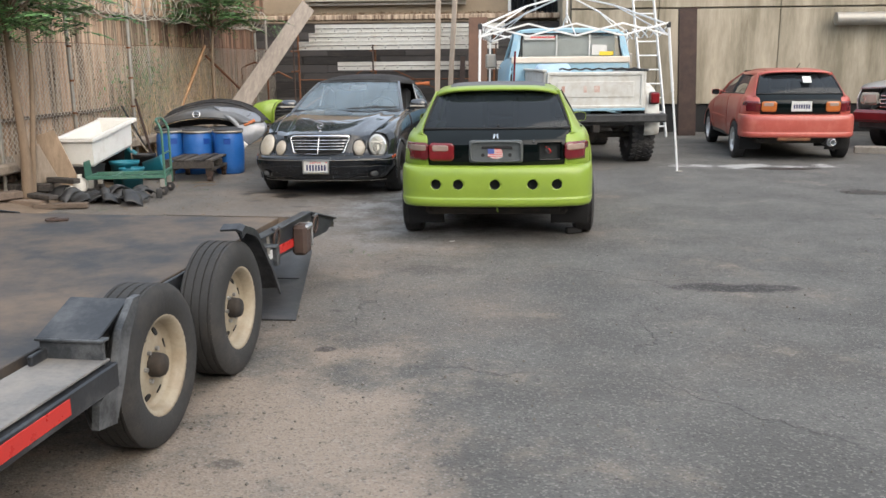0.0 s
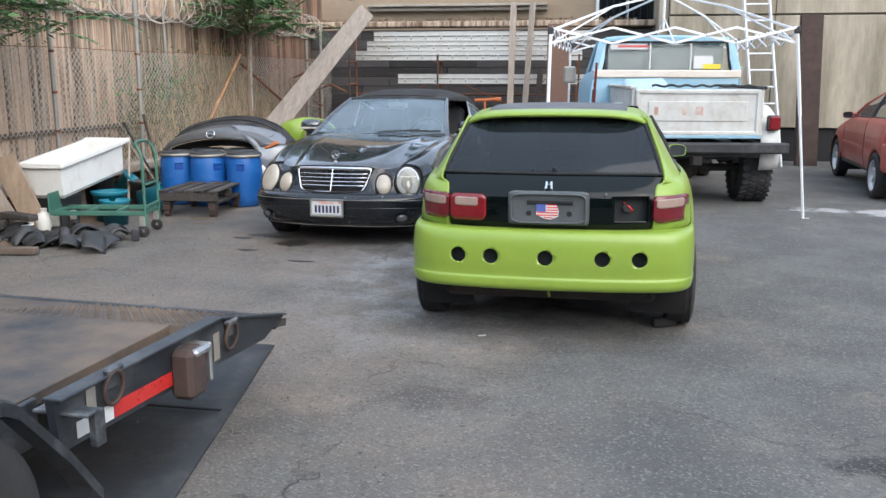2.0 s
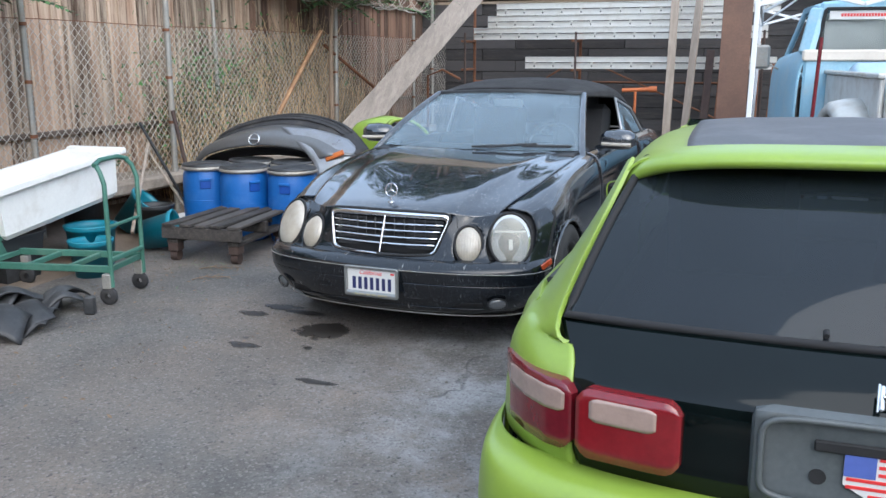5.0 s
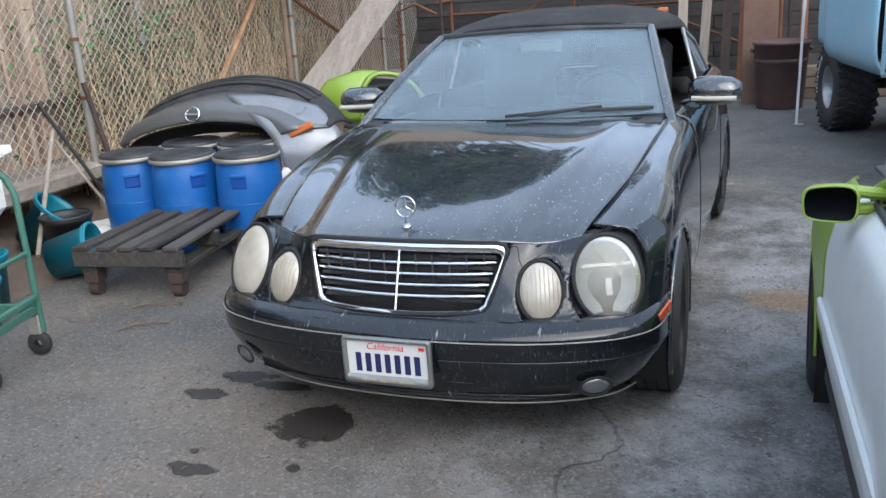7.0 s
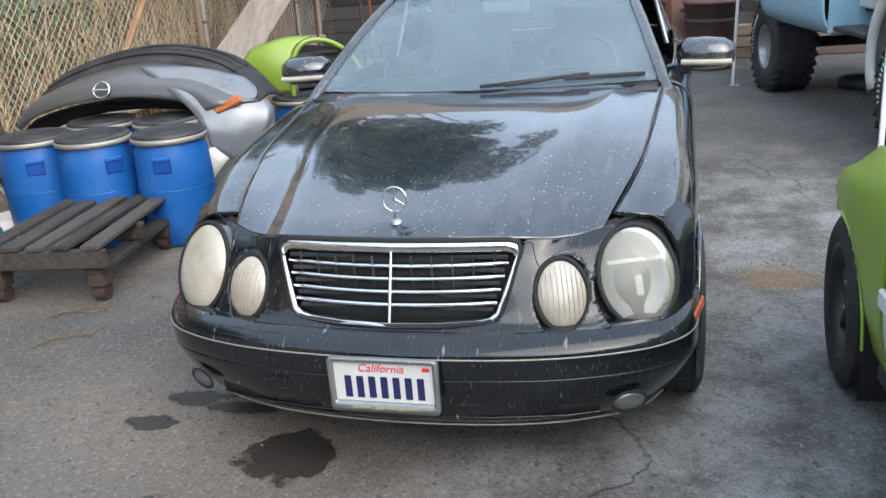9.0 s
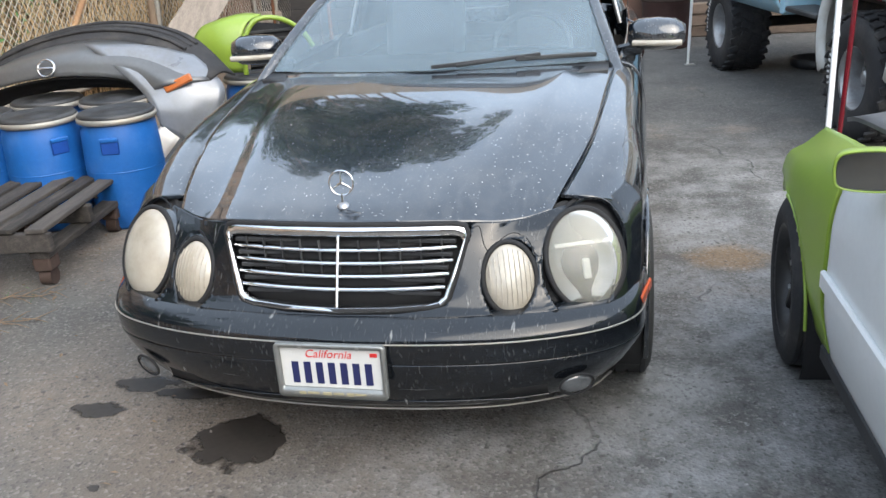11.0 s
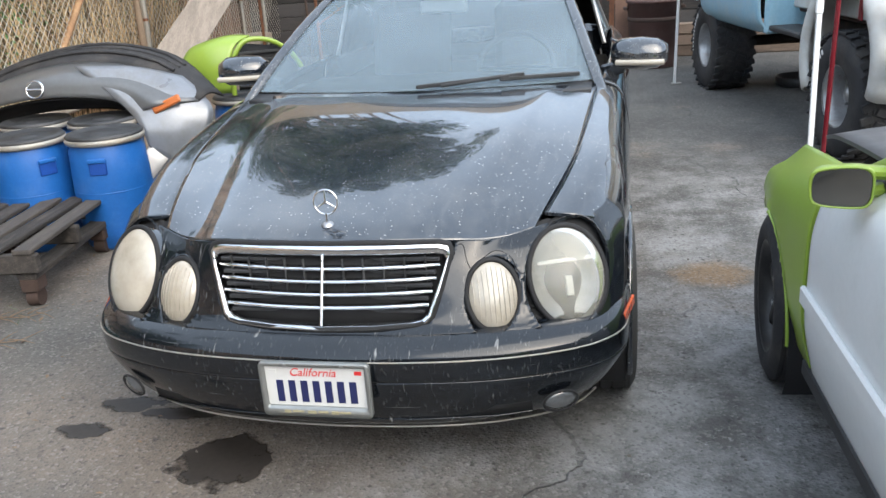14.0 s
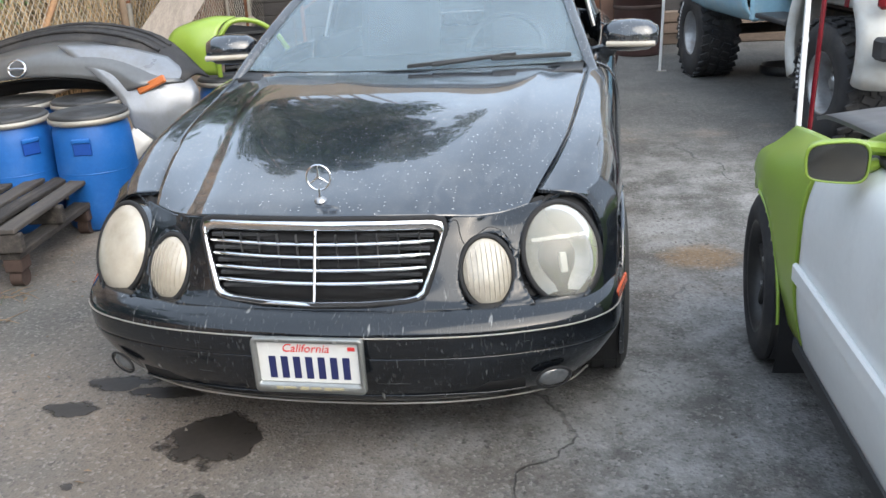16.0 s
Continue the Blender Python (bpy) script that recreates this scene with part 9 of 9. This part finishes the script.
# ---- small litter ----
b = B()
rng = random.Random(14)
for k in range(800):
    x, y = rng.uniform(-3.8, 4.0), rng.uniform(1.5, 12.5)
    if k % 3 == 0:
        x, y = rng.gauss(-0.4, 0.9), rng.gauss(3.4, 1.3)
    s = rng.uniform(0.003, 0.011)
    m = Matrix.Translation((x, y, s * 0.4)) @ Euler((rng.uniform(0, 3), rng.uniform(0, 3), rng.uniform(0, 3))).to_matrix().to_4x4()
    b.add([(s, 0, 0), (-s, 0, 0), (0, s, 0), (0, -s, 0), (0, 0, s * 0.7), (0, 0, -s * 0.7)], [(0, 2, 4), (2, 1, 4), (1, 3, 4), (3, 0, 4), (2, 0, 5), (1, 2, 5), (3, 1, 5), (0, 3, 5)], False, m)
single("gravel", b, surf("loose_stone", (0.16, 0.145, 0.13), 0.9, var=0.5, s1=3, s2=30, bump=0.1), "loose grit scattered on the asphalt", "gravel", kind="stuff")
single("paper_scrap", B().grid([[(0.016 * i, 0.012 * j, 0.006 + 0.006 * ((i * j) % 2)) for j in range(3)] for i in range(4)], None, 0.001), M["plate_white"], "small crumpled white paper scrap", "litter", pose(0.22, 7.37, 0, 0, 0, 30))
single("wheel_chock", B().beam((0, 0, 0.035), (0.16, 0.03, 0.035), 0.05, 0.06, 0.008), M["matte_black"], "small black wheel chock by the tyre", "chock", pose(1.30, 7.78, 0, 0, 0, 15))
b = B()
rng = random.Random(52)
for k in range(420):
    x, y = rng.gauss(-3.6, 0.7), rng.uniform(8.4, 13.2)
    x = max(-4.9, min(-2.3, x))
    s, a = rng.uniform(0.006, 0.02), rng.uniform(0, 6.28)
    m = Matrix.Translation((x, y, 0.006)) @ Euler((rng.uniform(-0.5, 0.5), rng.uniform(-0.5, 0.5), a)).to_matrix().to_4x4()
    b.add([(-s, 0, 0), (0, -s * 0.4, 0.003), (s, 0, 0), (0, s * 0.4, 0.003)], [(0, 1, 2, 3)], False, m)
single("leaf_litter", b, M["dry_leaf"], "small dry leaves scattered on the asphalt", "leaves", kind="stuff")
for px, py, a, n in ((-3.42, 11.25, 25, 7), (-3.30, 10.98, 40, 5)):
    b = B().tube(spline([(-0.16, 0, 0.006), (-0.06, 0.03, 0.014), (0.06, -0.02, 0.010), (0.18, 0.04, 0.004)], 12), [0.0035 - 0.0002 * k for k in range(12)], 5)
    for k in range(n):
        t = -0.13 + k * 0.04
        s = 1 if k % 2 else -1
        b.tube([(t, 0.015, 0.012), (t + 0.05, s * 0.05, 0.018), (t + 0.09, s * 0.10, 0.008)], [0.003, 0.002, 0.001], 4)
    single("fallen_twig", b, M["dry_leaf"], "dry branching twig lying on the asphalt", "twig", pose(px, py, 0, 0, 0, a), "fallen twigs")
